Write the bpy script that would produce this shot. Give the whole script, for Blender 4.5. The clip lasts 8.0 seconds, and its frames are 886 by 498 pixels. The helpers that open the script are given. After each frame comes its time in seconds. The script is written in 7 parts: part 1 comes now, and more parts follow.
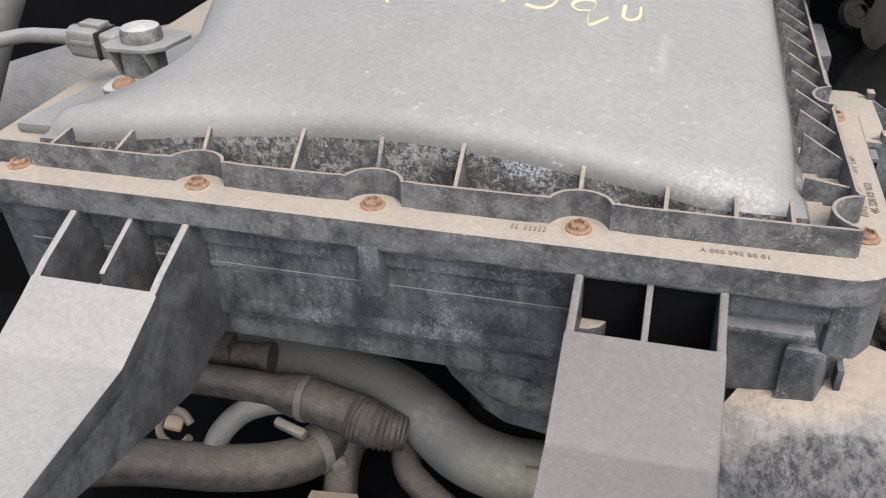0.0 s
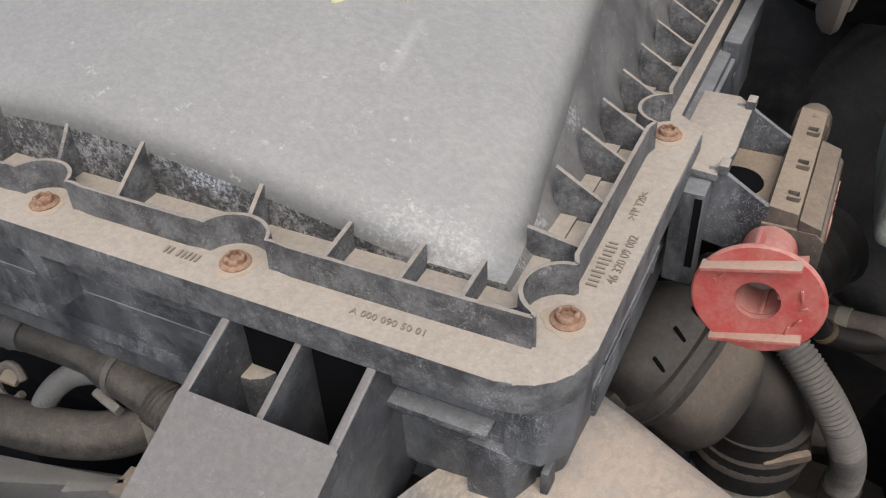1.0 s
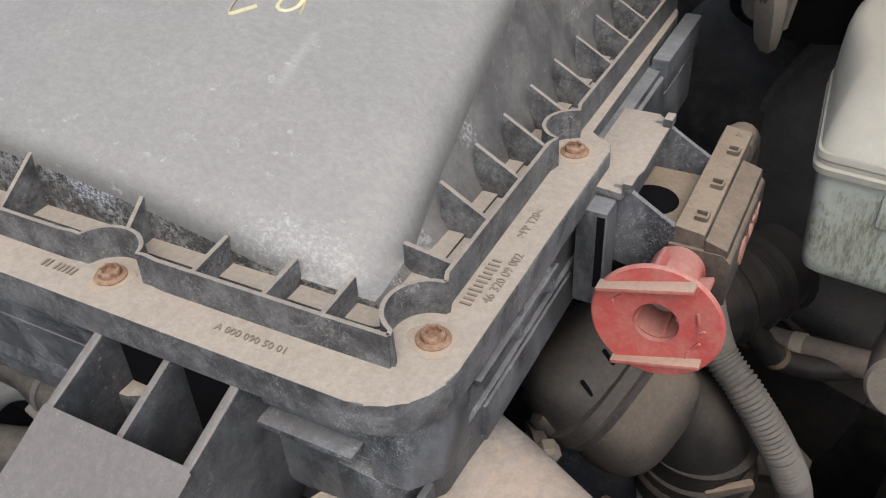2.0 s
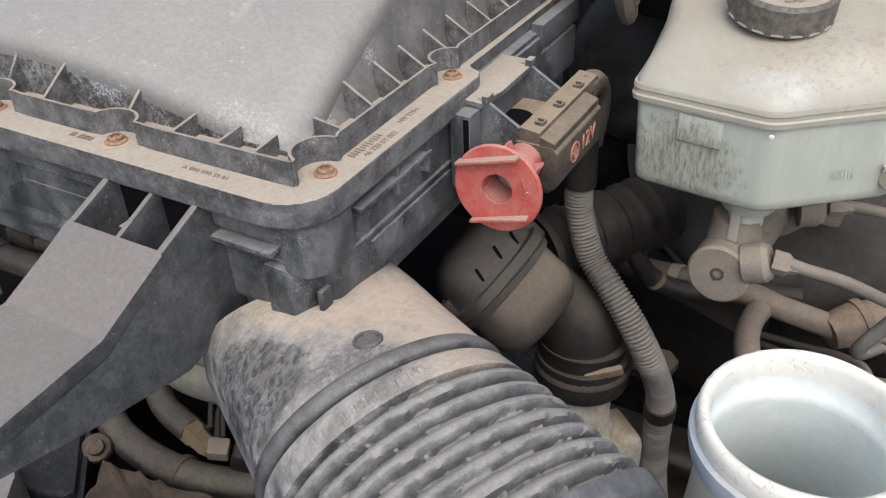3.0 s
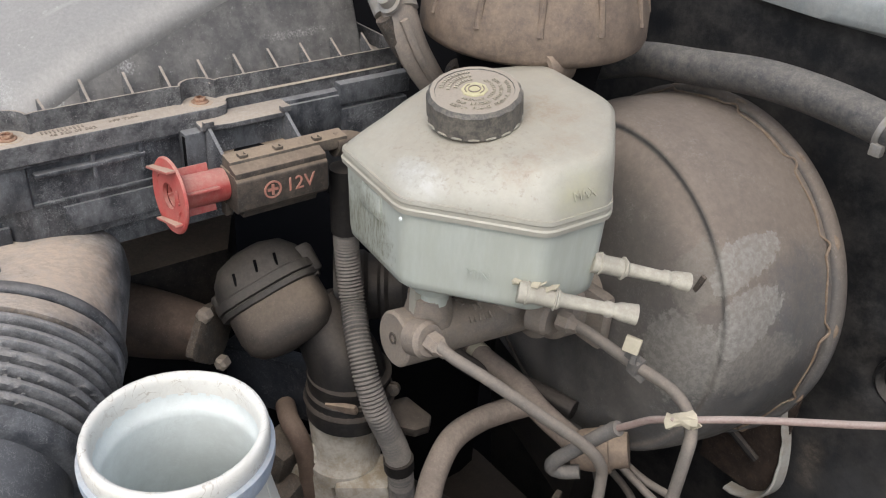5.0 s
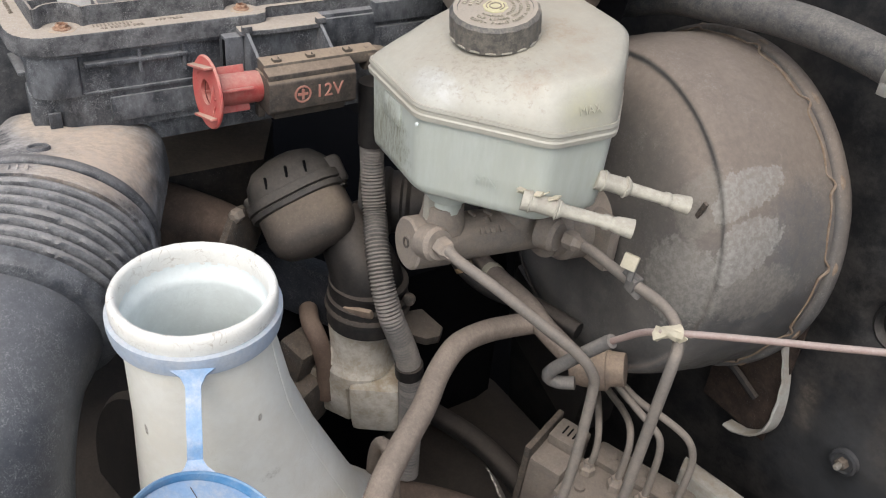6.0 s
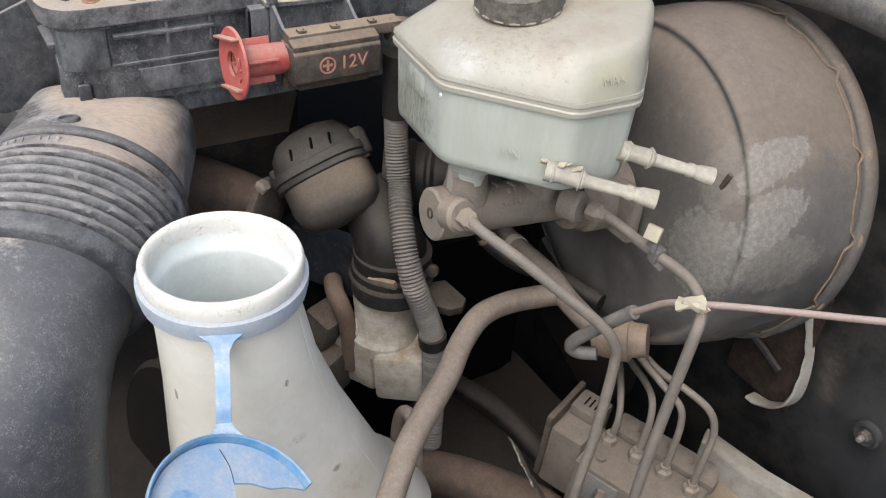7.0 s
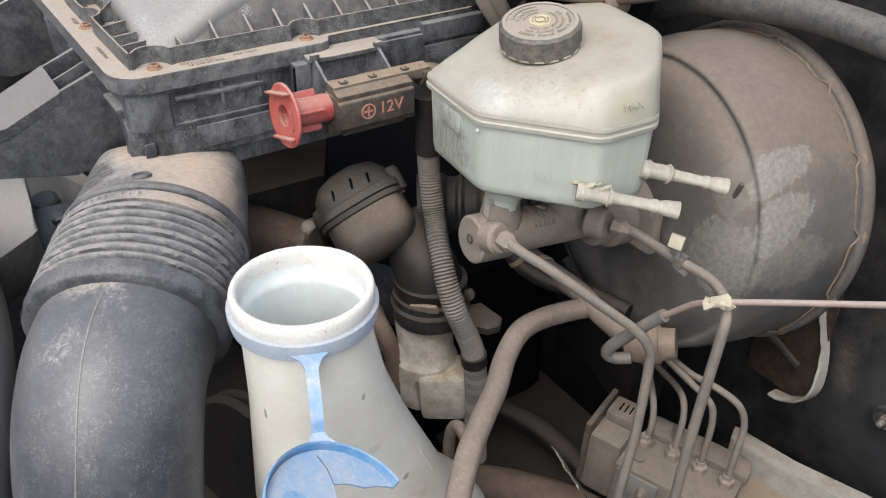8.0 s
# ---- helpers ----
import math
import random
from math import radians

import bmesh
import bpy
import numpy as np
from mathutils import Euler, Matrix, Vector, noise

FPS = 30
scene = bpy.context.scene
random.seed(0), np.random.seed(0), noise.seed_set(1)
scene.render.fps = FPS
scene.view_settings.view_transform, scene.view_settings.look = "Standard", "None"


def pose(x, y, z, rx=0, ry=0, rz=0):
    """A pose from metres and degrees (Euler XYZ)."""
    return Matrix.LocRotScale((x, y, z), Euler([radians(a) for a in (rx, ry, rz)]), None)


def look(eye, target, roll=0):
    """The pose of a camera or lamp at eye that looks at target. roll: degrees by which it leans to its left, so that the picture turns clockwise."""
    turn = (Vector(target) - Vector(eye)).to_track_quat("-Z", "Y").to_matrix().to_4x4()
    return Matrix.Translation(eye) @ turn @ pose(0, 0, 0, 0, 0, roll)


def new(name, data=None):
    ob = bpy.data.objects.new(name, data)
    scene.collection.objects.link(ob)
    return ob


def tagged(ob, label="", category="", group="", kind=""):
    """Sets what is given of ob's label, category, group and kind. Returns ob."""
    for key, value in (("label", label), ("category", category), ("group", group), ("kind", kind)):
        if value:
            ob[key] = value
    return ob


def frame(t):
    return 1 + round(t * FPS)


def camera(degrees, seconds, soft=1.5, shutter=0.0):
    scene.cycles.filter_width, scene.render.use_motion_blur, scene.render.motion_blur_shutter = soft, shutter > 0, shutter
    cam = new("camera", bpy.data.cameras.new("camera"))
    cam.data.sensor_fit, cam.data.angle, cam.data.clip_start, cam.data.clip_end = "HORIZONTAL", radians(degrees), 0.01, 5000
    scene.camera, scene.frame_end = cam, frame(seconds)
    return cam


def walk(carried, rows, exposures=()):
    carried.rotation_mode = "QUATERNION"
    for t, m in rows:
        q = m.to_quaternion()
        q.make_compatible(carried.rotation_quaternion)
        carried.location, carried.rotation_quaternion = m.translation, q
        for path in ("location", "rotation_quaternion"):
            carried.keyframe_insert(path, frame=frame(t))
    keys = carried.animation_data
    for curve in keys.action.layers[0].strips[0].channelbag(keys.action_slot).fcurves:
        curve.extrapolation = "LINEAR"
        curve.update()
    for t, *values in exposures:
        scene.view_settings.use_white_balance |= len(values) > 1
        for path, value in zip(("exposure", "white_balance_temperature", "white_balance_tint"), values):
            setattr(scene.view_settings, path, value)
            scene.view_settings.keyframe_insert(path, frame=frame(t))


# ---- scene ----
cam = camera(54.1, 8.0, soft=1.15)
PATH = [
    (0, (-0.0843, -0.3316, 1.363), (-0.5398, 1.2835, 0.275), -1.6),
    (0.3, (-0.0325, -0.2738, 1.3698), (-0.5587, 1.2613, 0.2007), -2.4),
    (0.5, (0.0029, -0.2338, 1.369), (-0.5545, 1.2475, 0.146), -0.8),
    (0.8, (0.0434, -0.2001, 1.3659), (-0.6415, 1.2056, 0.119), -2.7),
    (1, (0.0612, -0.1914, 1.358), (-0.678, 1.1899, 0.115), -3.1),
    (1.5, (0.0849, -0.1688, 1.348), (-0.6903, 1.2087, 0.122), -3.4),
    (1.7, (0.0901, -0.1646, 1.349), (-0.6809, 1.2169, 0.125), -3.2),
    (2.8, (0.1811, -0.2297, 1.351), (-0.6775, 1.1828, 0.226), -3.3),
    (3, (0.224, -0.2715, 1.363), (-0.6226, 1.1467, 0.235), -2.7),
    (3.2, (0.2824, -0.3177, 1.3838), (-0.5742, 1.1101, 0.2759), -2.7),
    (3.5, (0.3472, -0.3767, 1.408), (-0.5216, 1.0827, 0.351), -1.6),
    (3.8, (0.392, -0.3586, 1.4191), (-0.5307, 1.1169, 0.4335), -0.7),
    (4, (0.4142, -0.313, 1.41), (-0.5723, 1.1228, 0.427), 1.0),
    (4.2, (0.445, -0.2336, 1.401), (-0.6702, 1.1117, 0.428), 1.6),
    (5.3, (0.5448, -0.0859, 1.391), (-0.7985, 0.9395, 0.321), 4.4),
    (5.5, (0.559, -0.09, 1.388), (-0.7882, 0.911, 0.299), 5.0),
    (5.8, (0.5686, -0.102, 1.3831), (-0.775, 0.9001, 0.2919), 5.8),
    (6, (0.5777, -0.0961, 1.383), (-0.7741, 0.8701, 0.27), 5.8),
    (6.5, (0.5803, -0.0986, 1.381), (-0.7497, 0.8283, 0.21), 5.8),
    (7, (0.5825, -0.0992, 1.383), (-0.7675, 0.807, 0.22), 5.0),
    (7.5, (0.5803, -0.1079, 1.385), (-0.7929, 0.7872, 0.239), 3.7),
    (7.8, (0.5803, -0.1324, 1.3855), (-0.7923, 0.7917, 0.2621), 1.8),
    (8, (0.6082, -0.156, 1.404), (-0.7834, 0.781, 0.314), 1.0),
]
walk(cam, [(t, look(eye, target, roll)) for t, eye, target, roll in PATH], exposures=[(0.0, 0.76), (0.5, 0.46), (1.5, 0.42), (1.7, 0.42), (3.0, 0.58), (3.5, 0.70), (4.0, 0.56), (4.2, 0.46), (5.5, 0.58), (6.5, 0.70), (8.0, 0.73)])

# ---- light: hazy daylight over the open bonnet ----
world = bpy.data.worlds.new("sky")
scene.world = world
world.use_nodes = True
wn = world.node_tree.nodes
sky = wn.new("ShaderNodeTexSky")
sky.sky_type, sky.sun_disc = "NISHITA", False
sky.sun_elevation, sky.sun_rotation = radians(54), radians(144)
sky.air_density, sky.dust_density, sky.ozone_density = 1.0, 4.0, 1.0
wn["Background"].inputs["Strength"].default_value = 0.15
haze = wn.new("ShaderNodeHueSaturation")
haze.inputs["Saturation"].default_value = 0.62
world.node_tree.links.new(sky.outputs[0], haze.inputs["Color"])
world.node_tree.links.new(haze.outputs[0], wn["Background"].inputs["Color"])
sun = new("sun", bpy.data.lights.new("sun", "SUN"))
sun.data.energy, sun.data.angle, sun.data.color = 0.8, radians(55), (1.0, 0.985, 0.96)
sun.matrix_world = look((0.85, -1.0, 3.05), (0.05, 0.1, 1.1))

# ---- helpers for building ----
from mathutils.bvhtree import BVHTree

ORIGIN = {}


def spline(pts, step=0.004):
    """A smooth line through the points, sampled about every step metres."""
    p = [Vector(q) for q in pts]
    p = [p[0] * 2 - p[1]] + p + [p[-1] * 2 - p[-2]]
    out = []
    for i in range(1, len(p) - 2):
        n = max(2, int((p[i + 1] - p[i]).length / step))
        for k in range(n):
            t = k / n
            a, b, c, d = p[i - 1], p[i], p[i + 1], p[i + 2]
            out.append(0.5 * ((2 * b) + (c - a) * t + (2 * a - 5 * b + 4 * c - d) * t * t + (3 * b - a - 3 * c + d) * t ** 3))
    out.append(p[-2].copy())
    return out


def frame_of(axis):
    """Two unit vectors square to an axis."""
    axis = Vector(axis).normalized()
    side = Vector((0, 0, 1)).cross(axis) if abs(axis.z) < 0.95 else Vector((1, 0, 0)).cross(axis)
    side.normalize()
    return side, axis.cross(side).normalized()


def skin(bm, rings, caps=True, closed=False):
    """Quads between rings of points."""
    vs = [[bm.verts.new(q) for q in ring] for ring in rings]
    n = len(vs[0])
    pairs = list(zip(vs, vs[1:])) + ([(vs[-1], vs[0])] if closed else [])
    for a, b in pairs:
        for i in range(n):
            bm.faces.new((a[i], a[(i + 1) % n], b[(i + 1) % n], b[i]))
    if caps and not closed:
        bm.faces.new(vs[0][::-1])
        bm.faces.new(vs[-1])
    return bm


def sweep(pts, rad, seg=12, step=0.004, caps=True, smooth=True, flat=1.0, bm=None):
    """A tube along a line; rad is a number or a function of the metres run and the share run."""
    bm = bm or bmesh.new()
    line = spline(pts, step) if smooth else [Vector(q) for q in pts]
    side, up = frame_of(line[1] - line[0])
    rings, run = [], 0.0
    total = sum((b - a).length for a, b in zip(line, line[1:]))
    for i, q in enumerate(line):
        d = (line[min(i + 1, len(line) - 1)] - line[max(i - 1, 0)]).normalized()
        side = (side - d * side.dot(d)).normalized()
        up = d.cross(side)
        if i:
            run += (q - line[i - 1]).length
        r = rad(run, run / total) if callable(rad) else rad
        rings.append([q + r * (math.cos(a) * side + flat * math.sin(a) * up) for a in (2 * math.pi * k / seg for k in range(seg))])
    return skin(bm, rings, caps)


def lathe(base, axis, prof, seg=32, caps=True, bm=None, lobes=None):
    """A turned body: prof holds (metres along the axis, radius)."""
    bm = bm or bmesh.new()
    axis = Vector(axis).normalized()
    side, up = frame_of(axis)
    base = Vector(base)
    rings = []
    for h, r in prof:
        rings.append([base + axis * h + (r * (lobes(a, h) if lobes else 1)) * (math.cos(a) * side + math.sin(a) * up) for a in (2 * math.pi * k / seg for k in range(seg))])
    return skin(bm, rings, caps)


def box(cen, size, m=None, bevel=0.0, bm=None, seg=2):
    """A box with rounded edges; m turns it about its middle."""
    bm = bm or bmesh.new()
    got = bmesh.ops.create_cube(bm, size=1.0)["verts"]
    mat = Matrix.Translation(cen) @ (m or Matrix()) @ Matrix.Diagonal((*size, 1))
    bmesh.ops.transform(bm, matrix=mat, verts=got)
    if bevel:
        edges = list({e for v in got for e in v.link_edges})
        bmesh.ops.bevel(bm, geom=edges, offset=bevel, segments=seg, affect="EDGES", profile=0.6)
    return bm


def prism(outline, z0, z1, bevel=0.0, bm=None, inset=0.0, seg=2):
    """A plate or block over an outline in plan; inset draws its top in."""
    bm = bm or bmesh.new()
    n = len(outline)
    mid = Vector((sum(p[0] for p in outline) / n, sum(p[1] for p in outline) / n))
    lo = [bm.verts.new((p[0], p[1], z0)) for p in outline]
    hi = []
    for p in outline:
        d = Vector(p[:2]) - mid
        q = mid + d * (1 - inset / d.length)
        hi.append(bm.verts.new((q.x, q.y, z1)))
    faces = [bm.faces.new(lo[::-1]), bm.faces.new(hi)]
    for i in range(n):
        faces.append(bm.faces.new((lo[i], lo[(i + 1) % n], hi[(i + 1) % n], hi[i])))
    if bevel:
        bmesh.ops.bevel(bm, geom=list({e for f in faces for e in f.edges}), offset=bevel, segments=seg, affect="EDGES", profile=0.6)
    return bm


def plate(profile, x0, x1, bevel=0.0, bm=None):
    """A block with a side profile of (y, z) points, from x0 to x1."""
    bm = bm or bmesh.new()
    a = [bm.verts.new((x0, y, z)) for y, z in profile]
    b = [bm.verts.new((x1, y, z)) for y, z in profile]
    n = len(profile)
    faces = [bm.faces.new(a), bm.faces.new(b[::-1])]
    for i in range(n):
        faces.append(bm.faces.new((a[i], b[i], b[(i + 1) % n], a[(i + 1) % n])))
    if bevel:
        bmesh.ops.bevel(bm, geom=list({e for f in faces for e in f.edges}), offset=bevel, segments=2, affect="EDGES", profile=0.6)
    return bm


def slab(profile, y0, y1, bevel=0.0):
    """A block with a front profile of (x, z) points, from y0 to y1."""
    bm = plate([(x, z) for x, z in profile], y0, y1, bevel)
    for v in bm.verts:
        v.co = Vector((v.co.y, v.co.x, v.co.z))
    return bm


def ribbon(line, half, z0, z1, bm=None):
    """An upright wall of a given half thickness along a line in plan."""
    bm = bm or bmesh.new()
    rings = []
    for i, q in enumerate(line):
        a, b = Vector(line[max(i - 1, 0)][:2]), Vector(line[min(i + 1, len(line) - 1)][:2])
        d = (b - a).normalized()
        n = Vector((-d.y, d.x)) * half
        top = z1(q) if callable(z1) else z1
        rings.append([(q[0] + n.x, q[1] + n.y, z0), (q[0] - n.x, q[1] - n.y, z0), (q[0] - n.x * 0.7, q[1] - n.y * 0.7, top), (q[0] + n.x * 0.7, q[1] + n.y * 0.7, top)])
    return skin(bm, rings)


def link(name, bm, mat, origin=(0, 0, 0), parent=None, label="", smooth=40):
    bmesh.ops.recalc_face_normals(bm, faces=bm.faces[:])
    for f in bm.faces:
        f.smooth = bool(smooth)
    if smooth:
        for e in bm.edges:
            e.smooth = len(e.link_faces) != 2 or e.calc_face_angle(0) < radians(smooth)
    bmesh.ops.translate(bm, vec=-Vector(origin), verts=bm.verts[:])
    me = bpy.data.meshes.new(name)
    bm.to_mesh(me)
    bm.free()
    me.materials.append(mat)
    ob = new(name, me)
    if parent:
        ob.parent = parent
        ORIGIN[ob] = ORIGIN[parent]
    if label:
        ob["label"] = label
    return ob


def thing(name, at, label, category, group="", kind=""):
    """An Empty at the base of a thing, for its parts."""
    ob = new(name)
    ob.location = at
    ob.empty_display_size = 0.02
    ORIGIN[ob] = Vector(at)
    return tagged(ob, label, category, group, kind)


def part(name, bm, mat, parent, label="", smooth=40):
    return link(name, bm, mat, ORIGIN[parent], parent, label, smooth)


def solid(name, bm, mat, label, category, group="", kind="", smooth=40):
    """A thing of one mesh."""
    return tagged(link(name, bm, mat, smooth=smooth), label, category, group, kind)


def text(name, body, size, m, mat, parent, thick=0.0004, shear=0.0, label=""):
    cu = bpy.data.curves.new(name, "FONT")
    cu.body, cu.size, cu.extrude, cu.shear = body, size, thick, shear
    cu.align_x, cu.align_y = "CENTER", "CENTER"
    cu.resolution_u = 3
    cu.materials.append(mat)
    ob = new(name, cu)
    ob.parent = parent
    ob.matrix_local = Matrix.Translation(-ORIGIN[parent]) @ m
    if label:
        ob["label"] = label
    return ob


def basis(at, right, up):
    """A pose at a place, from the directions of its x and y."""
    x = Vector(right).normalized()
    z = x.cross(Vector(up)).normalized()
    y = z.cross(x)
    return Matrix.Translation(at) @ Matrix((x, y, z)).transposed().to_4x4()


# ---- materials ----
def surface(name, base, dust=(0.36, 0.29, 0.22), top=0.0, all_over=0.0, rough=0.6, scale=60.0, bump=0.15, metal=0.0,
            marks=0.0, mark_col=(0.6, 0.62, 0.62), mottle=0.18, grain=900.0, coat=0.0, streak=None, edge=(0.25, 0.75), spec=0.5, mark_scale=1.0, mark_range=(0.58, 0.64), wear=0.0, wear_scale=0.5, specks=0.2, dust_rough=0.9, sub=0.0, smear=0.5, curl=0.0, curl_col=(0.4, 0.4, 0.39), curl_size=4.0, patches=(), film_col=None):
    """A worn surface: base colour with mottling, dust that settles on what faces up and in a film, pale scuffs and a fine grain."""
    m = bpy.data.materials.new(name)
    m.use_nodes = True
    t = m.node_tree
    n, l = t.nodes, t.links
    bs = n["Principled BSDF"]
    geo = n.new("ShaderNodeNewGeometry")

    def tex(sc, detail=5.0, rgh=0.6, vec=None):
        q = n.new("ShaderNodeTexNoise")
        q.inputs["Scale"].default_value, q.inputs["Detail"].default_value, q.inputs["Roughness"].default_value = sc, detail, rgh
        l.new(vec or geo.outputs["Position"], q.inputs["Vector"])
        return q.outputs["Fac"]

    def ramp(src, a, b, lo=0.0, hi=1.0):
        q = n.new("ShaderNodeMapRange")
        q.interpolation_type = "SMOOTHSTEP"
        for k, v in zip(("From Min", "From Max", "To Min", "To Max"), (a, b, lo, hi)):
            q.inputs[k].default_value = v
        l.new(src, q.inputs["Value"])
        return q.outputs["Result"]

    def calc(op, a, b):
        q = n.new("ShaderNodeMath")
        q.operation = op
        q.use_clamp = True
        for k, v in enumerate((a, b)):
            if isinstance(v, (int, float)):
                q.inputs[k].default_value = v
            else:
                l.new(v, q.inputs[k])
        return q.outputs[0]

    def mix(fac, a, b):
        q = n.new("ShaderNodeMix")
        q.data_type = "RGBA"
        for k, v in ((0, fac), (6, a), (7, b)):
            if isinstance(v, (int, float)):
                q.inputs[k].default_value = v
            elif isinstance(v, tuple):
                q.inputs[k].default_value = (*v, 1)
            else:
                l.new(v, q.inputs[k])
        return q.outputs[2]

    vec = geo.outputs["Position"]
    if streak:
        mp = n.new("ShaderNodeMapping")
        mp.inputs["Scale"].default_value = streak
        l.new(vec, mp.inputs["Vector"])
        vec = mp.outputs["Vector"]
    big, fine = tex(scale * 0.5, 9.0, 0.6), tex(scale * 6.0, 8.0, 0.75, vec)
    dark = tuple(c * (1 - mottle) for c in base)
    light = tuple(min(1.0, c * (1 + mottle)) for c in base)
    col = mix(ramp(calc("ADD", calc("MULTIPLY", big, 0.5), calc("MULTIPLY", fine, 0.5)), 0.3, 0.7), dark, light)
    sep = n.new("ShaderNodeSeparateXYZ")
    l.new(geo.outputs["Normal"], sep.inputs[0])
    up = ramp(sep.outputs["Z"], edge[0], edge[1])
    settled = calc("MULTIPLY", up, ramp(calc("ADD", calc("MULTIPLY", big, 0.4), calc("MULTIPLY", fine, 0.6)), 0.25, 0.7, 0.80 * top, top))
    if wear:
        rubbed = ramp(tex(scale * wear_scale, 12.0, 0.72, vec), 0.47, 0.56, 1.0 - wear, 1.0)
        settled = calc("MULTIPLY", settled, rubbed)
    smudge = ramp(tex(scale * 1.2, 12.0, 0.72, vec), 0.36, 0.64, (1 - smear) * all_over, (1 + smear) * all_over)
    film = calc("MULTIPLY", smudge, ramp(fine, 0.3, 0.7, 0.7, 1.2))
    cover = calc("ADD", settled, film)
    dust_tone = mix(ramp(fine, 0.3, 0.7), tuple(c * 0.93 for c in dust), tuple(min(1, c * 1.06) for c in dust))
    if film_col:
        col = mix(settled, mix(film, col, film_col), dust_tone)
    else:
        col = mix(cover, col, dust_tone)
    rgh = ramp(cover, 0.0, 0.8, rough, dust_rough)
    if marks:
        pale = calc("MULTIPLY", ramp(tex(scale * 5.0 * mark_scale, 12.0, 0.8, vec), *mark_range), calc("MULTIPLY", ramp(tex(scale * 0.45 * mark_scale, 4.0), 0.42, 0.60), marks))
        col = mix(pale, col, mark_col)
    if curl:
        q = n.new("ShaderNodeTexNoise")
        q.inputs["Scale"].default_value, q.inputs["Detail"].default_value, q.inputs["Distortion"].default_value = scale * curl_size, 3.0, 1.6
        l.new(geo.outputs["Position"], q.inputs["Vector"])
        line = n.new("ShaderNodeMath")
        line.operation = "COMPARE"
        line.inputs[1].default_value, line.inputs[2].default_value = 0.5, 0.018
        l.new(q.outputs["Fac"], line.inputs[0])
        here = calc("MULTIPLY", ramp(tex(scale * 0.9, 6.0, 0.65), 0.42, 0.62, 0.12, 1.0), ramp(fine, 0.4, 0.6, 0.3, 1.0))
        col = mix(calc("MULTIPLY", line.outputs[0], calc("MULTIPLY", here, curl)), col, curl_col)
    for cen, rad, tone, much, jag, nscale, soft in patches:
        off = n.new("ShaderNodeVectorMath")
        off.operation = "MULTIPLY_ADD"
        off.inputs[1].default_value = tuple(1 / r for r in rad)
        off.inputs[2].default_value = tuple(-c / r for c, r in zip(cen, rad))
        l.new(geo.outputs["Position"], off.inputs[0])
        far = n.new("ShaderNodeVectorMath")
        far.operation = "LENGTH"
        l.new(off.outputs[0], far.inputs[0])
        reach = calc("ADD", calc("MULTIPLY", far.outputs["Value"], 1.0), calc("MULTIPLY", calc("SUBTRACT", tex(nscale, 12.0, 0.7), 0.3), jag))
        broken = ramp(tex(nscale * 1.6, 12.0, 0.78, vec), 0.43, 0.60, max(0.0, 1.0 - 0.65 * jag), 1.0)
        col = mix(calc("MULTIPLY", broken, ramp(reach, 1.0 - soft, 0.995, much, 0.0)), col, tone)
    if specks:
        col = mix(calc("MULTIPLY", ramp(tex(scale * 16.0, 2.0, 0.5), 0.66, 0.72), specks), col, tuple(min(1.0, 0.6 * c + 0.25) for c in dust))
    if sub:
        bs.inputs["Subsurface Weight"].default_value = sub
        bs.inputs["Subsurface Radius"].default_value = tuple(c * (4.0 if sub > 0.5 else 1.0) for c in (0.006, 0.006, 0.0055))
    l.new(col, bs.inputs["Base Color"])
    l.new(rgh, bs.inputs["Roughness"])
    bs.inputs["Metallic"].default_value = metal
    bs.inputs["Specular IOR Level"].default_value = spec
    bs.inputs["Coat Weight"].default_value = coat
    if bump:
        bp = n.new("ShaderNodeBump")
        bp.inputs["Strength"].default_value, bp.inputs["Distance"].default_value = bump, 0.0012
        l.new(calc("ADD", calc("MULTIPLY", tex(grain, 3.0), 0.5), calc("MULTIPLY", fine, 0.5)), bp.inputs["Height"])
        l.new(bp.outputs[0], bs.inputs["Normal"])
    return m


M_COWL = surface("pale_grey_cowl", (0.24, 0.265, 0.27), (0.36, 0.34, 0.31), top=0.4, all_over=0.15, rough=0.35, scale=40, bump=0.06, smear=0.8)
M_FILM = surface("pale_grey_smooth_plastic", (0.20, 0.207, 0.22), (0.36, 0.35, 0.34), top=0.4, all_over=0.2, rough=0.35, scale=40, bump=0.05, smear=0.8, curl=0.2)
M_LIP = surface("pale_painted_lip", (0.36, 0.365, 0.35), (0.23, 0.19, 0.145), top=0.3, all_over=0.28, rough=0.45, scale=40, bump=0.08, smear=0.9, curl=0.25, curl_col=(0.14, 0.11, 0.08))
M_BRAID = surface("dark_braided_rubber", (0.036, 0.039, 0.045), (0.20, 0.185, 0.165), top=0.3, all_over=0.3, rough=0.5, spec=0.4, scale=110, bump=0.5, grain=2200, smear=0.7, curl=0.3, curl_size=8.0)
M_TERM = surface("tan_dusted_black_plastic", (0.05, 0.046, 0.042), (0.285, 0.222, 0.16), top=0.85, all_over=0.2, rough=0.6, scale=80, bump=0.25, smear=0.7, edge=(0.4, 0.9))
M_BLOCK = surface("brown_dusted_block_plastic", spec=0.35, base=(0.036, 0.032, 0.030), dust=(0.27, 0.21, 0.155), top=0.65, all_over=0.13, rough=0.6, scale=80, bump=0.25, smear=0.8, edge=(0.3, 0.9))
M_BLUEBLK = surface("blue_black_plastic", spec=0.32, base=(0.013, 0.016, 0.023), dust=(0.16, 0.16, 0.16), top=0.12, all_over=0.07, rough=0.35, scale=70, bump=0.15, smear=0.8, curl=0.3)
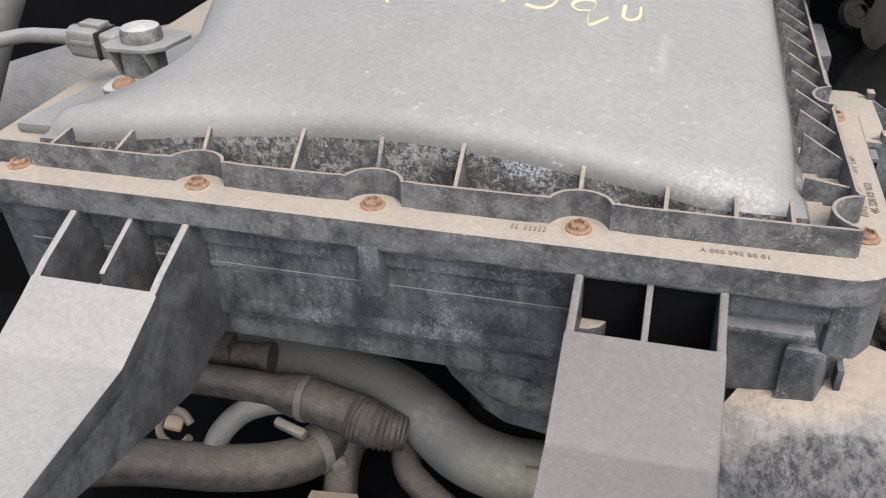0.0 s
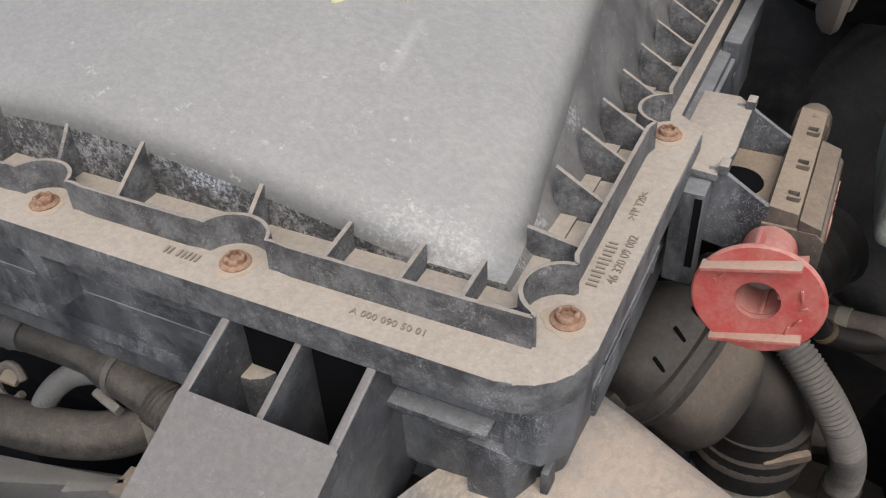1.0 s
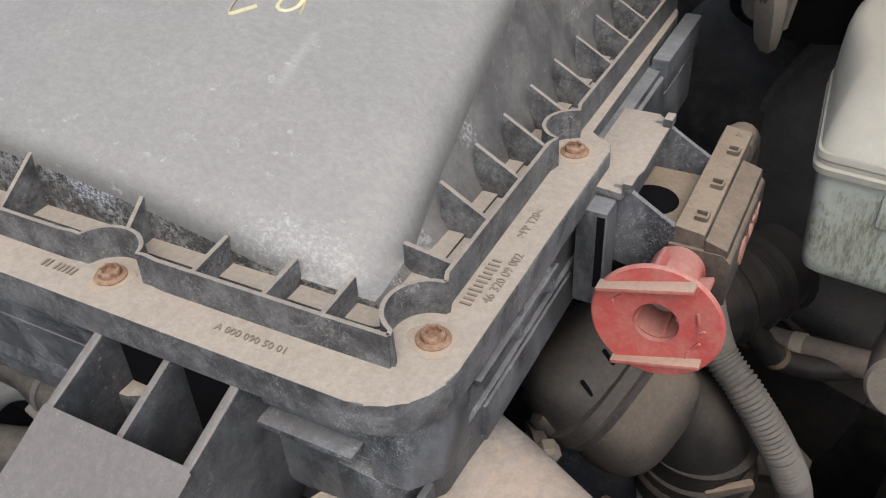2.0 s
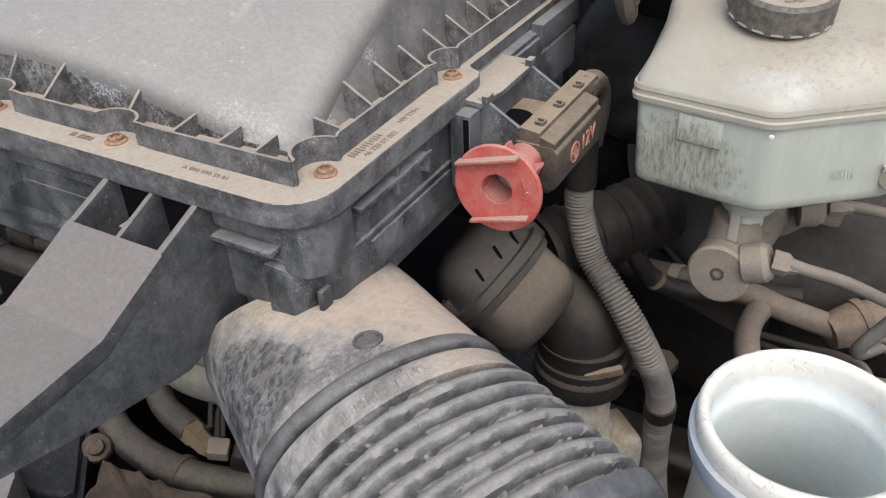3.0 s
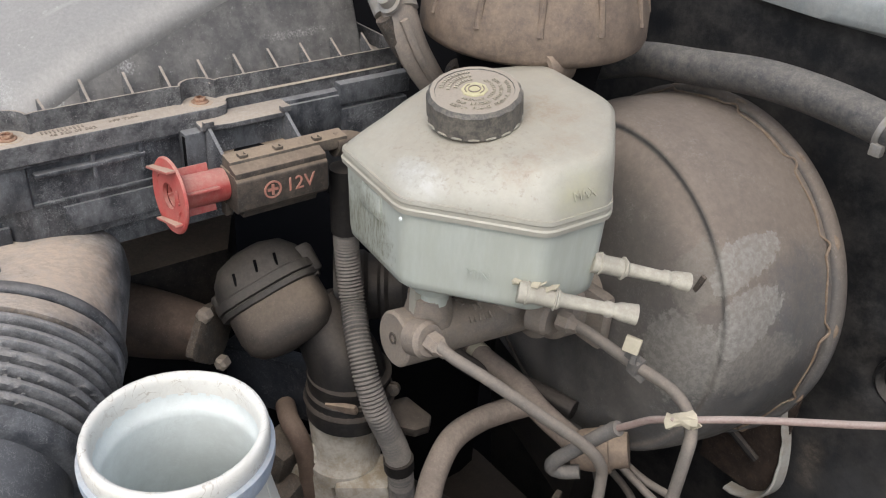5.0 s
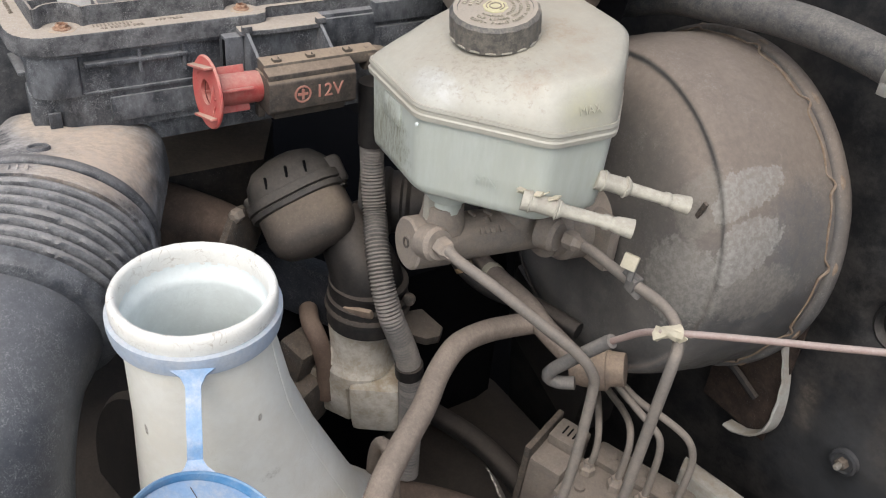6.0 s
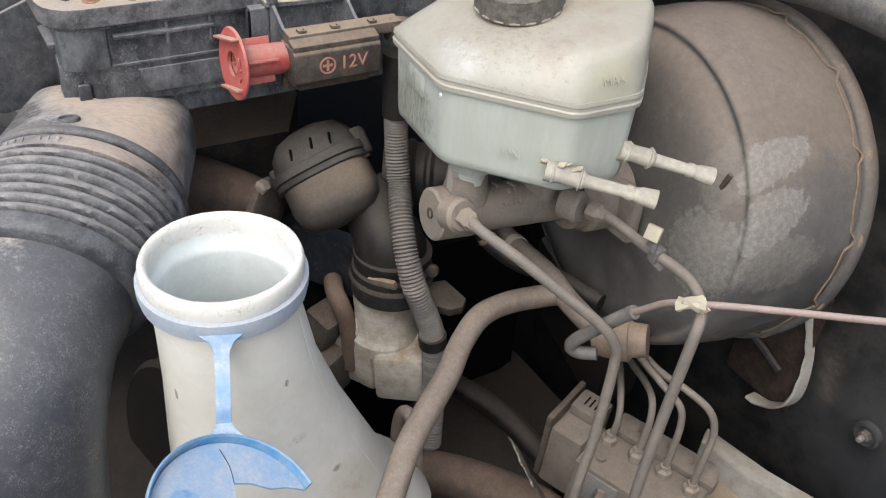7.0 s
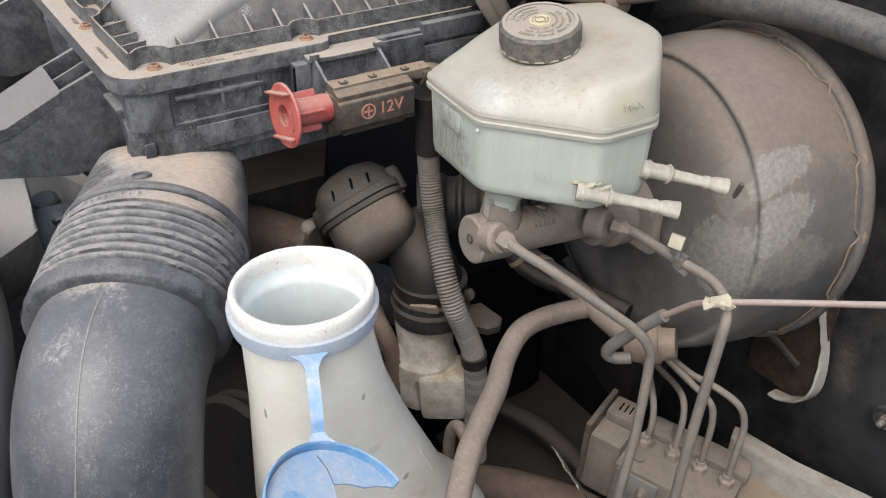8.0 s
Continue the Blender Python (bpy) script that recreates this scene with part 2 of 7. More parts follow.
M_TANHOSE = surface("tan_dusted_hose", (0.13, 0.104, 0.086), (0.265, 0.218, 0.180), top=0.5, all_over=0.4, rough=0.65, scale=70, bump=0.15, smear=0.5, curl=0.2, curl_col=(0.05, 0.045, 0.04), curl_size=2.0)
M_BROWN = surface("brown_rubber_hose", (0.10, 0.066, 0.05), (0.19, 0.14, 0.108), top=0.5, all_over=0.3, rough=0.65, scale=70, bump=0.12, smear=0.5)
DUST = (0.40, 0.345, 0.285)
CRUST_TOP = ((0.155, -0.082, 1.112), (0.020, 0.045, 0.030), (0.46, 0.415, 0.355), 0.85, 1.1, 200, 0.4)
CRUST = ((0.137, -0.110, 1.102), (0.022, 0.030, 0.030), (0.42, 0.385, 0.335), 0.75, 1.5, 260, 0.3)
M_LID = surface("dusty_grey_lid", (0.151, 0.149, 0.144), (0.317, 0.308, 0.292), top=0.62, all_over=0.2, rough=0.42, scale=60, bump=0.24, marks=0.5, mark_col=(0.55, 0.54, 0.51), grain=1300, mottle=0.12, mark_scale=0.45, dust_rough=0.48, specks=0.3, smear=0.25, streak=(0.85, 1.2, 1.0), patches=[((-0.045, 0.008, 1.184), (0.06, 0.02, 0.03), (0.52, 0.52, 0.50), 0.5, 1.7, 420, 0.5), ((-0.30, 0.015, 1.19), (0.10, 0.03, 0.03), (0.42, 0.40, 0.37), 0.5, 0.6, 120, 0.8), ((-0.088, 0.065, 1.22), (0.004, 0.03, 0.03), (0.42, 0.41, 0.38), 0.5, 0.9, 200, 0.6)])
M_SENSOR = surface("smoky_sensor_plastic", (0.075, 0.077, 0.080), (0.46, 0.45, 0.43), top=0.8, all_over=0.2, rough=0.35, scale=90, bump=0.1, smear=0.9, edge=(0.35, 0.9))
M_SKIRT = surface("scuffed_black_skirt", spec=0.32, base=(0.024, 0.025, 0.028), dust=(0.30, 0.285, 0.265), top=0.5, all_over=0.14, rough=0.5, scale=90, bump=0.9, smear=0.9, curl=0.9, curl_col=(0.46, 0.46, 0.45), marks=0.9, mark_col=(0.36, 0.36, 0.355), mark_scale=0.8, mark_range=(0.45, 0.57), curl_size=2.5, patches=[((-0.139, 0.004, 1.186), (0.022, 0.02, 0.012), (0.62, 0.66, 0.72), 0.9, 1.6, 420, 0.3), ((-0.045, 0.004, 1.178), (0.05, 0.02, 0.012), (0.46, 0.46, 0.45), 0.7, 1.6, 420, 0.3)])
M_FLANK = surface("smooth_dark_flank", spec=0.32, base=(0.052, 0.052, 0.054), dust=(0.30, 0.285, 0.265), top=0.5, all_over=0.34, rough=0.45, scale=35, bump=0.2, smear=0.5, film_col=(0.27, 0.26, 0.245), marks=0.7, mark_col=(0.5, 0.49, 0.47), mark_scale=1.2, mark_range=(0.6, 0.66), patches=[((-0.02, 0.085, 1.192), (0.03, 0.012, 0.010), (0.50, 0.50, 0.49), 0.7, 1.6, 420, 0.4), ((-0.02, 0.21, 1.196), (0.03, 0.05, 0.006), (0.46, 0.45, 0.43), 0.5, 1.6, 420, 0.4)])
M_RIM = surface("dusty_black_rim", spec=0.32, base=(0.030, 0.031, 0.035), dust=DUST, top=1.0, all_over=0.26, rough=0.5, scale=70, bump=0.4, edge=(0.55, 0.9), smear=0.7, curl=0.5, curl_col=(0.46, 0.46, 0.45), curl_size=6.0, marks=0.6, mark_col=(0.48, 0.48, 0.47), mark_scale=0.9, mark_range=(0.6, 0.68), film_col=(0.33, 0.33, 0.335))
M_RIB = surface("black_rib_plastic", spec=0.32, base=(0.030, 0.031, 0.035), dust=DUST, top=0.8, all_over=0.27, rough=0.5, scale=90, bump=0.7, smear=0.7, curl=0.6, curl_col=(0.42, 0.42, 0.41), marks=0.5, mark_col=(0.42, 0.42, 0.41), mark_scale=0.7, mark_range=(0.58, 0.66), film_col=(0.33, 0.33, 0.33))
M_BOX = surface("black_box_plastic", spec=0.45, base=(0.022, 0.025, 0.031), dust=(0.30, 0.297, 0.295), top=0.5, all_over=0.25, rough=0.36, scale=42, bump=0.4, smear=0.85, streak=(1.0, 1.0, 0.55), curl=0.65, curl_col=(0.44, 0.45, 0.46), curl_size=9.0, film_col=(0.255, 0.265, 0.28))
M_ARM = surface("dusty_arm_plastic", spec=0.5, base=(0.026, 0.029, 0.035), dust=(0.205, 0.187, 0.172), top=0.95, all_over=0.2, rough=0.42, scale=65, edge=(0.35, 0.8), bump=0.25, dust_rough=0.5, smear=0.6, curl=0.45, curl_col=(0.30, 0.30, 0.30), curl_size=9.0, marks=0.6, mark_col=(0.34, 0.34, 0.34), mark_scale=0.7, film_col=(0.25, 0.255, 0.265))
# Paler copy of M_ARM: the left arm's sun sheen sits in its dust colour.
M_ARM_SHEEN = surface("sheen_dusty_arm_plastic", spec=0.32, base=(0.034, 0.036, 0.041), dust=(0.38, 0.36, 0.34), top=0.95, all_over=0.2, rough=0.45, scale=65, edge=(0.35, 0.8), bump=0.2, dust_rough=0.5, smear=0.7, curl=0.2, film_col=(0.27, 0.27, 0.275))
M_ARM2 = surface("pale_dusty_plastic", (0.12, 0.12, 0.12), (0.36, 0.345, 0.33), top=0.9, all_over=0.3, rough=0.6, scale=60, bump=0.2)
M_SCREW = surface("rusty_screw_steel", (0.19, 0.085, 0.05), (0.42, 0.29, 0.20), top=0.35, all_over=0.3, rough=0.7, scale=350, metal=0.25, smear=1.0, mottle=0.4, bump=0.4)
M_RUST = surface("rust_bloom", (0.44, 0.29, 0.16), DUST, top=0.5, all_over=0.35, rough=0.9, scale=300)
M_DUCT = surface("dusty_duct_plastic", (0.042, 0.047, 0.057), (0.42, 0.375, 0.32), top=0.42, all_over=0.40, rough=0.38, spec=0.6, scale=60, bump=0.3, edge=(0.1, 0.95), smear=0.95, curl=0.7, curl_size=6.0, streak=(1.4, 0.85, 1.0), film_col=(0.42, 0.42, 0.43), patches=[((-0.006, -0.062, 1.085), (0.050, 0.034, 0.05), (0.030, 0.034, 0.043), 0.95, 0.9, 110, 0.3), ((-0.012, -0.020, 1.102), (0.055, 0.026, 0.04), (0.54, 0.45, 0.36), 0.9, 0.8, 170, 0.4), ((0.045, 0.010, 1.112), (0.080, 0.065, 0.070), (0.56, 0.455, 0.355), 0.97, 0.55, 130, 0.6), ((0.075, -0.022, 1.105), (0.040, 0.05, 0.05), (0.56, 0.46, 0.365), 0.8, 0.8, 160, 0.6), ((0.048, -0.043, 1.112), (0.045, 0.022, 0.04), (0.075, 0.078, 0.088), 0.85, 1.2, 220, 0.5), ((0.050, -0.012, 1.115), (0.022, 0.018, 0.02), (0.070, 0.073, 0.082), 0.7, 1.7, 260, 0.6), ((0.096, 0.020, 1.095), (0.016, 0.030, 0.035), (0.035, 0.037, 0.042), 0.9, 1.0, 160, 0.4), ((0.030, -0.056, 1.10), (0.03, 0.012, 0.03), (0.06, 0.065, 0.075), 0.7, 1.5, 260, 0.5)])
M_BEAD = surface("scuffed_dark_bead", spec=0.5, base=(0.034, 0.036, 0.042), dust=(0.32, 0.29, 0.255), top=0.30, all_over=0.2, rough=0.42, scale=70, bump=0.3, smear=0.9, edge=(0.3, 1.0), curl=0.5, curl_size=6.0, film_col=(0.28, 0.285, 0.295))
M_RUBBER = surface("dusty_rubber", spec=0.6, base=(0.030, 0.033, 0.039), dust=(0.32, 0.30, 0.275), top=0.6, all_over=0.42, rough=0.4, scale=90, bump=0.45, smear=0.45, curl=0.6, curl_size=6.0, film_col=(0.36, 0.36, 0.365))
M_ELLIP = surface("black_rolled_rubber", spec=0.6, base=(0.026, 0.029, 0.036), dust=(0.31, 0.298, 0.285), top=0.16, all_over=0.14, rough=0.4, scale=90, bump=0.25, smear=0.9, curl=0.5, curl_size=6.0, film_col=(0.26, 0.27, 0.29))
M_ELBOW = surface("worn_elbow_rubber", (0.038, 0.042, 0.051), (0.28, 0.275, 0.27), top=0.24, all_over=0.10, rough=0.36, spec=0.55, scale=70, bump=0.14, mottle=0.08, dust_rough=0.5, smear=0.5, curl=0.55, curl_size=6.0, specks=0.35, film_col=(0.25, 0.26, 0.285), patches=[CRUST, CRUST_TOP, ((0.152, -0.085, 1.112), (0.018, 0.05, 0.03), (0.42, 0.385, 0.335), 0.7, 1.4, 220, 0.4), ((0.170, -0.090, 1.10), (0.026, 0.018, 0.03), (0.44, 0.43, 0.42), 0.75, 1.5, 200, 0.6), ((0.186, -0.122, 1.09), (0.018, 0.026, 0.03), (0.42, 0.41, 0.40), 0.7, 1.5, 200, 0.6)])
M_RES_TOP = surface("aged_white_plastic", (0.375, 0.366, 0.316), (0.33, 0.27, 0.20), top=0.22, all_over=0.09, rough=0.42, scale=24, bump=0.05, mottle=0.10, edge=(0.5, 1.0), smear=0.95, specks=0.1, curl=0.2, curl_col=(0.3, 0.25, 0.18), curl_size=6.0, patches=[((0.165, 0.180, 1.170), (0.040, 0.022, 0.022), (0.49, 0.50, 0.485), 0.75, 0.8, 80, 0.7), ((0.231, 0.246, 1.172), (0.018, 0.030, 0.025), (0.44, 0.425, 0.29), 0.6, 0.7, 80, 0.7), ((0.207, 0.222, 1.184), (0.017, 0.026, 0.02), (0.31, 0.255, 0.195), 0.7, 1.2, 110, 0.5), ((0.206, 0.250, 1.191), (0.016, 0.026, 0.02), (0.33, 0.275, 0.205), 0.6, 1.2, 110, 0.5), ((0.172, 0.270, 1.196), (0.045, 0.030, 0.02), (0.30, 0.245, 0.18), 0.7, 1.2, 90, 0.5), ((0.17, 0.21, 1.18), (0.09, 0.09, 0.05), (0.20, 0.165, 0.13), 0.4, 3.6, 230, 0.15)])
M_RES_LOW = surface("milky_tank_plastic", (0.46, 0.495, 0.455), (0.30, 0.30, 0.23), top=0.0, all_over=0.16, streak=(2.0, 2.0, 0.4), rough=0.34, scale=26, bump=0.03, mottle=0.06, sub=0.25, specks=0.05, smear=0.9, patches=[((0.118, 0.170, 1.118), (0.052, 0.03, 0.045), (0.17, 0.17, 0.12), 0.9, 1.2, 200, 0.35), ((0.083, 0.2, 1.115), (0.02, 0.05, 0.05), (0.17, 0.17, 0.12), 0.85, 1.1, 200, 0.35)])
M_NECK = surface("white_tank_plastic", (0.735, 0.73, 0.675), (0.47, 0.40, 0.28), top=0.10, all_over=0.1, rough=0.42, scale=24, bump=0.05, mottle=0.05, sub=0.3, specks=0.04, smear=0.95, curl=0.1, curl_col=(0.3, 0.25, 0.16), curl_size=4.0, patches=[((0.232, -0.031, 1.035), (0.0016, 0.01, 0.006), (0.12, 0.10, 0.07), 0.9, 0.5, 300, 0.4), ((0.246, 0.058, 0.945), (0.01, 0.005, 0.004), (0.12, 0.10, 0.07), 0.8, 0.6, 300, 0.4), ((0.245, 0.065, 0.92), (0.02, 0.05, 0.05), (0.42, 0.35, 0.22), 0.5, 1.1, 90, 0.8), ((0.188, -0.018, 1.02), (0.020, 0.034, 0.10), (0.26, 0.21, 0.11), 0.85, 1.2, 110, 0.8), ((0.250, 0.03, 0.99), (0.012, 0.012, 0.008), (0.28, 0.25, 0.18), 0.6, 1.2, 260, 0.6), ((0.2575, 0.025, 1.04), (0.01, 0.002, 0.004), (0.12, 0.10, 0.07), 0.8, 0.6, 300, 0.4)])
M_NECKRIM = surface("grimy_white_rim", (0.74, 0.735, 0.69), (0.40, 0.33, 0.23), top=0.05, all_over=0.05, rough=0.42, scale=70, bump=0.08, mottle=0.06, sub=0.2, specks=0.1, smear=1.0, curl=0.5, curl_col=(0.26, 0.19, 0.12), curl_size=1.2, marks=0.3, mark_col=(0.30, 0.23, 0.15), mark_scale=0.5, mark_range=(0.60, 0.66))
M_NECK_IN = surface("bluish_white_inside_plastic", (0.73, 0.78, 0.77), (0.5, 0.52, 0.5), rough=0.4, scale=60, bump=0.06, mottle=0.06, specks=0.12, all_over=0.12, smear=1.0, curl=0.12, curl_col=(0.3, 0.3, 0.27), curl_size=2.0)
M_BLUE = surface("blue_plastic", (0.07, 0.225, 0.43), (0.36, 0.42, 0.47), top=0.22, all_over=0.2, rough=0.4, scale=60, bump=0.05, mottle=0.15, smear=0.9, patches=[((0.337, -0.039, 1.0565), (0.0345, 0.0345, 0.0036), (0.33, 0.37, 0.42), 0.85, 0.75, 130, 0.15)])
M_STRAP = surface("faded_blue_strap", (0.14, 0.29, 0.50), (0.44, 0.49, 0.57), top=0.25, all_over=0.42, rough=0.4, scale=40, bump=0.05, smear=0.9, specks=0.05)
M_CAPFILM = surface("worn_blue_cap_floor", (0.18, 0.33, 0.54), (0.42, 0.45, 0.49), top=0.2, all_over=0.32, rough=0.4, scale=60, bump=0.06, mottle=0.1, smear=0.9, patches=[((0.318, 0.002, 1.048), (0.008, 0.008, 0.01), (0.10, 0.27, 0.50), 0.9, 0.8, 200, 0.25), ((0.321, -0.050, 1.058), (0.007, 0.010, 0.012), (0.10, 0.27, 0.50), 0.9, 0.8, 200, 0.25)])
M_PALEBLUE = surface("pale_blue_plastic", (0.33, 0.40, 0.50), (0.48, 0.48, 0.47), top=0.3, all_over=0.25, rough=0.4, scale=60, bump=0.03, smear=0.9, curl=0.15)
M_RED = surface("red_plastic", (0.42, 0.060, 0.055), (0.47, 0.28, 0.23), top=0.5, all_over=0.2, rough=0.45, scale=90, bump=0.12, mottle=0.12, smear=0.8, curl=0.25, curl_col=(0.42, 0.2, 0.15))
M_REDDUST = surface("dust_covered_red_plastic", (0.40, 0.075, 0.065), (0.44, 0.32, 0.25), top=0.85, all_over=0.25, rough=0.6, scale=90, bump=0.12, smear=0.8)
M_FADED = surface("faded_red_paint", (0.42, 0.15, 0.11), (0.36, 0.24, 0.19), top=0.2, all_over=0.4, rough=0.7, scale=140)
# Near-black that puts the deep shade of gaps and openings into the colour.
M_SHADE = surface("painted_shade_black", (0.005, 0.005, 0.006), rough=0.9, scale=60, bump=0.0, spec=0.1, specks=0.0)
M_CAST = surface("dusty_cast_metal", (0.205, 0.180, 0.158), (0.30, 0.250, 0.205), top=0.6, all_over=0.35, rough=0.6, scale=80, bump=0.5, metal=0.1, grain=700, smear=0.8, curl=0.35, curl_col=(0.40, 0.36, 0.31))
M_UNIT = surface("dusty_unit_metal", (0.135, 0.118, 0.104), (0.225, 0.190, 0.158), top=0.6, all_over=0.3, rough=0.6, scale=70, bump=0.5, metal=0.1, grain=700, smear=0.9, curl=0.3, curl_col=(0.30, 0.27, 0.23))
M_CAST_DK = surface("dark_cast_metal", spec=0.32, base=(0.044, 0.040, 0.036), dust=(0.20, 0.155, 0.118), top=0.28, all_over=0.2, rough=0.6, scale=80, bump=0.5, smear=0.9, curl=0.3)
M_CAST_BR = surface("brown_dusty_alloy", (0.040, 0.035, 0.032), (0.225, 0.18, 0.14), top=0.8, all_over=0.10, rough=0.6, scale=60, bump=0.25, smear=0.6, edge=(0.15, 0.95))
M_SLOTBR = surface("dark_brown_pipe", (0.045, 0.034, 0.028), (0.145, 0.105, 0.082), top=0.5, all_over=0.25, rough=0.6, scale=60, bump=0.25, smear=0.8, spec=0.3)
M_THROT = surface("dull_black_throttle_plastic", (0.030, 0.029, 0.029), (0.19, 0.165, 0.14), top=0.35, all_over=0.10, rough=0.45, scale=60, bump=0.2, smear=0.8, spec=0.35, specks=0.05, curl=0.15, curl_col=(0.2, 0.18, 0.16))
M_DUSK = surface("dust_filmed_black_plastic", (0.017, 0.016, 0.016), (0.22, 0.180, 0.145), top=0.32, all_over=0.08, rough=0.42, scale=45, bump=0.2, smear=0.95, spec=0.4, edge=(0.1, 0.95))
M_COVER = surface("tan_dusted_black_cover", (0.020, 0.019, 0.019), (0.29, 0.23, 0.175), top=0.75, all_over=0.05, rough=0.6, scale=50, bump=0.3, smear=0.9, edge=(0.3, 0.95), spec=0.3)
M_PUMP = surface("rust_stained_casting", (0.040, 0.032, 0.027), (0.118, 0.090, 0.070), top=0.6, all_over=0.3, rough=0.7, scale=70, bump=0.6, smear=0.9, mottle=0.3, curl=0.2, curl_col=(0.28, 0.22, 0.16))
M_CAST_TAN = surface("tan_dusted_casting", (0.13, 0.10, 0.08), (0.30, 0.23, 0.17), top=0.6, all_over=0.3, rough=0.6, scale=60, bump=0.35, smear=0.8)
# Darker on the left and lower left, greyer on the right, pale lifted paint between.
M_BOOST = surface("dusty_booster_paint", (0.060, 0.062, 0.065), (0.215, 0.172, 0.137), top=0.72, all_over=0.25, rough=0.4, scale=30, bump=0.2, edge=(-0.25, 0.7), mottle=0.2, smear=0.95, film_col=(0.165, 0.155, 0.142), curl=0.2, curl_size=8.0, specks=0.1, patches=[((0.18, 0.345, 0.985), (0.080, 0.06, 0.060), (0.046, 0.046, 0.047), 0.8, 0.6, 60, 0.5), ((0.298, 0.415, 1.075), (0.042, 0.055, 0.075), (0.080, 0.084, 0.090), 0.7, 0.7, 70, 0.5), ((0.05, 0.42, 1.05), (0.07, 0.12, 0.13), (0.035, 0.035, 0.036), 0.85, 0.3, 60, 0.5), ((0.260, 0.34, 1.034), (0.040, 0.06, 0.044), (0.225, 0.217, 0.196), 0.8, 1.0, 140, 0.12), ((0.255, 0.347, 1.092), (0.021, 0.06, 0.033), (0.20, 0.186, 0.162), 0.7, 0.9, 140, 0.15), ((0.270, 0.36, 1.106), (0.013, 0.06, 0.028), (0.265, 0.258, 0.238), 0.8, 0.9, 150, 0.08), ((0.287, 0.355, 1.070), (0.013, 0.06, 0.034), (0.265, 0.258, 0.238), 0.8, 0.9, 150, 0.08), ((0.299, 0.372, 1.034), (0.022, 0.06, 0.032), (0.205, 0.193, 0.172), 0.7, 1.1, 160, 0.12)])
M_PIPE = surface("grey_pipe_coating", (0.15, 0.137, 0.123), (0.255, 0.218, 0.183), top=0.5, all_over=0.25, rough=0.5, scale=80, bump=0.1, smear=0.8, curl=0.25, curl_col=(0.06, 0.05, 0.045))
M_HOSE = surface("dusty_hose_rubber", spec=0.32, base=(0.030, 0.029, 0.028), dust=(0.19, 0.168, 0.145), top=0.5, all_over=0.17, rough=0.55, scale=90, bump=0.3, smear=0.8, curl=0.35, curl_col=(0.3, 0.27, 0.23), curl_size=6.0)
M_DARK = surface("black_engine_plastic", (0.012, 0.012, 0.013), (0.15, 0.125, 0.103), top=0.3, all_over=0.07, rough=0.5, scale=60, bump=0.2, smear=0.7, spec=0.28, specks=0.05)
# The broad bluish-grey patch paints a dusty sheen low on the apron; tan ones are dust.
M_APRON = surface("black_body_undercoat", (0.009, 0.010, 0.012), (0.15, 0.138, 0.125), top=0.3, all_over=0.11, rough=0.42, spec=0.3, scale=30, bump=0.35, smear=0.9, specks=0.0, patches=[((0.40, 0.50, 0.82), (0.20, 0.15, 0.17), (0.06, 0.064, 0.07), 0.8, 0.4, 40, 0.7), ((0.375, 0.51, 0.90), (0.03, 0.05, 0.12), (0.20, 0.17, 0.14), 0.25, 0.9, 60, 0.8), ((0.30, 0.51, 0.87), (0.02, 0.05, 0.06), (0.2, 0.17, 0.14), 0.5, 0.9, 60, 0.8)])
M_SLOT = surface("dark_rusty_sheet", (0.022, 0.017, 0.015), (0.10, 0.07, 0.055), top=0.4, all_over=0.25, rough=0.7, scale=60, bump=0.3, smear=0.9, spec=0.25)
M_FOIL = surface("speckled_foil", (0.06, 0.055, 0.05), (0.2, 0.18, 0.15), top=0.2, all_over=0.2, rough=0.5, scale=140, marks=1.0, mark_col=(0.5, 0.46, 0.38), mark_scale=0.8, mark_range=(0.5, 0.56), smear=0.9)
M_RAIL = surface("pale_body_paint", (0.40, 0.39, 0.35), (0.26, 0.21, 0.155), top=0.85, all_over=0.3, rough=0.5, scale=40, bump=0.12, edge=(0.6, 0.95), smear=0.9, curl=0.25, curl_col=(0.14, 0.11, 0.08), specks=0.3)
M_BRASS = surface("dull_brass", (0.22, 0.155, 0.085), (0.25, 0.20, 0.145), top=0.4, all_over=0.25, rough=0.6, scale=80, metal=0.3)
M_CREAM = surface("cream_tape", (0.5, 0.46, 0.35), (0.36, 0.31, 0.24), top=0.25, all_over=0.15, rough=0.6, scale=120, bump=0.1, mottle=0.12)
M_NIPPLE = surface("dusty_cream_plastic", (0.47, 0.45, 0.38), (0.25, 0.225, 0.19), top=0.3, all_over=0.22, rough=0.6, scale=120, bump=0.2, mottle=0.15, smear=0.9, curl=0.3, curl_col=(0.2, 0.17, 0.13))
M_WIRE = surface("dusty_pink_wire", (0.25, 0.17, 0.15), (0.36, 0.3, 0.27), top=0.6, all_over=0.35, rough=0.6, scale=120)
M_CAP = surface("black_cap_plastic", (0.05, 0.05, 0.048), (0.33, 0.29, 0.24), top=0.95, all_over=0.24, rough=0.5, scale=140, edge=(0.6, 0.95), smear=0.8)
M_CAPTXT = surface("worn_cap_lettering", (0.30, 0.275, 0.22), (0.42, 0.37, 0.29), top=0.4, all_over=0.2, rough=0.7, scale=150)
M_INK = surface("yellow_paint_marker", (0.62, 0.58, 0.36), top=0.1, rough=0.7, scale=90)
M_BADGE = surface("pale_yellow_badge", (0.50, 0.47, 0.27), (0.42, 0.37, 0.27), top=0.25, all_over=0.2, rough=0.6, scale=120, bump=0.1, smear=0.9)
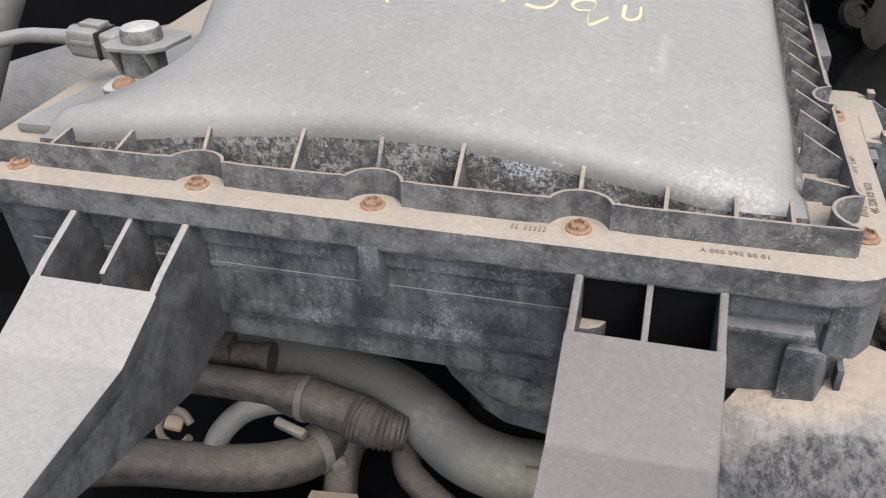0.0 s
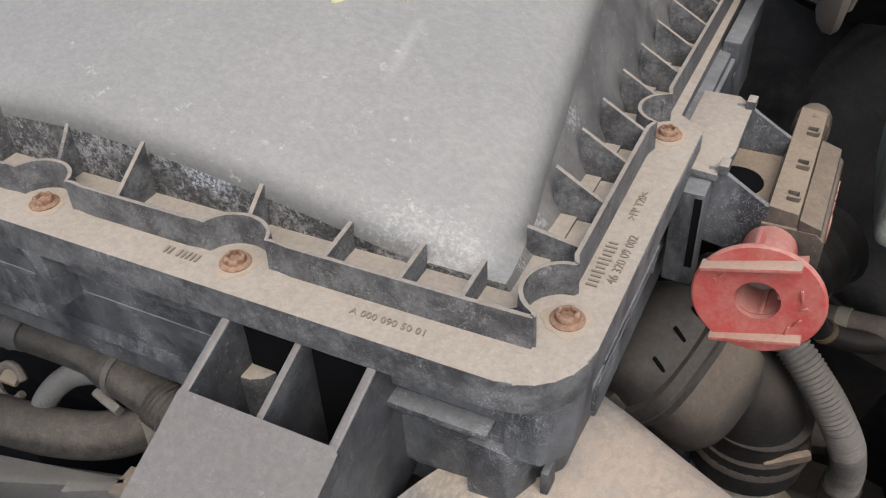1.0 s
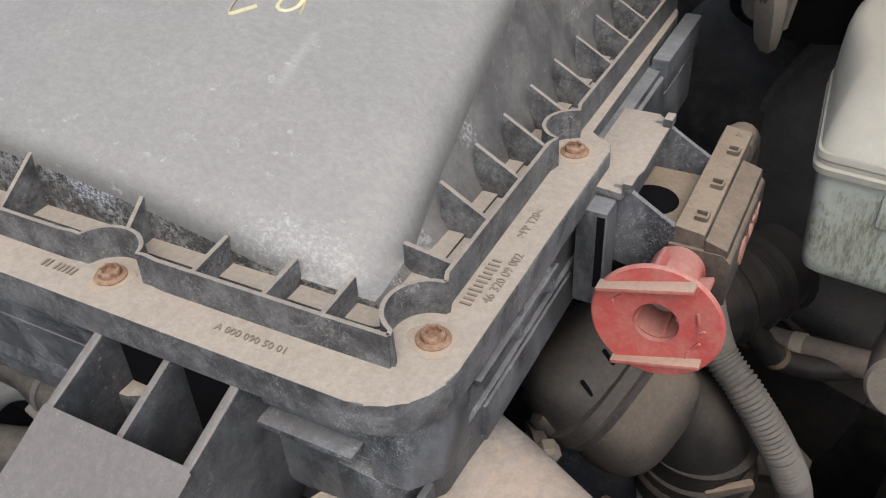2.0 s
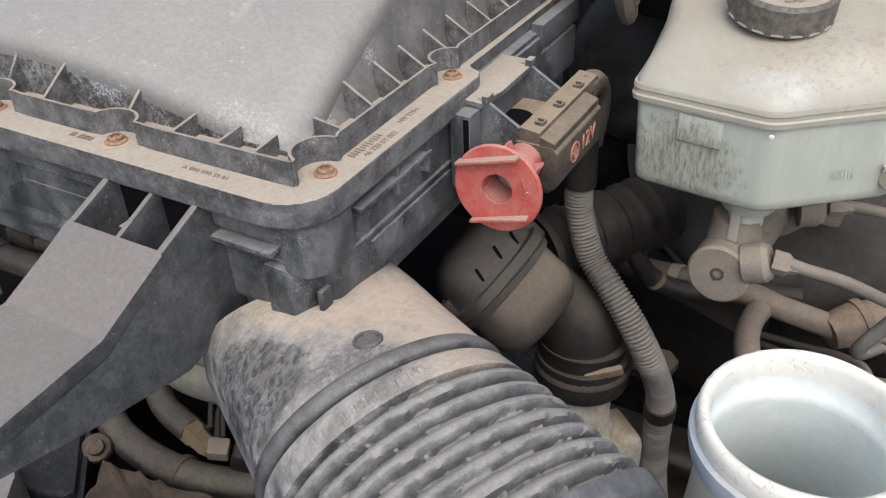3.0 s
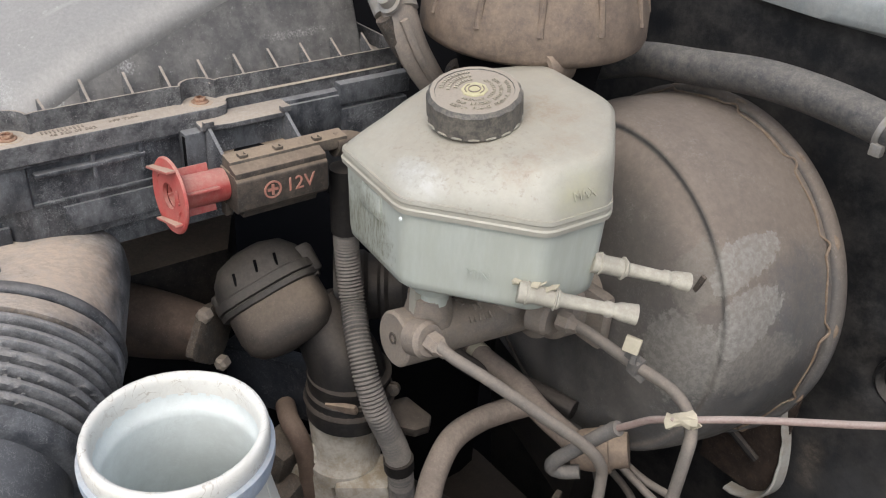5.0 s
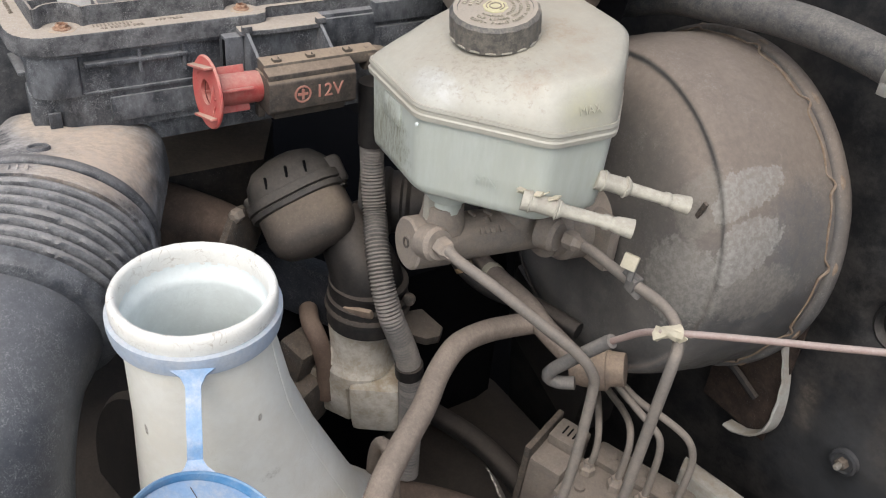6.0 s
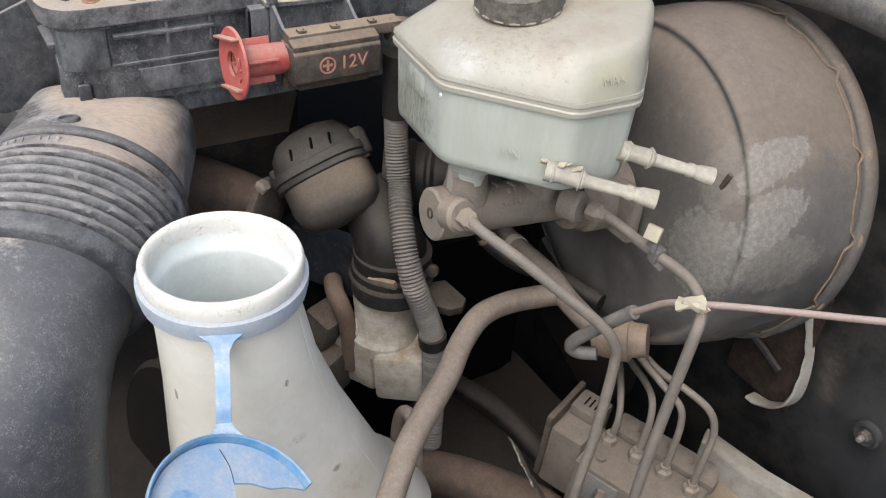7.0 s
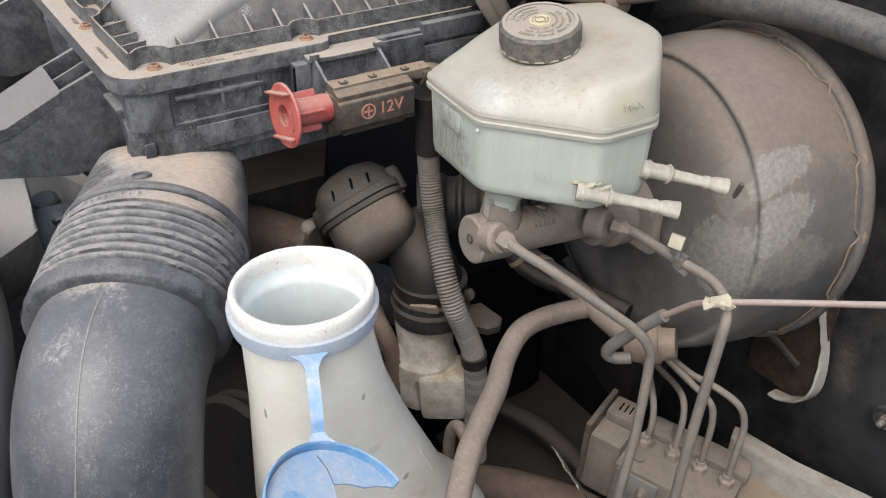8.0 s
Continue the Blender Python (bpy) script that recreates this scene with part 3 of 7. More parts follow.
M_MARK = surface("moulded_dark_lettering", (0.2, 0.165, 0.13), DUST, top=0.3, rough=0.8, scale=90)
M_CORR = surface("grey_conduit_plastic", (0.085, 0.085, 0.084), (0.24, 0.215, 0.19), top=0.4, all_over=0.25, rough=0.6, scale=90)
M_METAL = surface("dull_zinc", (0.28, 0.275, 0.265), (0.28, 0.245, 0.2), top=0.3, all_over=0.3, rough=0.45, scale=80, metal=0.5, smear=0.8, curl=0.25)
M_SHIELD = surface("stained_aluminium", (0.56, 0.54, 0.49), (0.32, 0.265, 0.19), top=0.3, all_over=0.4, rough=0.55, scale=40, metal=0.15, smear=0.9, bump=0.3)
M_ALU = surface("dusty_alloy_pipe", (0.19, 0.19, 0.19), (0.29, 0.255, 0.21), top=0.3, all_over=0.3, rough=0.42, scale=50, metal=0.35, smear=0.9, bump=0.3, curl=0.35, film_col=(0.28, 0.272, 0.258), patches=[((-0.140, 0.010, 0.985), (0.055, 0.035, 0.03), (0.46, 0.43, 0.30), 0.8, 0.8, 90, 0.7), ((-0.195, 0.035, 0.99), (0.03, 0.03, 0.03), (0.40, 0.41, 0.42), 0.6, 1.2, 160, 0.6)])
M_GROUND = surface("grey_ground", (0.27, 0.26, 0.24), rough=0.9, scale=3, bump=0.3, grain=60)
M_BOUNCE = surface("white_bounce_paint", (0.6, 0.6, 0.56), (0.36, 0.3, 0.24), top=0.5, all_over=0.1, rough=0.4, scale=15, bump=0.02)

# ---- ground and walls added to close the engine bay, mostly unseen ----
solid("ground", prism([(-40, -40), (40, -40), (40, 40), (-40, 40)], -0.1, 0.0), M_GROUND, "grey paved ground under the van", "ground", kind="structure", smooth=0)
# Bulkhead and tray are coloured near-black to read as deep shade.
solid("wall_firewall", box((-0.25, 0.68, 0.85), (1.9, 0.04, 0.95)), M_SHADE, "bulkhead behind the engine, near-black for its shade", "bulkhead", kind="structure", smooth=0)
solid("floor_undertray", box((-0.25, 0.0, 0.48), (1.9, 1.32, 0.02)), M_SHADE, "tray under the engine, near-black for its shade", "undertray", kind="structure", smooth=0)
solid("wall_left", box((-1.19, 0.06, 0.8), (0.03, 1.2, 0.65)), M_APRON, "black inner wing of the van", "inner wing", kind="structure", smooth=0)
# Unseen wall, made white to throw light back onto the filler neck.
solid("wall_right", box((0.68, 0.06, 0.78), (0.03, 1.2, 0.6)), M_BOUNCE, "unseen white wing wall that bounces light onto the filler neck", "inner wing", kind="structure", smooth=0)
solid("wall_front", box((-0.25, -0.53, 0.72), (1.84, 0.03, 0.5)), M_DARK, "black panel behind the radiator", "front panel", kind="structure", smooth=0)

# ---- air filter housing ----
Z0 = 1.170
FRONT = [(-0.388, -0.018), (-0.291, -0.018), (-0.2045, -0.018), (-0.1133, -0.018)]
SIDE = [(0.0012, 0.1206)]
CORNER = (0.0012, 0.0005)
housing = thing("air_filter_housing", (-0.2, 0.13, 1.085), "large dusty grey plastic air filter housing with ribbed black rim", "air filter box")


def rounded(x0, x1, y0, y1, r, n=6):
    out = []
    for cx, cy, a0 in ((x1 - r, y0 + r, -90), (x1 - r, y1 - r, 0), (x0 + r, y1 - r, 90), (x0 + r, y0 + r, 180)):
        for k in range(n + 1):
            a = radians(a0 + 90 * k / n)
            out.append((cx + r * math.cos(a), cy + r * math.sin(a)))
    return out


def notched(x0, x1, xn, y0, yn, y1, r):
    """The rim's outline: wide round the corner, narrow behind the side screw."""
    q = rounded(x0, x1, y0, y1, r)
    back = [(x + xn - x1 if k < 14 else x, y) for k, (x, y) in enumerate(q)][7:]
    return q[:7] + [(x1, yn - 0.010), (x1 - 0.0025, yn - 0.003), (x1 - 0.007, yn), (xn, yn + 0.001)] + back


part("rim", prism(notched(-0.425, 0.0140, 0.0008, -0.0322, 0.137, 0.295, 0.024), Z0 - 0.0130, Z0, bevel=0.0014), M_RIM, housing, "dust-covered black plastic rim")
part("shell_rim", prism(notched(-0.424, 0.0120, -0.001, -0.0300, 0.1365, 0.293, 0.023), Z0 - 0.0155, Z0 - 0.0122, bevel=0.001), M_BOX, housing)
part("inner_tray", prism(rounded(-0.415, -0.0135, -0.0035, 0.285, 0.006), Z0 + 0.0002, Z0 + 0.0014), M_RIM, housing)


def bulge(cx, cy, r, a0, a1, n=12):
    return [(cx + r * math.cos(radians(a0 + (a1 - a0) * k / n)), cy + r * math.sin(radians(a0 + (a1 - a0) * k / n))) for k in range(n + 1)]


wall = [(-0.412, -0.0155)]
for sx, sy in FRONT[1:]:
    wall += [(sx - 0.022, -0.0155), (sx - 0.0165, -0.0148)] + [(x, -0.0175 + (y + 0.0175) * 0.86) for x, y in bulge(sx, -0.0175, 0.0135, 168, 12)] + [(sx + 0.0165, -0.0148), (sx + 0.022, -0.0155)]
wall += [(-0.03, -0.0152), (-0.0045, -0.0148)]
part("rim_wall", ribbon(wall, 0.0011, Z0 - 0.001, Z0 + 0.0125), M_RIB, housing)
wall = [(-0.0045, -0.0148), (-0.0052, -0.0125)] + bulge(0.0, 0.0, 0.0135, 245, 95) + [(-0.0008, 0.0137), (-0.0025, 0.018)]
for sx, sy in SIDE:
    wall += [(-0.0035, sy - 0.023), (-0.0035, sy - 0.017)] + bulge(sx, sy, 0.0125, 255, 105) + [(-0.0035, sy + 0.017), (-0.0035, sy + 0.024)]
wall += [(-0.0035, 0.283), (-0.006, 0.287), (-0.1, 0.287), (-0.41, 0.287)]
part("rim_wall", ribbon(wall, 0.0011, Z0 - 0.001, Z0 + 0.0125), M_RIB, housing)


def lid_left(v):
    """The left edge of the lid, cut back into a niche for the sensor."""
    for (v0, x0), (v1, x1) in zip(NICHE, NICHE[1:]):
        if v <= v1:
            f = max(0.0, (v - v0) / (v1 - v0))
            return x0 + (x1 - x0) * f * f * (3 - 2 * f)
    return NICHE[-1][1]


NICHE = ((0.0, -0.392), (0.030, -0.392), (0.056, -0.331), (0.115, -0.342), (0.30, -0.342))


def lid_right(v):
    return -0.0215 - 0.11 * max(0.0, v - 0.01)


def lid_top(u, v):
    z = 1.198 + 0.5 * min(v, 0.06) + 0.33 * max(0.0, v - 0.06)
    dr, dl = max(0.0, (u + 0.2) / 0.18), max(0.0, (-0.2 - u) / 0.19)
    return z - 0.027 * dr ** 1.6 - 0.022 * dl ** 1.6 - 0.022 * max(0.0, (-0.312 - u) / 0.07) * min(1.0, max(0.0, (v - 0.018) / 0.03))


def lid_height(u, v, x0, x1, y0, y1):
    """Height of the lid: a domed top that rolls over softly at the sides and tightly at the front."""
    z = lid_top(u, v)
    for d, r in ((v - y0, 0.0090), (x1 - u, 0.022), (u - x0, 0.012), (y1 - v, 0.012)):
        if d < r:
            z -= (r - math.sqrt(max(0.0, r * r - (r - d) ** 2))) * (0.75 if r > 0.02 else 1.0)
    return max(z, Z0 + 0.004)


def lid_parts():
    """The top of the lid and the steep skirt round it."""
    bm, sk = bmesh.new(), bmesh.new()
    nu, nv, y0, y1 = 72, 48, 0.0045, 0.262
    grid = []
    for j in range(nv + 1):
        v = y0 + (y1 - y0) * (1 - math.cos(math.pi * j / nv)) / 2
        x0, x1 = lid_left(v), lid_right(v)
        row = []
        for i in range(nu + 1):
            u = x0 + (x1 - x0) * (1 - math.cos(math.pi * i / nu)) / 2
            row.append(bm.verts.new((u, v, lid_height(u, v, x0, x1, y0, y1))))
        grid.append(row)
    for a, b in zip(grid, grid[1:]):
        for i in range(nu):
            bm.faces.new((a[i], a[i + 1], b[i + 1], b[i]))
    edge = [q.co.copy() for q in grid[0] + [r[-1] for r in grid[1:]] + grid[-1][-2::-1] + [r[0] for r in grid[-2:0:-1]]]
    rings = []
    for f in (0.0, 0.33, 0.66, 1.0):
        ring = []
        for o in edge:
            k = 0.16 * f * (o.z - Z0)
            x = o.x + (f * (-0.0195 - o.x) if o.x > lid_right(o.y) - 0.001 else (-k if o.x < lid_left(o.y) + 0.003 else 0))
            ring.append((x, o.y - (0.04 * f * (o.z - Z0) if o.y < 0.006 else 0), o.z + f * (Z0 + 0.001 - o.z)))
        rings.append(ring)
    skin(sk, rings, caps=False)
    return bm, sk


lid_bm, skirt_bm = lid_parts()
part("lid", lid_bm, M_LID, housing, "grey dusty plastic lid with handwriting", smooth=60)
skirt_bm.normal_update()
flank_bm = skirt_bm.copy()
bmesh.ops.delete(flank_bm, geom=[f for f in flank_bm.faces if abs(f.normal.x) < 0.75 or f.calc_center_median().x < -0.2], context="FACES")
bmesh.ops.delete(skirt_bm, geom=[f for f in skirt_bm.faces if abs(f.normal.x) >= 0.75 and f.calc_center_median().x >= -0.2], context="FACES")
part("lid_skirt", skirt_bm, M_SKIRT, housing, "dark scuffed skirt of the lid", smooth=60)
part("lid_flank", flank_bm, M_FLANK, housing, "smooth dark grey flank of the lid", smooth=60)
for u in (-0.372, -0.336, -0.293, -0.244, -0.206, -0.168, -0.115, -0.079, -0.051, -0.029):
    zt = min(lid_top(u, 0.005) - 0.004, 1.1935)
    y0 = -0.0060 if min(abs(u - q[0]) for q in FRONT) < 0.012 else -0.0150
    part("rib", plate([(y0, Z0), (y0, Z0 + 0.0100), (0.0052, max(zt, Z0 + 0.0115)), (0.0052, Z0)], u - 0.0009, u + 0.0009), M_RIB, housing)
for v in (0.026, 0.0524, 0.0800, 0.1046, 0.131, 0.157, 0.183, 0.209, 0.235, 0.262):
    bm = bmesh.new()
    rings = [[(x, v + s * 0.0009, z) for x, z in ((-0.004, Z0), (-0.004, Z0 + 0.0095), (-0.0225, Z0 + (0.0125 if v < 0.03 else 0.0205)), (-0.0225, Z0))] for s in (-1, 1)]
    part("rib", skin(bm, rings), M_RIB, housing)

# pad of the lid that carries the pressure sensor
part("sensor_pad", prism([(-0.412, 0.012), (-0.335, 0.012), (-0.325, 0.06), (-0.325, 0.16), (-0.385, 0.16)], Z0 + 0.001, Z0 + 0.0075, bevel=0.003), M_LID, housing)

for sx, sy in FRONT + [CORNER] + SIDE:
    bm = lathe((sx, sy, Z0), (0, 0, 1), [(0.0002, 0.0056), (0.0009, 0.0057), (0.0014, 0.0050), (0.0017, 0.0041), (0.0030, 0.0039), (0.0036, 0.0033), (0.0036, 0.0024), (0.0022, 0.0021), (0.0022, 0.0004)], 36, lobes=lambda a, h: 1 + (0.14 * math.cos(6 * a) if h == 0.0022 or h == 0.0036 else 0.0))
    part("screw", bm, M_SCREW, housing, "rusty torx screw")
    part("rust_ring", lathe((sx, sy, Z0), (0, 0, 1), [(-0.001, 0.0082), (0.0002, 0.0078), (0.0005, 0.0055)], 28, lobes=lambda a, h: 1 + 0.10 * math.sin(3 * a + sx * 40) + 0.06 * math.sin(7 * a)), M_RUST, housing)

# lower shell
part("shell", prism([(-0.405, -0.019), (-0.012, -0.019), (0.0045, -0.004), (0.0045, 0.275), (-0.405, 0.275)], 1.096, Z0 - 0.0085, bevel=0.003, inset=-0.004), M_BOX, housing, "black scuffed plastic lower shell")
part("shell_step", prism([(-0.40, -0.013), (-0.02, -0.013), (-0.004, 0.004), (-0.004, 0.268), (-0.40, 0.268)], 1.078, 1.098, bevel=0.003), M_BOX, housing)
part("shell_ledge", box((-0.2, -0.0195, 1.1285), (0.385, 0.003, 0.003), bevel=0.0008), M_BOX, housing)
part("shell_band", box((-0.2, -0.021, 1.150), (0.39, 0.006, 0.016), bevel=0.002), M_BOX, housing)
part("corner_post", prism([(-0.010, -0.0250), (0.003, -0.0240), (0.0105, -0.014), (0.0105, 0.005), (0.003, 0.008), (-0.012, -0.012)], 1.126, Z0 - 0.009, bevel=0.002), M_BOX, housing)
part("corner_foot", prism([(-0.024, -0.0245), (-0.008, -0.0255), (-0.002, -0.012), (-0.016, -0.006)], 1.094, 1.128, bevel=0.0015), M_BOX, housing)
part("foot_spike", box((0.002, -0.013, 1.100), (0.003, 0.008, 0.028), bevel=0.0008), M_BOX, housing)
part("corner_shelf", box((-0.034, -0.0245, 1.137), (0.040, 0.008, 0.003), bevel=0.001), M_BOX, housing)
part("front_tab", plate([(-0.0325, Z0 - 0.012), (-0.0300, 1.129), (-0.012, 1.126), (-0.012, Z0 - 0.010)], -0.2085, -0.1985, bevel=0.0015), M_BOX, housing)
part("lower_panel", box((-0.20, -0.0165, 1.108), (0.16, 0.006, 0.016), pose(0, 0, 0, -12, 0, 0), bevel=0.002), M_BOX, housing)
for u in (-0.160, -0.148):
    part("stiffener", plate([(-0.030, Z0 - 0.009), (-0.019, 1.136), (-0.012, 1.132), (-0.012, Z0 - 0.009)], u - 0.004, u + 0.004, bevel=0.001), M_BOX, housing)
part("side_rail", box((0.0090, 0.043, 1.1475), (0.0075, 0.068, 0.0028), bevel=0.001), M_BOX, housing)
for v, z0 in ((0.0445, 1.138), (0.0745, 1.136)):
    part("stiffener", box((0.0085, v, (z0 + Z0 - 0.010) / 2), (0.0065, 0.0024, Z0 - 0.010 - z0), bevel=0.0006), M_BOX, housing)
part("side_ledge", box((0.0060, 0.064, 1.126), (0.004, 0.115, 0.0022), bevel=0.0008), M_BOX, housing)
part("side_panel", box((0.0055, 0.088, 1.112), (0.004, 0.13, 0.018), bevel=0.0012), M_BOX, housing)
part("side_step", box((0.0055, 0.199, 1.1455), (0.008, 0.053, 0.026), bevel=0.0015), M_BOX, housing)
part("side_step", box((0.0065, 0.254, 1.1590), (0.009, 0.062, 0.016), bevel=0.0015), M_BOX, housing)
part("side_step", box((0.0055, 0.254, 1.1330), (0.008, 0.060, 0.028), bevel=0.0015), M_BOX, housing)

part("shell_apron", slab([(-0.190, 1.084), (-0.172, 1.067), (-0.158, 1.044), (-0.146, 1.036), (-0.115, 1.0325), (-0.066, 1.030), (-0.066, 1.084)], -0.003, 0.016, bevel=0.003), M_BOX, housing, "black apron under the shell")
bm = bmesh.new()
bmesh.ops.create_uvsphere(bm, u_segments=28, v_segments=14, radius=1.0)
bmesh.ops.transform(bm, matrix=Matrix.Translation((-0.140, -0.001, 1.0585)) @ Matrix.Rotation(radians(16), 4, "Y") @ Matrix.Diagonal((0.027, 0.0045, 0.0115, 1)), verts=bm.verts[:])
part("apron_bulge", bm, M_RIM, housing, "tan-dusted bulge")


def arm(x0, x1, skin_mat, y_top=-0.0575, z_top=1.1476):
    """A front support arm: two cheeks and a web under the rim, then a closed dusty top plate with a kink."""
    side = [(-0.012, 1.160), (-0.029, 1.1585), (-0.058, 1.1465), (-0.100, 1.1245), (-0.175, 1.1205), (-0.26, 1.118), (-0.26, 1.106), (-0.179, 1.108), (-0.114, 1.089), (-0.060, 1.077), (-0.012, 1.086)]
    a = part("support_arm", plate(side, x0, x0 + 0.0035, bevel=0.001), skin_mat, housing, "black plastic support arm with a dusty top")
    part("cheek", plate(side, x1 - 0.0035, x1, bevel=0.001), skin_mat, a)
    mid = (x0 + x1) / 2
    part("web", plate([(-0.012, 1.158), (-0.029, 1.1565), (-0.060, 1.1435), (-0.060, 1.10), (-0.012, 1.10)], mid - 0.0014, mid + 0.0014, bevel=0.0006), skin_mat, a)
    part("top_plate", plate([(y_top, z_top), (-0.100, 1.1258), (-0.175, 1.1218), (-0.255, 1.119), (-0.255, 1.110), (-0.175, 1.113), (-0.100, 1.117), (y_top + 0.0005, z_top - 0.0096)], x0 - 0.0004, x1 + 0.0004, bevel=0.0012), skin_mat, a)
    part("back_wall", plate([(-0.020, 1.115), (-0.017, 1.115), (-0.017, 1.085), (-0.020, 1.085)], x0 + 0.003, x1 - 0.003), skin_mat, a)


arm(-0.112, -0.0505, M_ARM)
# Black sheets stand in for the shade inside the air inlet.
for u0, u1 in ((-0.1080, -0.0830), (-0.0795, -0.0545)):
    part("inlet_shade", box(((u0 + u1) / 2, -0.0255, 1.118), (u1 - u0, 0.003, 0.070)), M_SHADE, housing, "black sheet for the shaded air inlet behind the arm")
arm(-0.3535, -0.2905, M_ARM_SHEEN, -0.0665, 1.1432)
part("arm_floor", plate([(-0.060, 1.121), (-0.028, 1.113), (-0.028, 1.109), (-0.060, 1.117)], -0.350, -0.294), M_RIM, housing, "dusty floor of the arm pocket")
part("shell_stub", prism([(-0.1090, -0.0260), (-0.1090, -0.0345), (-0.1045, -0.0340), (-0.1000, -0.0315), (-0.0978, -0.0275), (-0.0975, -0.0260)], 1.095, 1.131, bevel=0.0012), M_RIM, housing, "dust-topped ledge in the inlet")

# moulded lettering on the rim
text("moulded_text", "A 000 090 50 01", 0.0041, basis((-0.050, -0.0228, Z0 + 0.0002), (1, 0, 0), (0, 1, 0)), M_MARK, housing, 0.0002, shear=-0.15)
text("moulded_text", "46 320 09 002", 0.0048, basis((0.0082, 0.0365, Z0 + 0.0002), (0.0, 1, 0), (-1, 0, 0)), M_MARK, housing, 0.0002)
text("moulded_text", ">PP T20<", 0.0046, basis((0.0042, 0.0685, Z0 + 0.0002), (0.0, 1, 0), (-1, 0, 0)), M_MARK, housing, 0.0002)
bm = bmesh.new()
rng = random.Random(9)
for k in range(11):
    box((0.0026, 0.0195 + k * 0.0024, Z0 + 0.0003), (0.0042 + rng.uniform(-0.001, 0.0006), 0.0009, 0.0005), bm=bm)
part("maker_mark", bm, M_MARK, housing, "row of worn moulded letters")
bm = bmesh.new()
for k in range(7):
    box((-0.1410 + k * 0.0020 + (0.0018 if k > 1 else 0), -0.0215, Z0 + 0.0003), (0.0009, 0.0036, 0.0005), bm=bm)
part("date_mark", bm, M_MARK, housing, "worn moulded date")

# handwriting on the lid, in strokes of paint: each letter starts at a place on the lid, its strokes are in millimetres
def write_letter(x, y, *strokes):
    bm = bmesh.new()
    for line in strokes:
        pts = [Vector((x + dx / 1000, y + dy / 1000, 0)) for dx, dy in line]
        pts = spline(pts, 0.0015)
        pts = [(p.x, p.y, lid_top(p.x, p.y) + 0.0001) for p in pts]
        sweep(pts, lambda s, f: 0.00095 + 0.0002 * math.sin(7 * f + 40 * x), seg=6, smooth=False, flat=0.3, bm=bm)
    part("handwriting", bm, M_INK, housing, "pale yellow paint marker letter")


write_letter(-0.298, 0.094, [(0, 0), (2, 11)], [(8.5, 2.5), (7.6, 11)])
write_letter(-0.251, 0.098, [(0, 0), (-7.5, 3.8), (-12.4, -3.3), (-13.7, -14.4), (-5.6, -19.7), (4.2, -18)])
write_letter(-0.234, 0.086, [(0, 0), (-8.2, 0.8), (-8, -4.1), (-0.7, -6.6), (-1.3, -0.1), (4.3, -6)])
write_letter(-0.230, 0.088, [(0, 0), (6.3, -13.8)], [(0.4, -1.6), (12.2, 1.7), (18, -2.3), (15, -6.8), (8.7, -8.6)])
write_letter(-0.201, 0.088, [(0, 0), (10, 1.1)])
write_letter(-0.164, 0.101, [(0, 0), (-3.3, -20.1)])
write_letter(-0.155, 0.099, [(0, 0), (10.1, 3.5), (13.2, 0.2), (10.5, -5.6), (13.6, -8.8), (11.4, -15.1), (5.6, -18.5), (-1, -17.4)])
write_letter(-0.125, 0.086, [(0, 0), (-5.8, -1.3), (-8.9, 1.8), (-4.7, 6.8), (1.7, 6.8), (1.4, 2.2), (-0.5, -3.2), (0.9, -10.6), (5.5, -6.9), (9.2, -2.9)])
write_letter(-0.109, 0.095, [(0, 0), (0.1, -8.8), (4.3, -9.6), (7.6, -5.7), (8.1, 1.2), (10.7, -9.1)])
write_letter(-0.165, 0.134, [(0, 0), (0.6, -13)])
write_letter(-0.155, 0.131, [(0, 0), (0, -6.6), (4.2, -9.7), (9.5, -7.4), (12.1, 0.2), (11.1, 8), (8.7, 12), (1.1, 8.8), (0, 0)])
write_letter(-0.115, 0.140, [(0, 0), (-12.5, -2.1), (-11.6, -5.7), (-1.7, -8.9), (-1.2, -13.4), (-12.4, -14.1)])
write_letter(-0.113, 0.133, [(0, 0), (6, -4.8)], [(11.7, 1.3), (3.7, -11.5)])
write_letter(-0.096, 0.129, [(0, 0), (0.7, 5.9), (7.1, 7.8), (9.2, 1.2)])

# ---- pressure sensor on the lid ----
sensor = thing("pressure_sensor", (-0.369, 0.06, Z0 + 0.013), "black plastic pressure sensor with a rusty screw on the air box", "sensor")
part("foot", prism(rounded(-0.3815, -0.3575, 0.043, 0.083, 0.0085), Z0 + 0.0070, Z0 + 0.0150, bevel=0.0012), M_SENSOR, sensor)
part("stem", prism(rounded(-0.378, -0.359, 0.062, 0.084, 0.005), Z0 + 0.0140, Z0 + 0.0325, bevel=0.001), M_SENSOR, sensor, "smoky plastic stem")
for x in (-0.3795, -0.3575):
    part("stem_fin", plate([(0.066, Z0 + 0.0145), (0.057, Z0 + 0.0315), (0.064, Z0 + 0.0315), (0.070, Z0 + 0.0150)], x - 0.0011, x + 0.0011, bevel=0.0004), M_LID, sensor)
part("flange", prism([(-0.386, 0.062), (-0.380, 0.0565), (-0.356, 0.0565), (-0.348, 0.064), (-0.344, 0.086), (-0.352, 0.092), (-0.384, 0.090)], Z0 + 0.0315, Z0 + 0.0340, bevel=0.0009), M_LID, sensor)
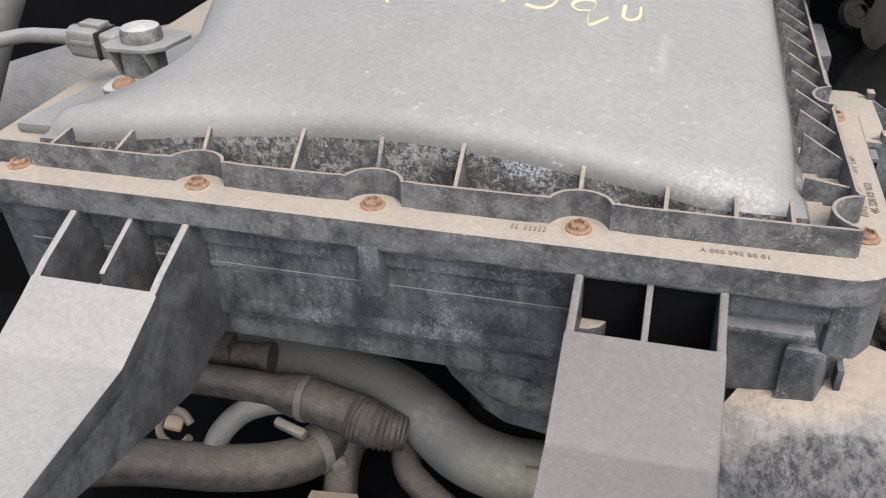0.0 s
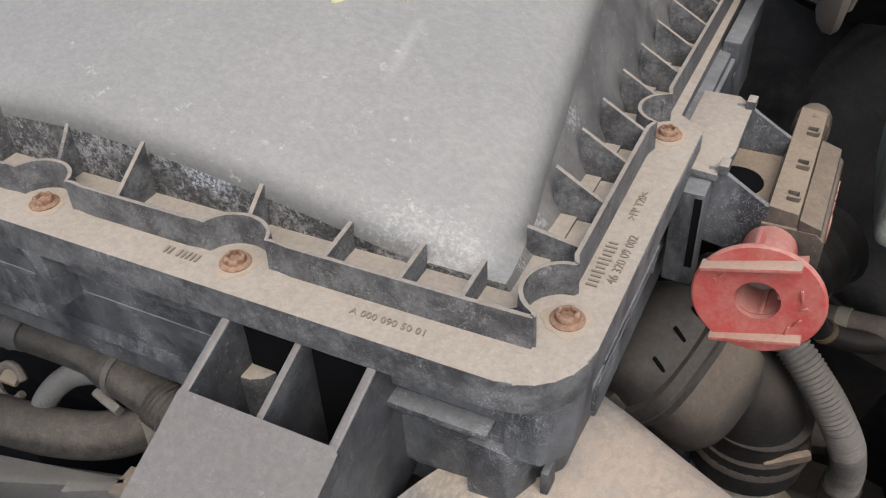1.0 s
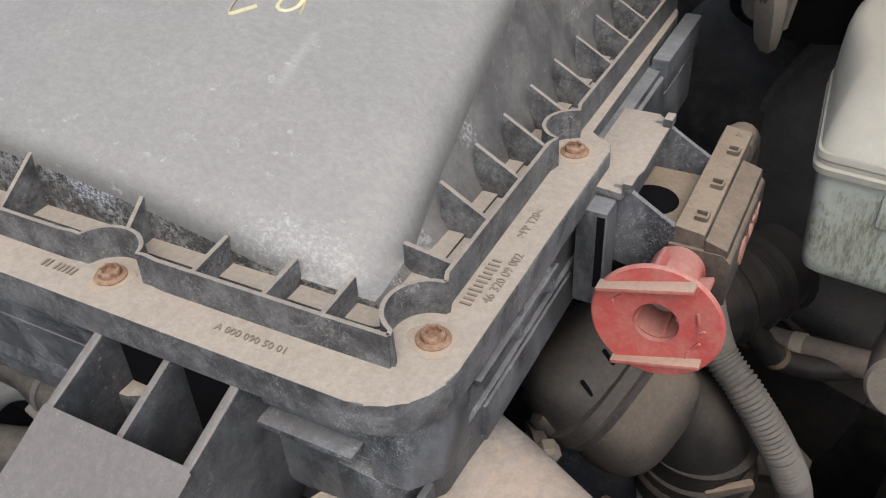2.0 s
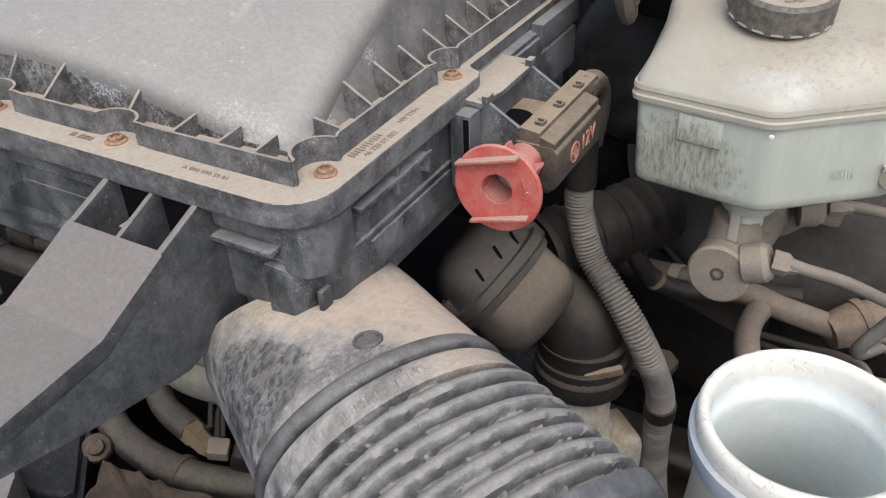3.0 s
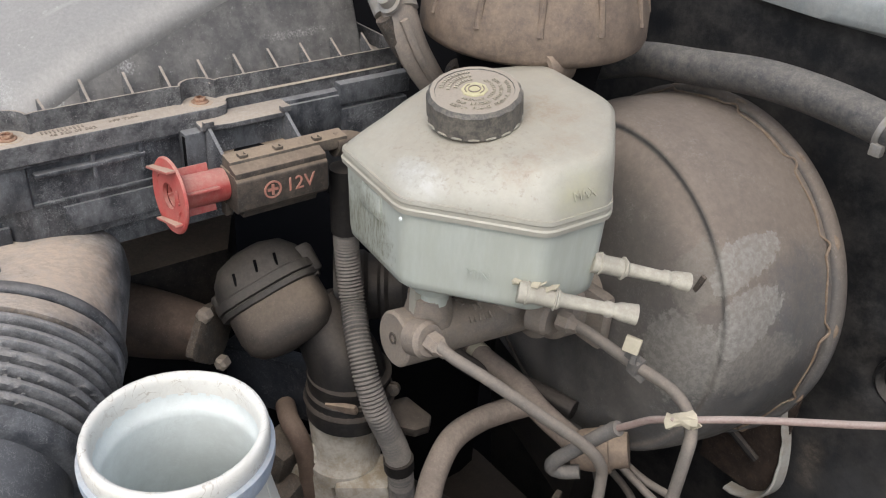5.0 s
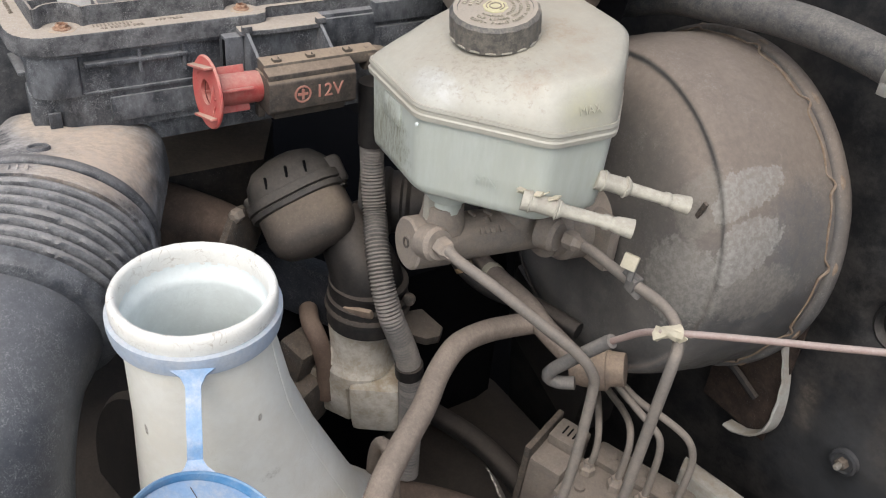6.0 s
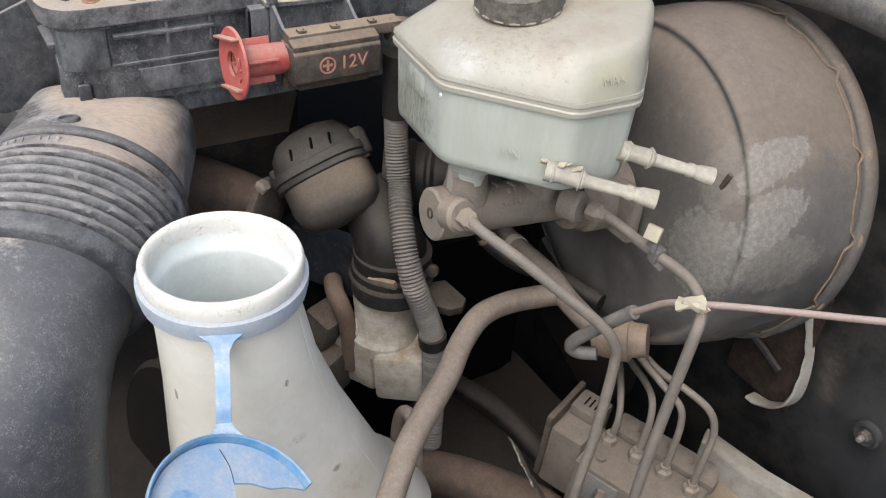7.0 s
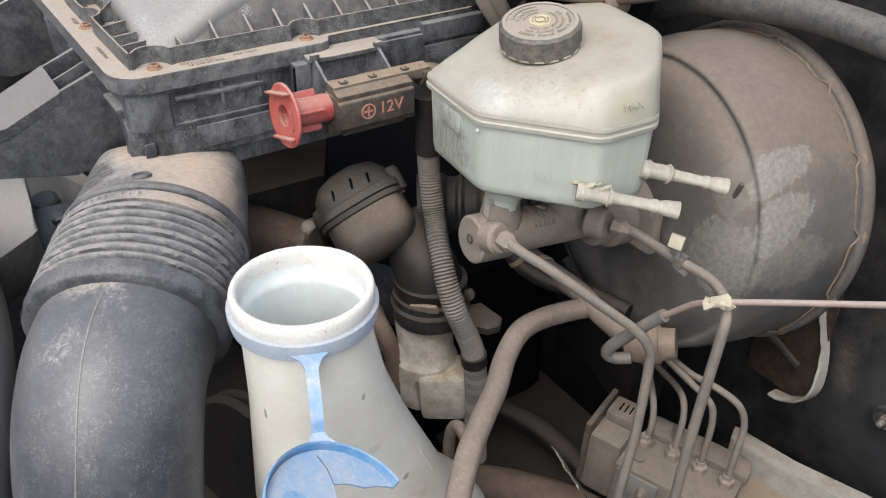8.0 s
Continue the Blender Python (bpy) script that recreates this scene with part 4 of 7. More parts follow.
part("dome", lathe((-0.367, 0.073, Z0 + 0.0335), (0, 0, 1), [(0, 0.0112), (0.0022, 0.0114), (0.0058, 0.0112), (0.0078, 0.0102), (0.0088, 0.0075), (0.0091, 0.003)], 32), M_SENSOR, sensor, "grey dusty round cap")
part("screw", lathe((-0.370, 0.0525, Z0 + 0.0150), (0, 0, 1), [(0, 0.0066), (0.0008, 0.0064), (0.0022, 0.0058), (0.0032, 0.0046), (0.0032, 0.002), (0.0022, 0.0015)], 18), M_SCREW, sensor, "rusty screw")
PM = Matrix.Rotation(radians(-8), 4, "Z")
part("socket", box((-0.3870, 0.0775, Z0 + 0.0285), (0.012, 0.0165, 0.0150), PM, bevel=0.003, seg=3), M_LID, sensor, "grey moulded socket")
part("seal", box((-0.3938, 0.0782, Z0 + 0.0285), (0.0018, 0.0175, 0.0160), PM, bevel=0.0008), M_DARK, sensor)
part("plug", box((-0.4045, 0.0795, Z0 + 0.0290), (0.0200, 0.0190, 0.0165), PM, bevel=0.0035, seg=3), M_LID, sensor, "grey connector plug")
part("plug_rib", box((-0.4045, 0.0700, Z0 + 0.0300), (0.0170, 0.0018, 0.0024), PM, bevel=0.0006), M_LID, sensor)
part("plug_latch", box((-0.4010, 0.0800, Z0 + 0.0382), (0.0150, 0.0090, 0.0026), PM, bevel=0.0009), M_LID, sensor)
part("plug_tail", lathe((-0.4135, 0.0808, Z0 + 0.0285), (-1, 0.14, 0), [(0, 0.0085), (0.0035, 0.0078), (0.0045, 0.0052)], 18), M_LID, sensor)
part("wire_ring", lathe((-0.4178, 0.0814, Z0 + 0.0285), (-1, 0.14, 0), [(0, 0.0042), (0.0028, 0.0042)], 14), M_BRASS, sensor, "brass-coloured crimp ring")
part("wire_sleeve", sweep([(-0.419, 0.0816, Z0 + 0.0285), (-0.435, 0.084, Z0 + 0.0275), (-0.46, 0.085, Z0 + 0.0250), (-0.49, 0.07, Z0 + 0.0170), (-0.50, 0.02, 1.17), (-0.505, -0.05, 1.13)], 0.0044, 12), M_LID, sensor)

# ---- intake duct under the corner of the air box ----
duct = thing("intake_duct", (0.06, -0.06, 0.78), "dusty black intake duct with a ribbed bellows and a smooth elbow", "intake duct")


def shell_ring(c, d, a, b, power, n=40):
    """A rounded section: half widths a across and b up, square to d."""
    d = Vector(d).normalized()
    side = Vector((-d.y, d.x, 0)).normalized()
    up = d.cross(side) if d.cross(side).z > 0 else -d.cross(side)
    out = []
    for k in range(n):
        t = 2 * math.pi * k / n
        c1, s1 = math.cos(t), math.sin(t)
        x = math.copysign(abs(c1) ** (2 / power), c1)
        y = math.copysign(abs(s1) ** (2 / power), s1)
        out.append(Vector(c) + side * (a * x) + up * (b * y))
    return out


S0, E0 = Vector((0.049, -0.034, 1.052)), Vector((0.1425, -0.0785, 1.0625))
AX = (E0 - S0).normalized()
RN = Vector((0.84, -0.46, -0.28)).normalized()
MOUTH = Vector((-0.035, 0.010, 1.060))
SPAN = (E0 - S0).length


def duct_at(s):
    """A place on the duct's middle line; the mouth ends at 0, the bellows at its span."""
    return S0 + AX * s if s >= 0 else S0 + (MOUTH - S0) * (-s / 0.092)


rings = []
for s, a, b, p in ((-0.092, 0.058, 0.040, 3.4), (-0.07, 0.060, 0.046, 3.0), (-0.045, 0.062, 0.051, 2.6), (-0.022, 0.0640, 0.058, 2.3), (-0.0105, 0.0655, 0.0620, 2.15)):
    rings.append(shell_ring(duct_at(s), RN, a, b, p, 56))
part("mouth_bead", skin(bmesh.new(), [shell_ring(duct_at(s), RN, r, r * 0.962, 2.06, 56) for s, r in ((-0.0122, 0.0640), (-0.0112, 0.0662), (-0.0092, 0.0673), (-0.0066, 0.0678), (-0.0042, 0.0675), (-0.0028, 0.0660), (-0.0024, 0.0640))]), M_BEAD, duct, "dark rolled bead of the mouth", smooth=60)
part("collar_ring", skin(bmesh.new(), [shell_ring(duct_at(s), RN, r, r * 0.969, 2.0, 56) for s, r in ((-0.0014, 0.0640), (-0.0004, 0.0664), (0.0020, 0.0674), (0.0140, 0.0676), (0.0156, 0.0672), (0.0164, 0.0640))]), M_DUCT, duct, "tan-dusted ring with moulded marks", smooth=30)
bm = skin(bmesh.new(), rings)
bm.normal_update()
tree = BVHTree.FromBMesh(bm)
hit, normal, _, _ = tree.ray_cast(Vector((0.0388, -0.0312, 1.3)), Vector((0, 0, -1)))
part("duct_mouth", bm, M_DUCT, duct, "tan-dusted flared plastic mouth", smooth=50)
normal = normal if normal.z > 0 else -normal
part("hole", lathe(hit - normal * 0.003, normal, [(0, 0.0072), (0.0042, 0.0070), (0.0050, 0.0064), (0.0046, 0.0058), (0.0032, 0.0054), (0.0032, 0.0008)], 22), M_BEAD, duct, "round drain hole")
rings = []
NB = 8
PITCH = (SPAN - 0.016) / NB
NR = 240
rng = random.Random(2)
for k in range(NB):
    # frayed bridges of rubber cross each groove here and there
    fill, level = [], 0.0
    for j in range(NR):
        if rng.random() < 0.45:
            level = rng.choice((0.0, 0.0, 0.0, 0.25, 0.55, 0.85))
        fill.append(level)
    for f, dr, take in ((0.0, -0.0078, 1.0), (0.10, -0.0080, 0.85), (0.20, -0.0078, 0.6), (0.29, -0.0042, 0.6), (0.37, -0.0010, 0.1), (0.48, 0.0006, 0.0), (0.62, 0.0010, 0.0), (0.76, 0.0006, 0.0), (0.87, -0.0010, 0.15), (0.95, -0.0042, 0.8)):
        s = 0.016 + (k + f) * PITCH
        ring = []
        for j, q in enumerate(shell_ring(duct_at(s), RN, 1.0, 0.97, 2.0, NR)):
            shift = fill[j] if rng.random() < 0.8 else fill[j - 1]
            r = 0.0670 - 0.0006 * k + dr + take * 0.0055 * shift
            ring.append(duct_at(s) + (q - duct_at(s)) * r)
        rings.append(ring)
part("bellows", skin(bmesh.new(), rings), M_RUBBER, duct, "ribbed rubber bellows with frayed grooves", smooth=40)
side = Vector((-RN.y, RN.x, 0)).normalized()
up = RN.cross(side)
up = up if up.z > 0 else -up
turn = Matrix((RN, side, up)).transposed().to_4x4()
rng = random.Random(6)
for j in range(15):
    if j in (2, 6, 11):
        continue
    a = radians(152 - j * 4.6)
    c = duct_at(0.0105) + side * (0.0676 * math.cos(a)) + up * (0.0656 * math.sin(a))
    part("moulded_mark", box(c, (0.0062, rng.uniform(0.0008, 0.0026), 0.0008), turn @ Matrix.Rotation(a - math.pi / 2, 4, "X"), bevel=0.0002, seg=1), M_DUCT, duct)
line = [E0 - RN * 0.006, E0 + RN * 0.010, (0.168, -0.095, 1.0555), (0.187, -0.107, 1.040), (0.1985, -0.116, 1.012), (0.2015, -0.122, 0.970), (0.198, -0.128, 0.90), (0.190, -0.130, 0.80)]
part("elbow_lip", skin(bmesh.new(), [shell_ring(E0 + RN * h, RN, r, r * 0.97, 2.0, 56) for h, r in ((-0.006, 0.0600), (-0.005, 0.0632), (-0.003, 0.0632), (0.004, 0.0628), (0.006, 0.0612), (0.0075, 0.0550))]), M_ELLIP, duct, "black rolled lip of the elbow")
part("elbow", sweep(line, lambda s, f: 0.0545 - 0.001 * min(1.0, s / 0.05), 44, step=0.006), M_ELBOW, duct, "smooth worn rubber elbow", smooth=60)
run = spline(line, 0.006)
es, ridge = frame_of(run[1] - run[0])[0], []
for i, q in enumerate(run[:-1]):
    d = (run[i + 1] - run[max(i - 1, 0)]).normalized()
    es = (es - d * es.dot(d)).normalized()
    ridge.append(q + d.cross(es) * (0.0541 - 0.001 * min(1.0, i * 0.006 / 0.05)) + es * 0.0006 * math.sin(0.7 * i))
part("mould_seam", sweep(ridge[3:], lambda s, f: 0.0007 * min(1.0, 0.3 + s / 0.02), 6), M_RUBBER, duct)

# ---- jump start terminal beside the air box ----
term = thing("jump_start_terminal", (0.055, 0.16, 1.118), "black dusty terminal block with a round red protective cap", "terminal")
part("block", slab([(0.044, 1.118), (0.0665, 1.118), (0.0690, 1.1205), (0.0690, 1.1405), (0.0655, 1.1440), (0.044, 1.1440)], 0.112, 0.178, bevel=0.0012), M_BLOCK, term)
part("block_chamfer", slab([(0.058, 1.1425), (0.0672, 1.1425), (0.0668, 1.1462), (0.058, 1.1490)], 0.1125, 0.1775, bevel=0.0006), M_BLOCK, term)
part("block_underside", slab([(0.048, 1.1120), (0.062, 1.1120), (0.0645, 1.1182), (0.048, 1.1182)], 0.118, 0.172, bevel=0.0006), M_BLOCK, term)
part("cover_strip", slab([(0.0445, 1.142), (0.0575, 1.142), (0.0585, 1.1435), (0.0575, 1.1505), (0.0455, 1.1520)], 0.1135, 0.200, bevel=0.001), M_TERM, term, "tan-dusted cover strip with clips")
for v in (0.124, 0.149, 0.178):
    for x, y, w, h in ((0.0535, v - 0.0024, 0.005, 0.0010), (0.0535, v + 0.0024, 0.005, 0.0010), (0.0558, v, 0.0010, 0.0048)):
        part("clip", box((x, y, 1.1520), (w, h, 0.0022), bevel=0.0004), M_TERM, term)
part("cable_end", sweep([(0.0515, 0.192, 1.143), (0.0515, 0.206, 1.1415), (0.0512, 0.217, 1.134), (0.0505, 0.222, 1.118), (0.0495, 0.215, 1.095)], 0.0085, 16), M_BLOCK, term)
part("bracket_top", prism([(0.004, 0.112), (0.0245, 0.110), (0.0275, 0.130), (0.0275, 0.170), (0.020, 0.178), (0.004, 0.178)], 1.1595, 1.1630, bevel=0.0008), M_RIM, term)
for y0, y1 in ((0.1135, 0.1158), (0.1690, 0.1713)):
    part("bracket_cheek", slab([(0.020, 1.128), (0.020, 1.1632), (0.0265, 1.1632), (0.0300, 1.1600), (0.0460, 1.1512), (0.0460, 1.124)], y0, y1, bevel=0.0005), M_BOX, term)
    part("bracket_tooth", box((0.0262, y0 + 0.001, 1.1650), (0.004, 0.007, 0.004), bevel=0.0006), M_RIM, term)
part("bracket_floor", box((0.0335, 0.1425, 1.1405), (0.024, 0.054, 0.0025)), M_TERM, term)
# A black disc on the floor stands for the shade in a hole.
part("floor_hole_shade", lathe((0.0290, 0.142, 1.1415), (0, 0, 1), [(0, 0.0115), (0.0006, 0.0112), (0.0006, 0.001)], 28), M_SHADE, term, "black disc for the shaded round opening")
part("bracket_back", box((0.0215, 0.1425, 1.150), (0.002, 0.054, 0.022)), M_BOX, term)
part("bracket_post", box((0.0165, 0.1065, 1.136), (0.0125, 0.0135, 0.046), bevel=0.001), M_BOX, term)
# Black strip drawn for the shade in the post's channel.
part("post_slot_shade", box((0.0205, 0.1005, 1.140), (0.003, 0.003, 0.034)), M_SHADE, term)
part("block_foot", box((0.048, 0.1135, 1.1150), (0.007, 0.005, 0.010), bevel=0.001), M_BLOCK, term)
RA = Vector((0.04, -1, 0.05)).normalized()
cap0 = Vector((0.0512, 0.076, 1.135))
cap = part("red_cap", lathe(cap0, RA, [(-0.0012, 0.0238), (-0.0012, 0.0085), (0.0012, 0.0085), (0.0012, 0.0238), (0.0004, 0.0246), (-0.0006, 0.0246)], 44, caps=False), M_RED, term, "round red plastic cap with a hole")
part("cap_hub", lathe(cap0, RA, [(-0.002, 0.0105), (-0.002, 0.0088), (-0.034, 0.0088), (-0.036, 0.0105), (-0.034, 0.0108), (-0.004, 0.0108)], 28, caps=False), M_RED, cap)
part("terminal_stud", lathe(cap0 - RA * 0.030, RA, [(0, 0.0080), (0.013, 0.0078), (0.0145, 0.0068), (0.0145, 0.001)], 20), M_METAL, term, "pale metal stud inside the cap")
for dx, w, h in ((-0.005, 0.036, 0.0165), (0.002, 0.034, -0.0165)):
    part("cap_fin", box(cap0 + RA * 0.0028 + Vector((dx, 0, h)), (w, 0.0062, 0.0017), Matrix.Rotation(radians(-16), 4, "Y"), bevel=0.0006), M_REDDUST, cap, "dusty bar of the cap")
rng = random.Random(12)
for a in (-40, -20, 5, 25, 150, 168, 188, 205):
    d = Vector((math.cos(radians(a)), 0, math.sin(radians(a))))
    part("cap_mark", box(cap0 + RA * 0.0014 + d * 0.0165, (rng.uniform(0.003, 0.006), 0.0009, 0.0012), Matrix.Rotation(-radians(a + rng.choice((35, 80, 120))), 4, "Y"), bevel=0.0003, seg=1), M_RED, cap)
for a in (20, 110, 200, 290):
    d = Vector((math.cos(radians(a)), 0, math.sin(radians(a))))
    part("cap_web", box(cap0 - RA * 0.014 + d * 0.0115, (0.008, 0.026, 0.0018), Matrix.Rotation(-radians(a), 4, "Y"), bevel=0.0004), M_RED, cap)
text("terminal_text", "12V", 0.0135, basis((0.0692, 0.1565, 1.1312), (0, 1, 0), (0, 0, 1)), M_FADED, term, 0.0005, label="faded red raised lettering")
part("plus_sign", lathe((0.0688, 0.1365, 1.1312), (1, 0, 0), [(0, 0.0062), (0.0010, 0.0062), (0.0010, 0.0050), (0, 0.0050)], 24, caps=False), M_FADED, term, "faded red plus sign in a ring")
part("plus_bar", box((0.0693, 0.1365, 1.1312), (0.001, 0.0075, 0.0017)), M_FADED, term)
part("plus_bar", box((0.0695, 0.1365, 1.1312), (0.001, 0.0017, 0.0075)), M_FADED, term)

# ---- corrugated conduit below the terminal ----
conduit = thing("corrugated_conduit", (0.1, 0.2, 0.85), "grey corrugated plastic cable conduit", "conduit")
pts = [(0.0485, 0.2040, 1.075), (0.0480, 0.2050, 1.055), (0.0520, 0.2045, 1.036), (0.0610, 0.2025, 1.014), (0.0775, 0.1955, 1.000), (0.0925, 0.1910, 0.984), (0.1035, 0.1895, 0.968), (0.1130, 0.1920, 0.947), (0.1184, 0.2005, 0.9213), (0.1200, 0.2075, 0.8987), (0.1195, 0.2115, 0.873), (0.1190, 0.2145, 0.84), (0.122, 0.213, 0.805), (0.13, 0.208, 0.77)]
part("tube", sweep(pts, lambda s, f: 0.0090 + 0.0016 * f + 0.0008 * math.sin(s * 2 * math.pi / 0.0029), 18, step=0.0007), M_CORR, conduit, smooth=70)
part("end_socket", sweep([(0.0485, 0.203, 1.122), (0.0485, 0.2040, 1.070)], 0.011, 16, smooth=False), M_DARK, conduit)
part("band", sweep([(0.1200, 0.2080, 0.8965), (0.1198, 0.2095, 0.8850)], 0.0122, 16, smooth=False), M_DARK, conduit)

# ---- brake fluid reservoir ----
res = thing("brake_fluid_reservoir", (0.16, 0.235, 1.09), "aged white plastic brake fluid reservoir with a black screw cap", "reservoir")
OUT = [(0.086, 0.1755), (0.1665, 0.167), (0.2345, 0.2215), (0.2370, 0.270), (0.196, 0.312), (0.125, 0.318), (0.080, 0.262)]


def grown(out, k):
    cx, cy = sum(p[0] for p in out) / len(out), sum(p[1] for p in out) / len(out)
    return [(cx + (x - cx) * k, cy + (y - cy) * k) for x, y in out]


def softened(out, r=0.010, n=5):
    """An outline with rounded corners."""
    res_pts, m = [], len(out)
    for i in range(m):
        a, b, c = (Vector(out[(i + j) % m]) for j in (-1, 0, 1))
        p, q = b + (a - b).normalized() * r, b + (c - b).normalized() * r
        for k in range(n + 1):
            t = k / n
            res_pts.append(tuple((1 - t) ** 2 * p + 2 * t * (1 - t) * b + t * t * q))
    return res_pts


def stack(levels, out=OUT, r=0.0075):
    """Skins an outline through levels of (height, scale)."""
    rings = []
    for z, k in levels:
        rings.append([(x, y, z) for x, y in softened(grown(out, k), r)])
    return skin(bmesh.new(), rings)


part("tank", stack([(1.0955, 0.80), (1.0960, 0.90), (1.0985, 0.935), (1.104, 0.945), (1.151, 0.965)]), M_RES_LOW, res, "milky lower half filled with fluid", smooth=50)
part("seam", stack([(1.1495, 0.97), (1.1505, 1.0), (1.1535, 1.005), (1.1545, 0.992), (1.1565, 0.992), (1.1575, 1.0), (1.1600, 0.995)]), M_RES_TOP, res, "raised welded seam", smooth=25)
UPPER = [(0.096, 0.205), (0.160, 0.190), (0.2200, 0.2230), (0.2355, 0.267), (0.195, 0.310), (0.122, 0.317), (0.080, 0.262)]
rings = []
for z, f, k in ((1.158, 0.0, 0.985), (1.163, 0.06, 0.985), (1.172, 0.36, 0.985), (1.180, 0.72, 0.985), (1.1855, 0.95, 0.97), (1.1880, 1.0, 0.91), (1.189, 1.0, 0.75), (1.1895, 1.0, 0.45)):
    mixed = [(p[0] + (q[0] - p[0]) * f, p[1] + (q[1] - p[1]) * f) for p, q in zip(OUT, UPPER)]
    rings.append([(x, y, z + f * (0.20 * (y - 0.235) - 0.01 * (x - 0.16))) for x, y in softened(grown(mixed, k), (0.0085 + 0.006 * f) * k)])
part("top_half", skin(bmesh.new(), rings), M_RES_TOP, res, "domed yellowish upper half", smooth=60)
CAPC = Vector((0.1514, 0.2305, 1.1970))
CAPN = Vector((0.10, -0.19, 1)).normalized()
CR = Vector((0, 0, 1)).rotation_difference(CAPN).to_matrix().to_4x4()
PIVOT = CAPC + Vector((0, -0.0006, 0.0124))


def on_cap(x, y, z):
    """A place on the tilted cap, from the middle of its top."""
    return PIVOT + CR.to_3x3() @ Vector((x, y, z))


cap = part("screw_cap", lathe(on_cap(0, 0, -0.0190), CAPN, [(0, 0.0268), (0.002, 0.0285), (0.0165, 0.0282), (0.0188, 0.0264), (0.0188, 0.0238), (0.0182, 0.0235), (0.0186, 0.010), (0.0186, 0.002)], 108, lobes=lambda a, h: 1 + (0.03 * abs(math.cos(9 * a)) if h < 0.0175 else 0.012 * abs(math.cos(9 * a)))), M_CAP, res, "black knurled screw cap with moulded warnings", smooth=35)
for k in range(18):
    a = 2 * math.pi * k / 18
    part("cap_dash", box(on_cap(0.0291 * math.cos(a), 0.0291 * math.sin(a), -0.0165), (0.0010, 0.0064, 0.0009), CR @ Matrix.Rotation(a, 4, "Z")), M_RES_TOP, cap)
part("cap_badge", lathe(on_cap(0, 0, -0.0008), CAPN, [(0, 0.0082), (0.0008, 0.0082), (0.0011, 0.0078)], 8), M_BADGE, cap, "pale yellow eight-sided badge", smooth=20)
part("cap_ring", lathe(on_cap(0, 0, 0.0002), CAPN, [(0, 0.0040), (0.0006, 0.0040), (0.0006, 0.0032), (0, 0.0032)], 28, caps=False), M_MARK, cap, "ring symbol")
for a0 in (40, 220):
    part("cap_arc", sweep([on_cap(0.0057 * math.cos(radians(a0 + d)), 0.0057 * math.sin(radians(a0 + d)), 0.0005) for d in (-45, -22, 0, 22, 45)], 0.0004, 6), M_MARK, cap)


def arc_text(body, radius, start, pitch, size):
    """Raised letters round the cap, their feet outwards."""
    bm = bmesh.new()
    for k, c in enumerate(body):
        if c == " ":
            continue
        a = radians(start) + k * pitch / radius
        cu = bpy.data.curves.new("letter", "FONT")
        cu.body, cu.size, cu.extrude, cu.align_x, cu.resolution_u = c, size, 0.0003, "CENTER", 3
        ob = bpy.data.objects.new("letter", cu)
        me = ob.to_mesh()
        at = on_cap(radius * math.cos(a), radius * math.sin(a), 0.0001)
        me.transform(Matrix.Translation(at) @ CR @ Matrix.Rotation(a + math.pi / 2, 4, "Z"))
        bm.from_mesh(me)
        ob.to_mesh_clear()
        bpy.data.objects.remove(ob)
        bpy.data.curves.remove(cu)
    part("cap_text", bm, M_CAPTXT, cap, "worn raised lettering round the cap", smooth=0)


arc_text("WARNING CLEAN FILLER", 0.0126, -72, 0.0021, 0.0030)
arc_text("CAP BEFORE REMOVING USE", 0.0170, -76, 0.0023, 0.0033)
arc_text("DOT3+ FLUID FROM A SEALED", 0.0216, -78, 0.0024, 0.0033)
bm = bmesh.new()
rng = random.Random(4)
for ring_r in (0.0116, 0.0158, 0.0202):
    a = radians(152)
    while a < radians(228):
        w = rng.uniform(0.0008, 0.0018)
        box(on_cap(ring_r * math.cos(a), ring_r * math.sin(a), 0.0002), (w, 0.0024, 0.0007), CR @ Matrix.Rotation(a + math.pi / 2, 4, "Z"), bm=bm)
        a += (w + 0.0008) / ring_r
part("cap_lettering", bm, M_CAPTXT, cap, "illegible worn raised lines")
text("level_mark", "MIN", 0.0085, basis((0.2046, 0.1977, 1.118), (0.78, 0.62, 0), (0, 0, 1)), M_RES_LOW, res, 0.0002)
text("level_mark", "MAX", 0.0080, basis((0.2338, 0.247, 1.1715), (0.03, 1, 0), (-0.5, 0, 1)), M_RES_TOP, res, 0.0003)
part("end_pocket", box((0.128, 0.1755, 1.1395), (0.026, 0.006, 0.017), Matrix.Rotation(radians(-6), 4, "Z"), bevel=0.002), M_RES_LOW, res)
part("gauge_dot", lathe((0.1665, 0.1685, 1.1465), (0.1, -1, 0), [(0, 0.0014), (0.0008, 0.0012), (0.0011, 0.0006)], 12), M_NECK_IN, res, "small white dot")
part("locating_leg", box((0.1524, 0.1935, 1.078), (0.006, 0.008, 0.03), bevel=0.001), M_RES_TOP, res)
part("outlet", lathe((0.156, 0.205, 1.066), (0, 0, 1), [(0, 0.010), (0.014, 0.0105), (0.0155, 0.0150), (0.018, 0.0165), (0.031, 0.0175)], 24), M_RES_LOW, res, smooth=30)
part("outlet", lathe((0.160, 0.268, 1.066), (0, 0, 1), [(0, 0.010), (0.014, 0.0105), (0.0155, 0.0150), (0.018, 0.0165), (0.031, 0.0175)], 24), M_RES_LOW, res, smooth=30)
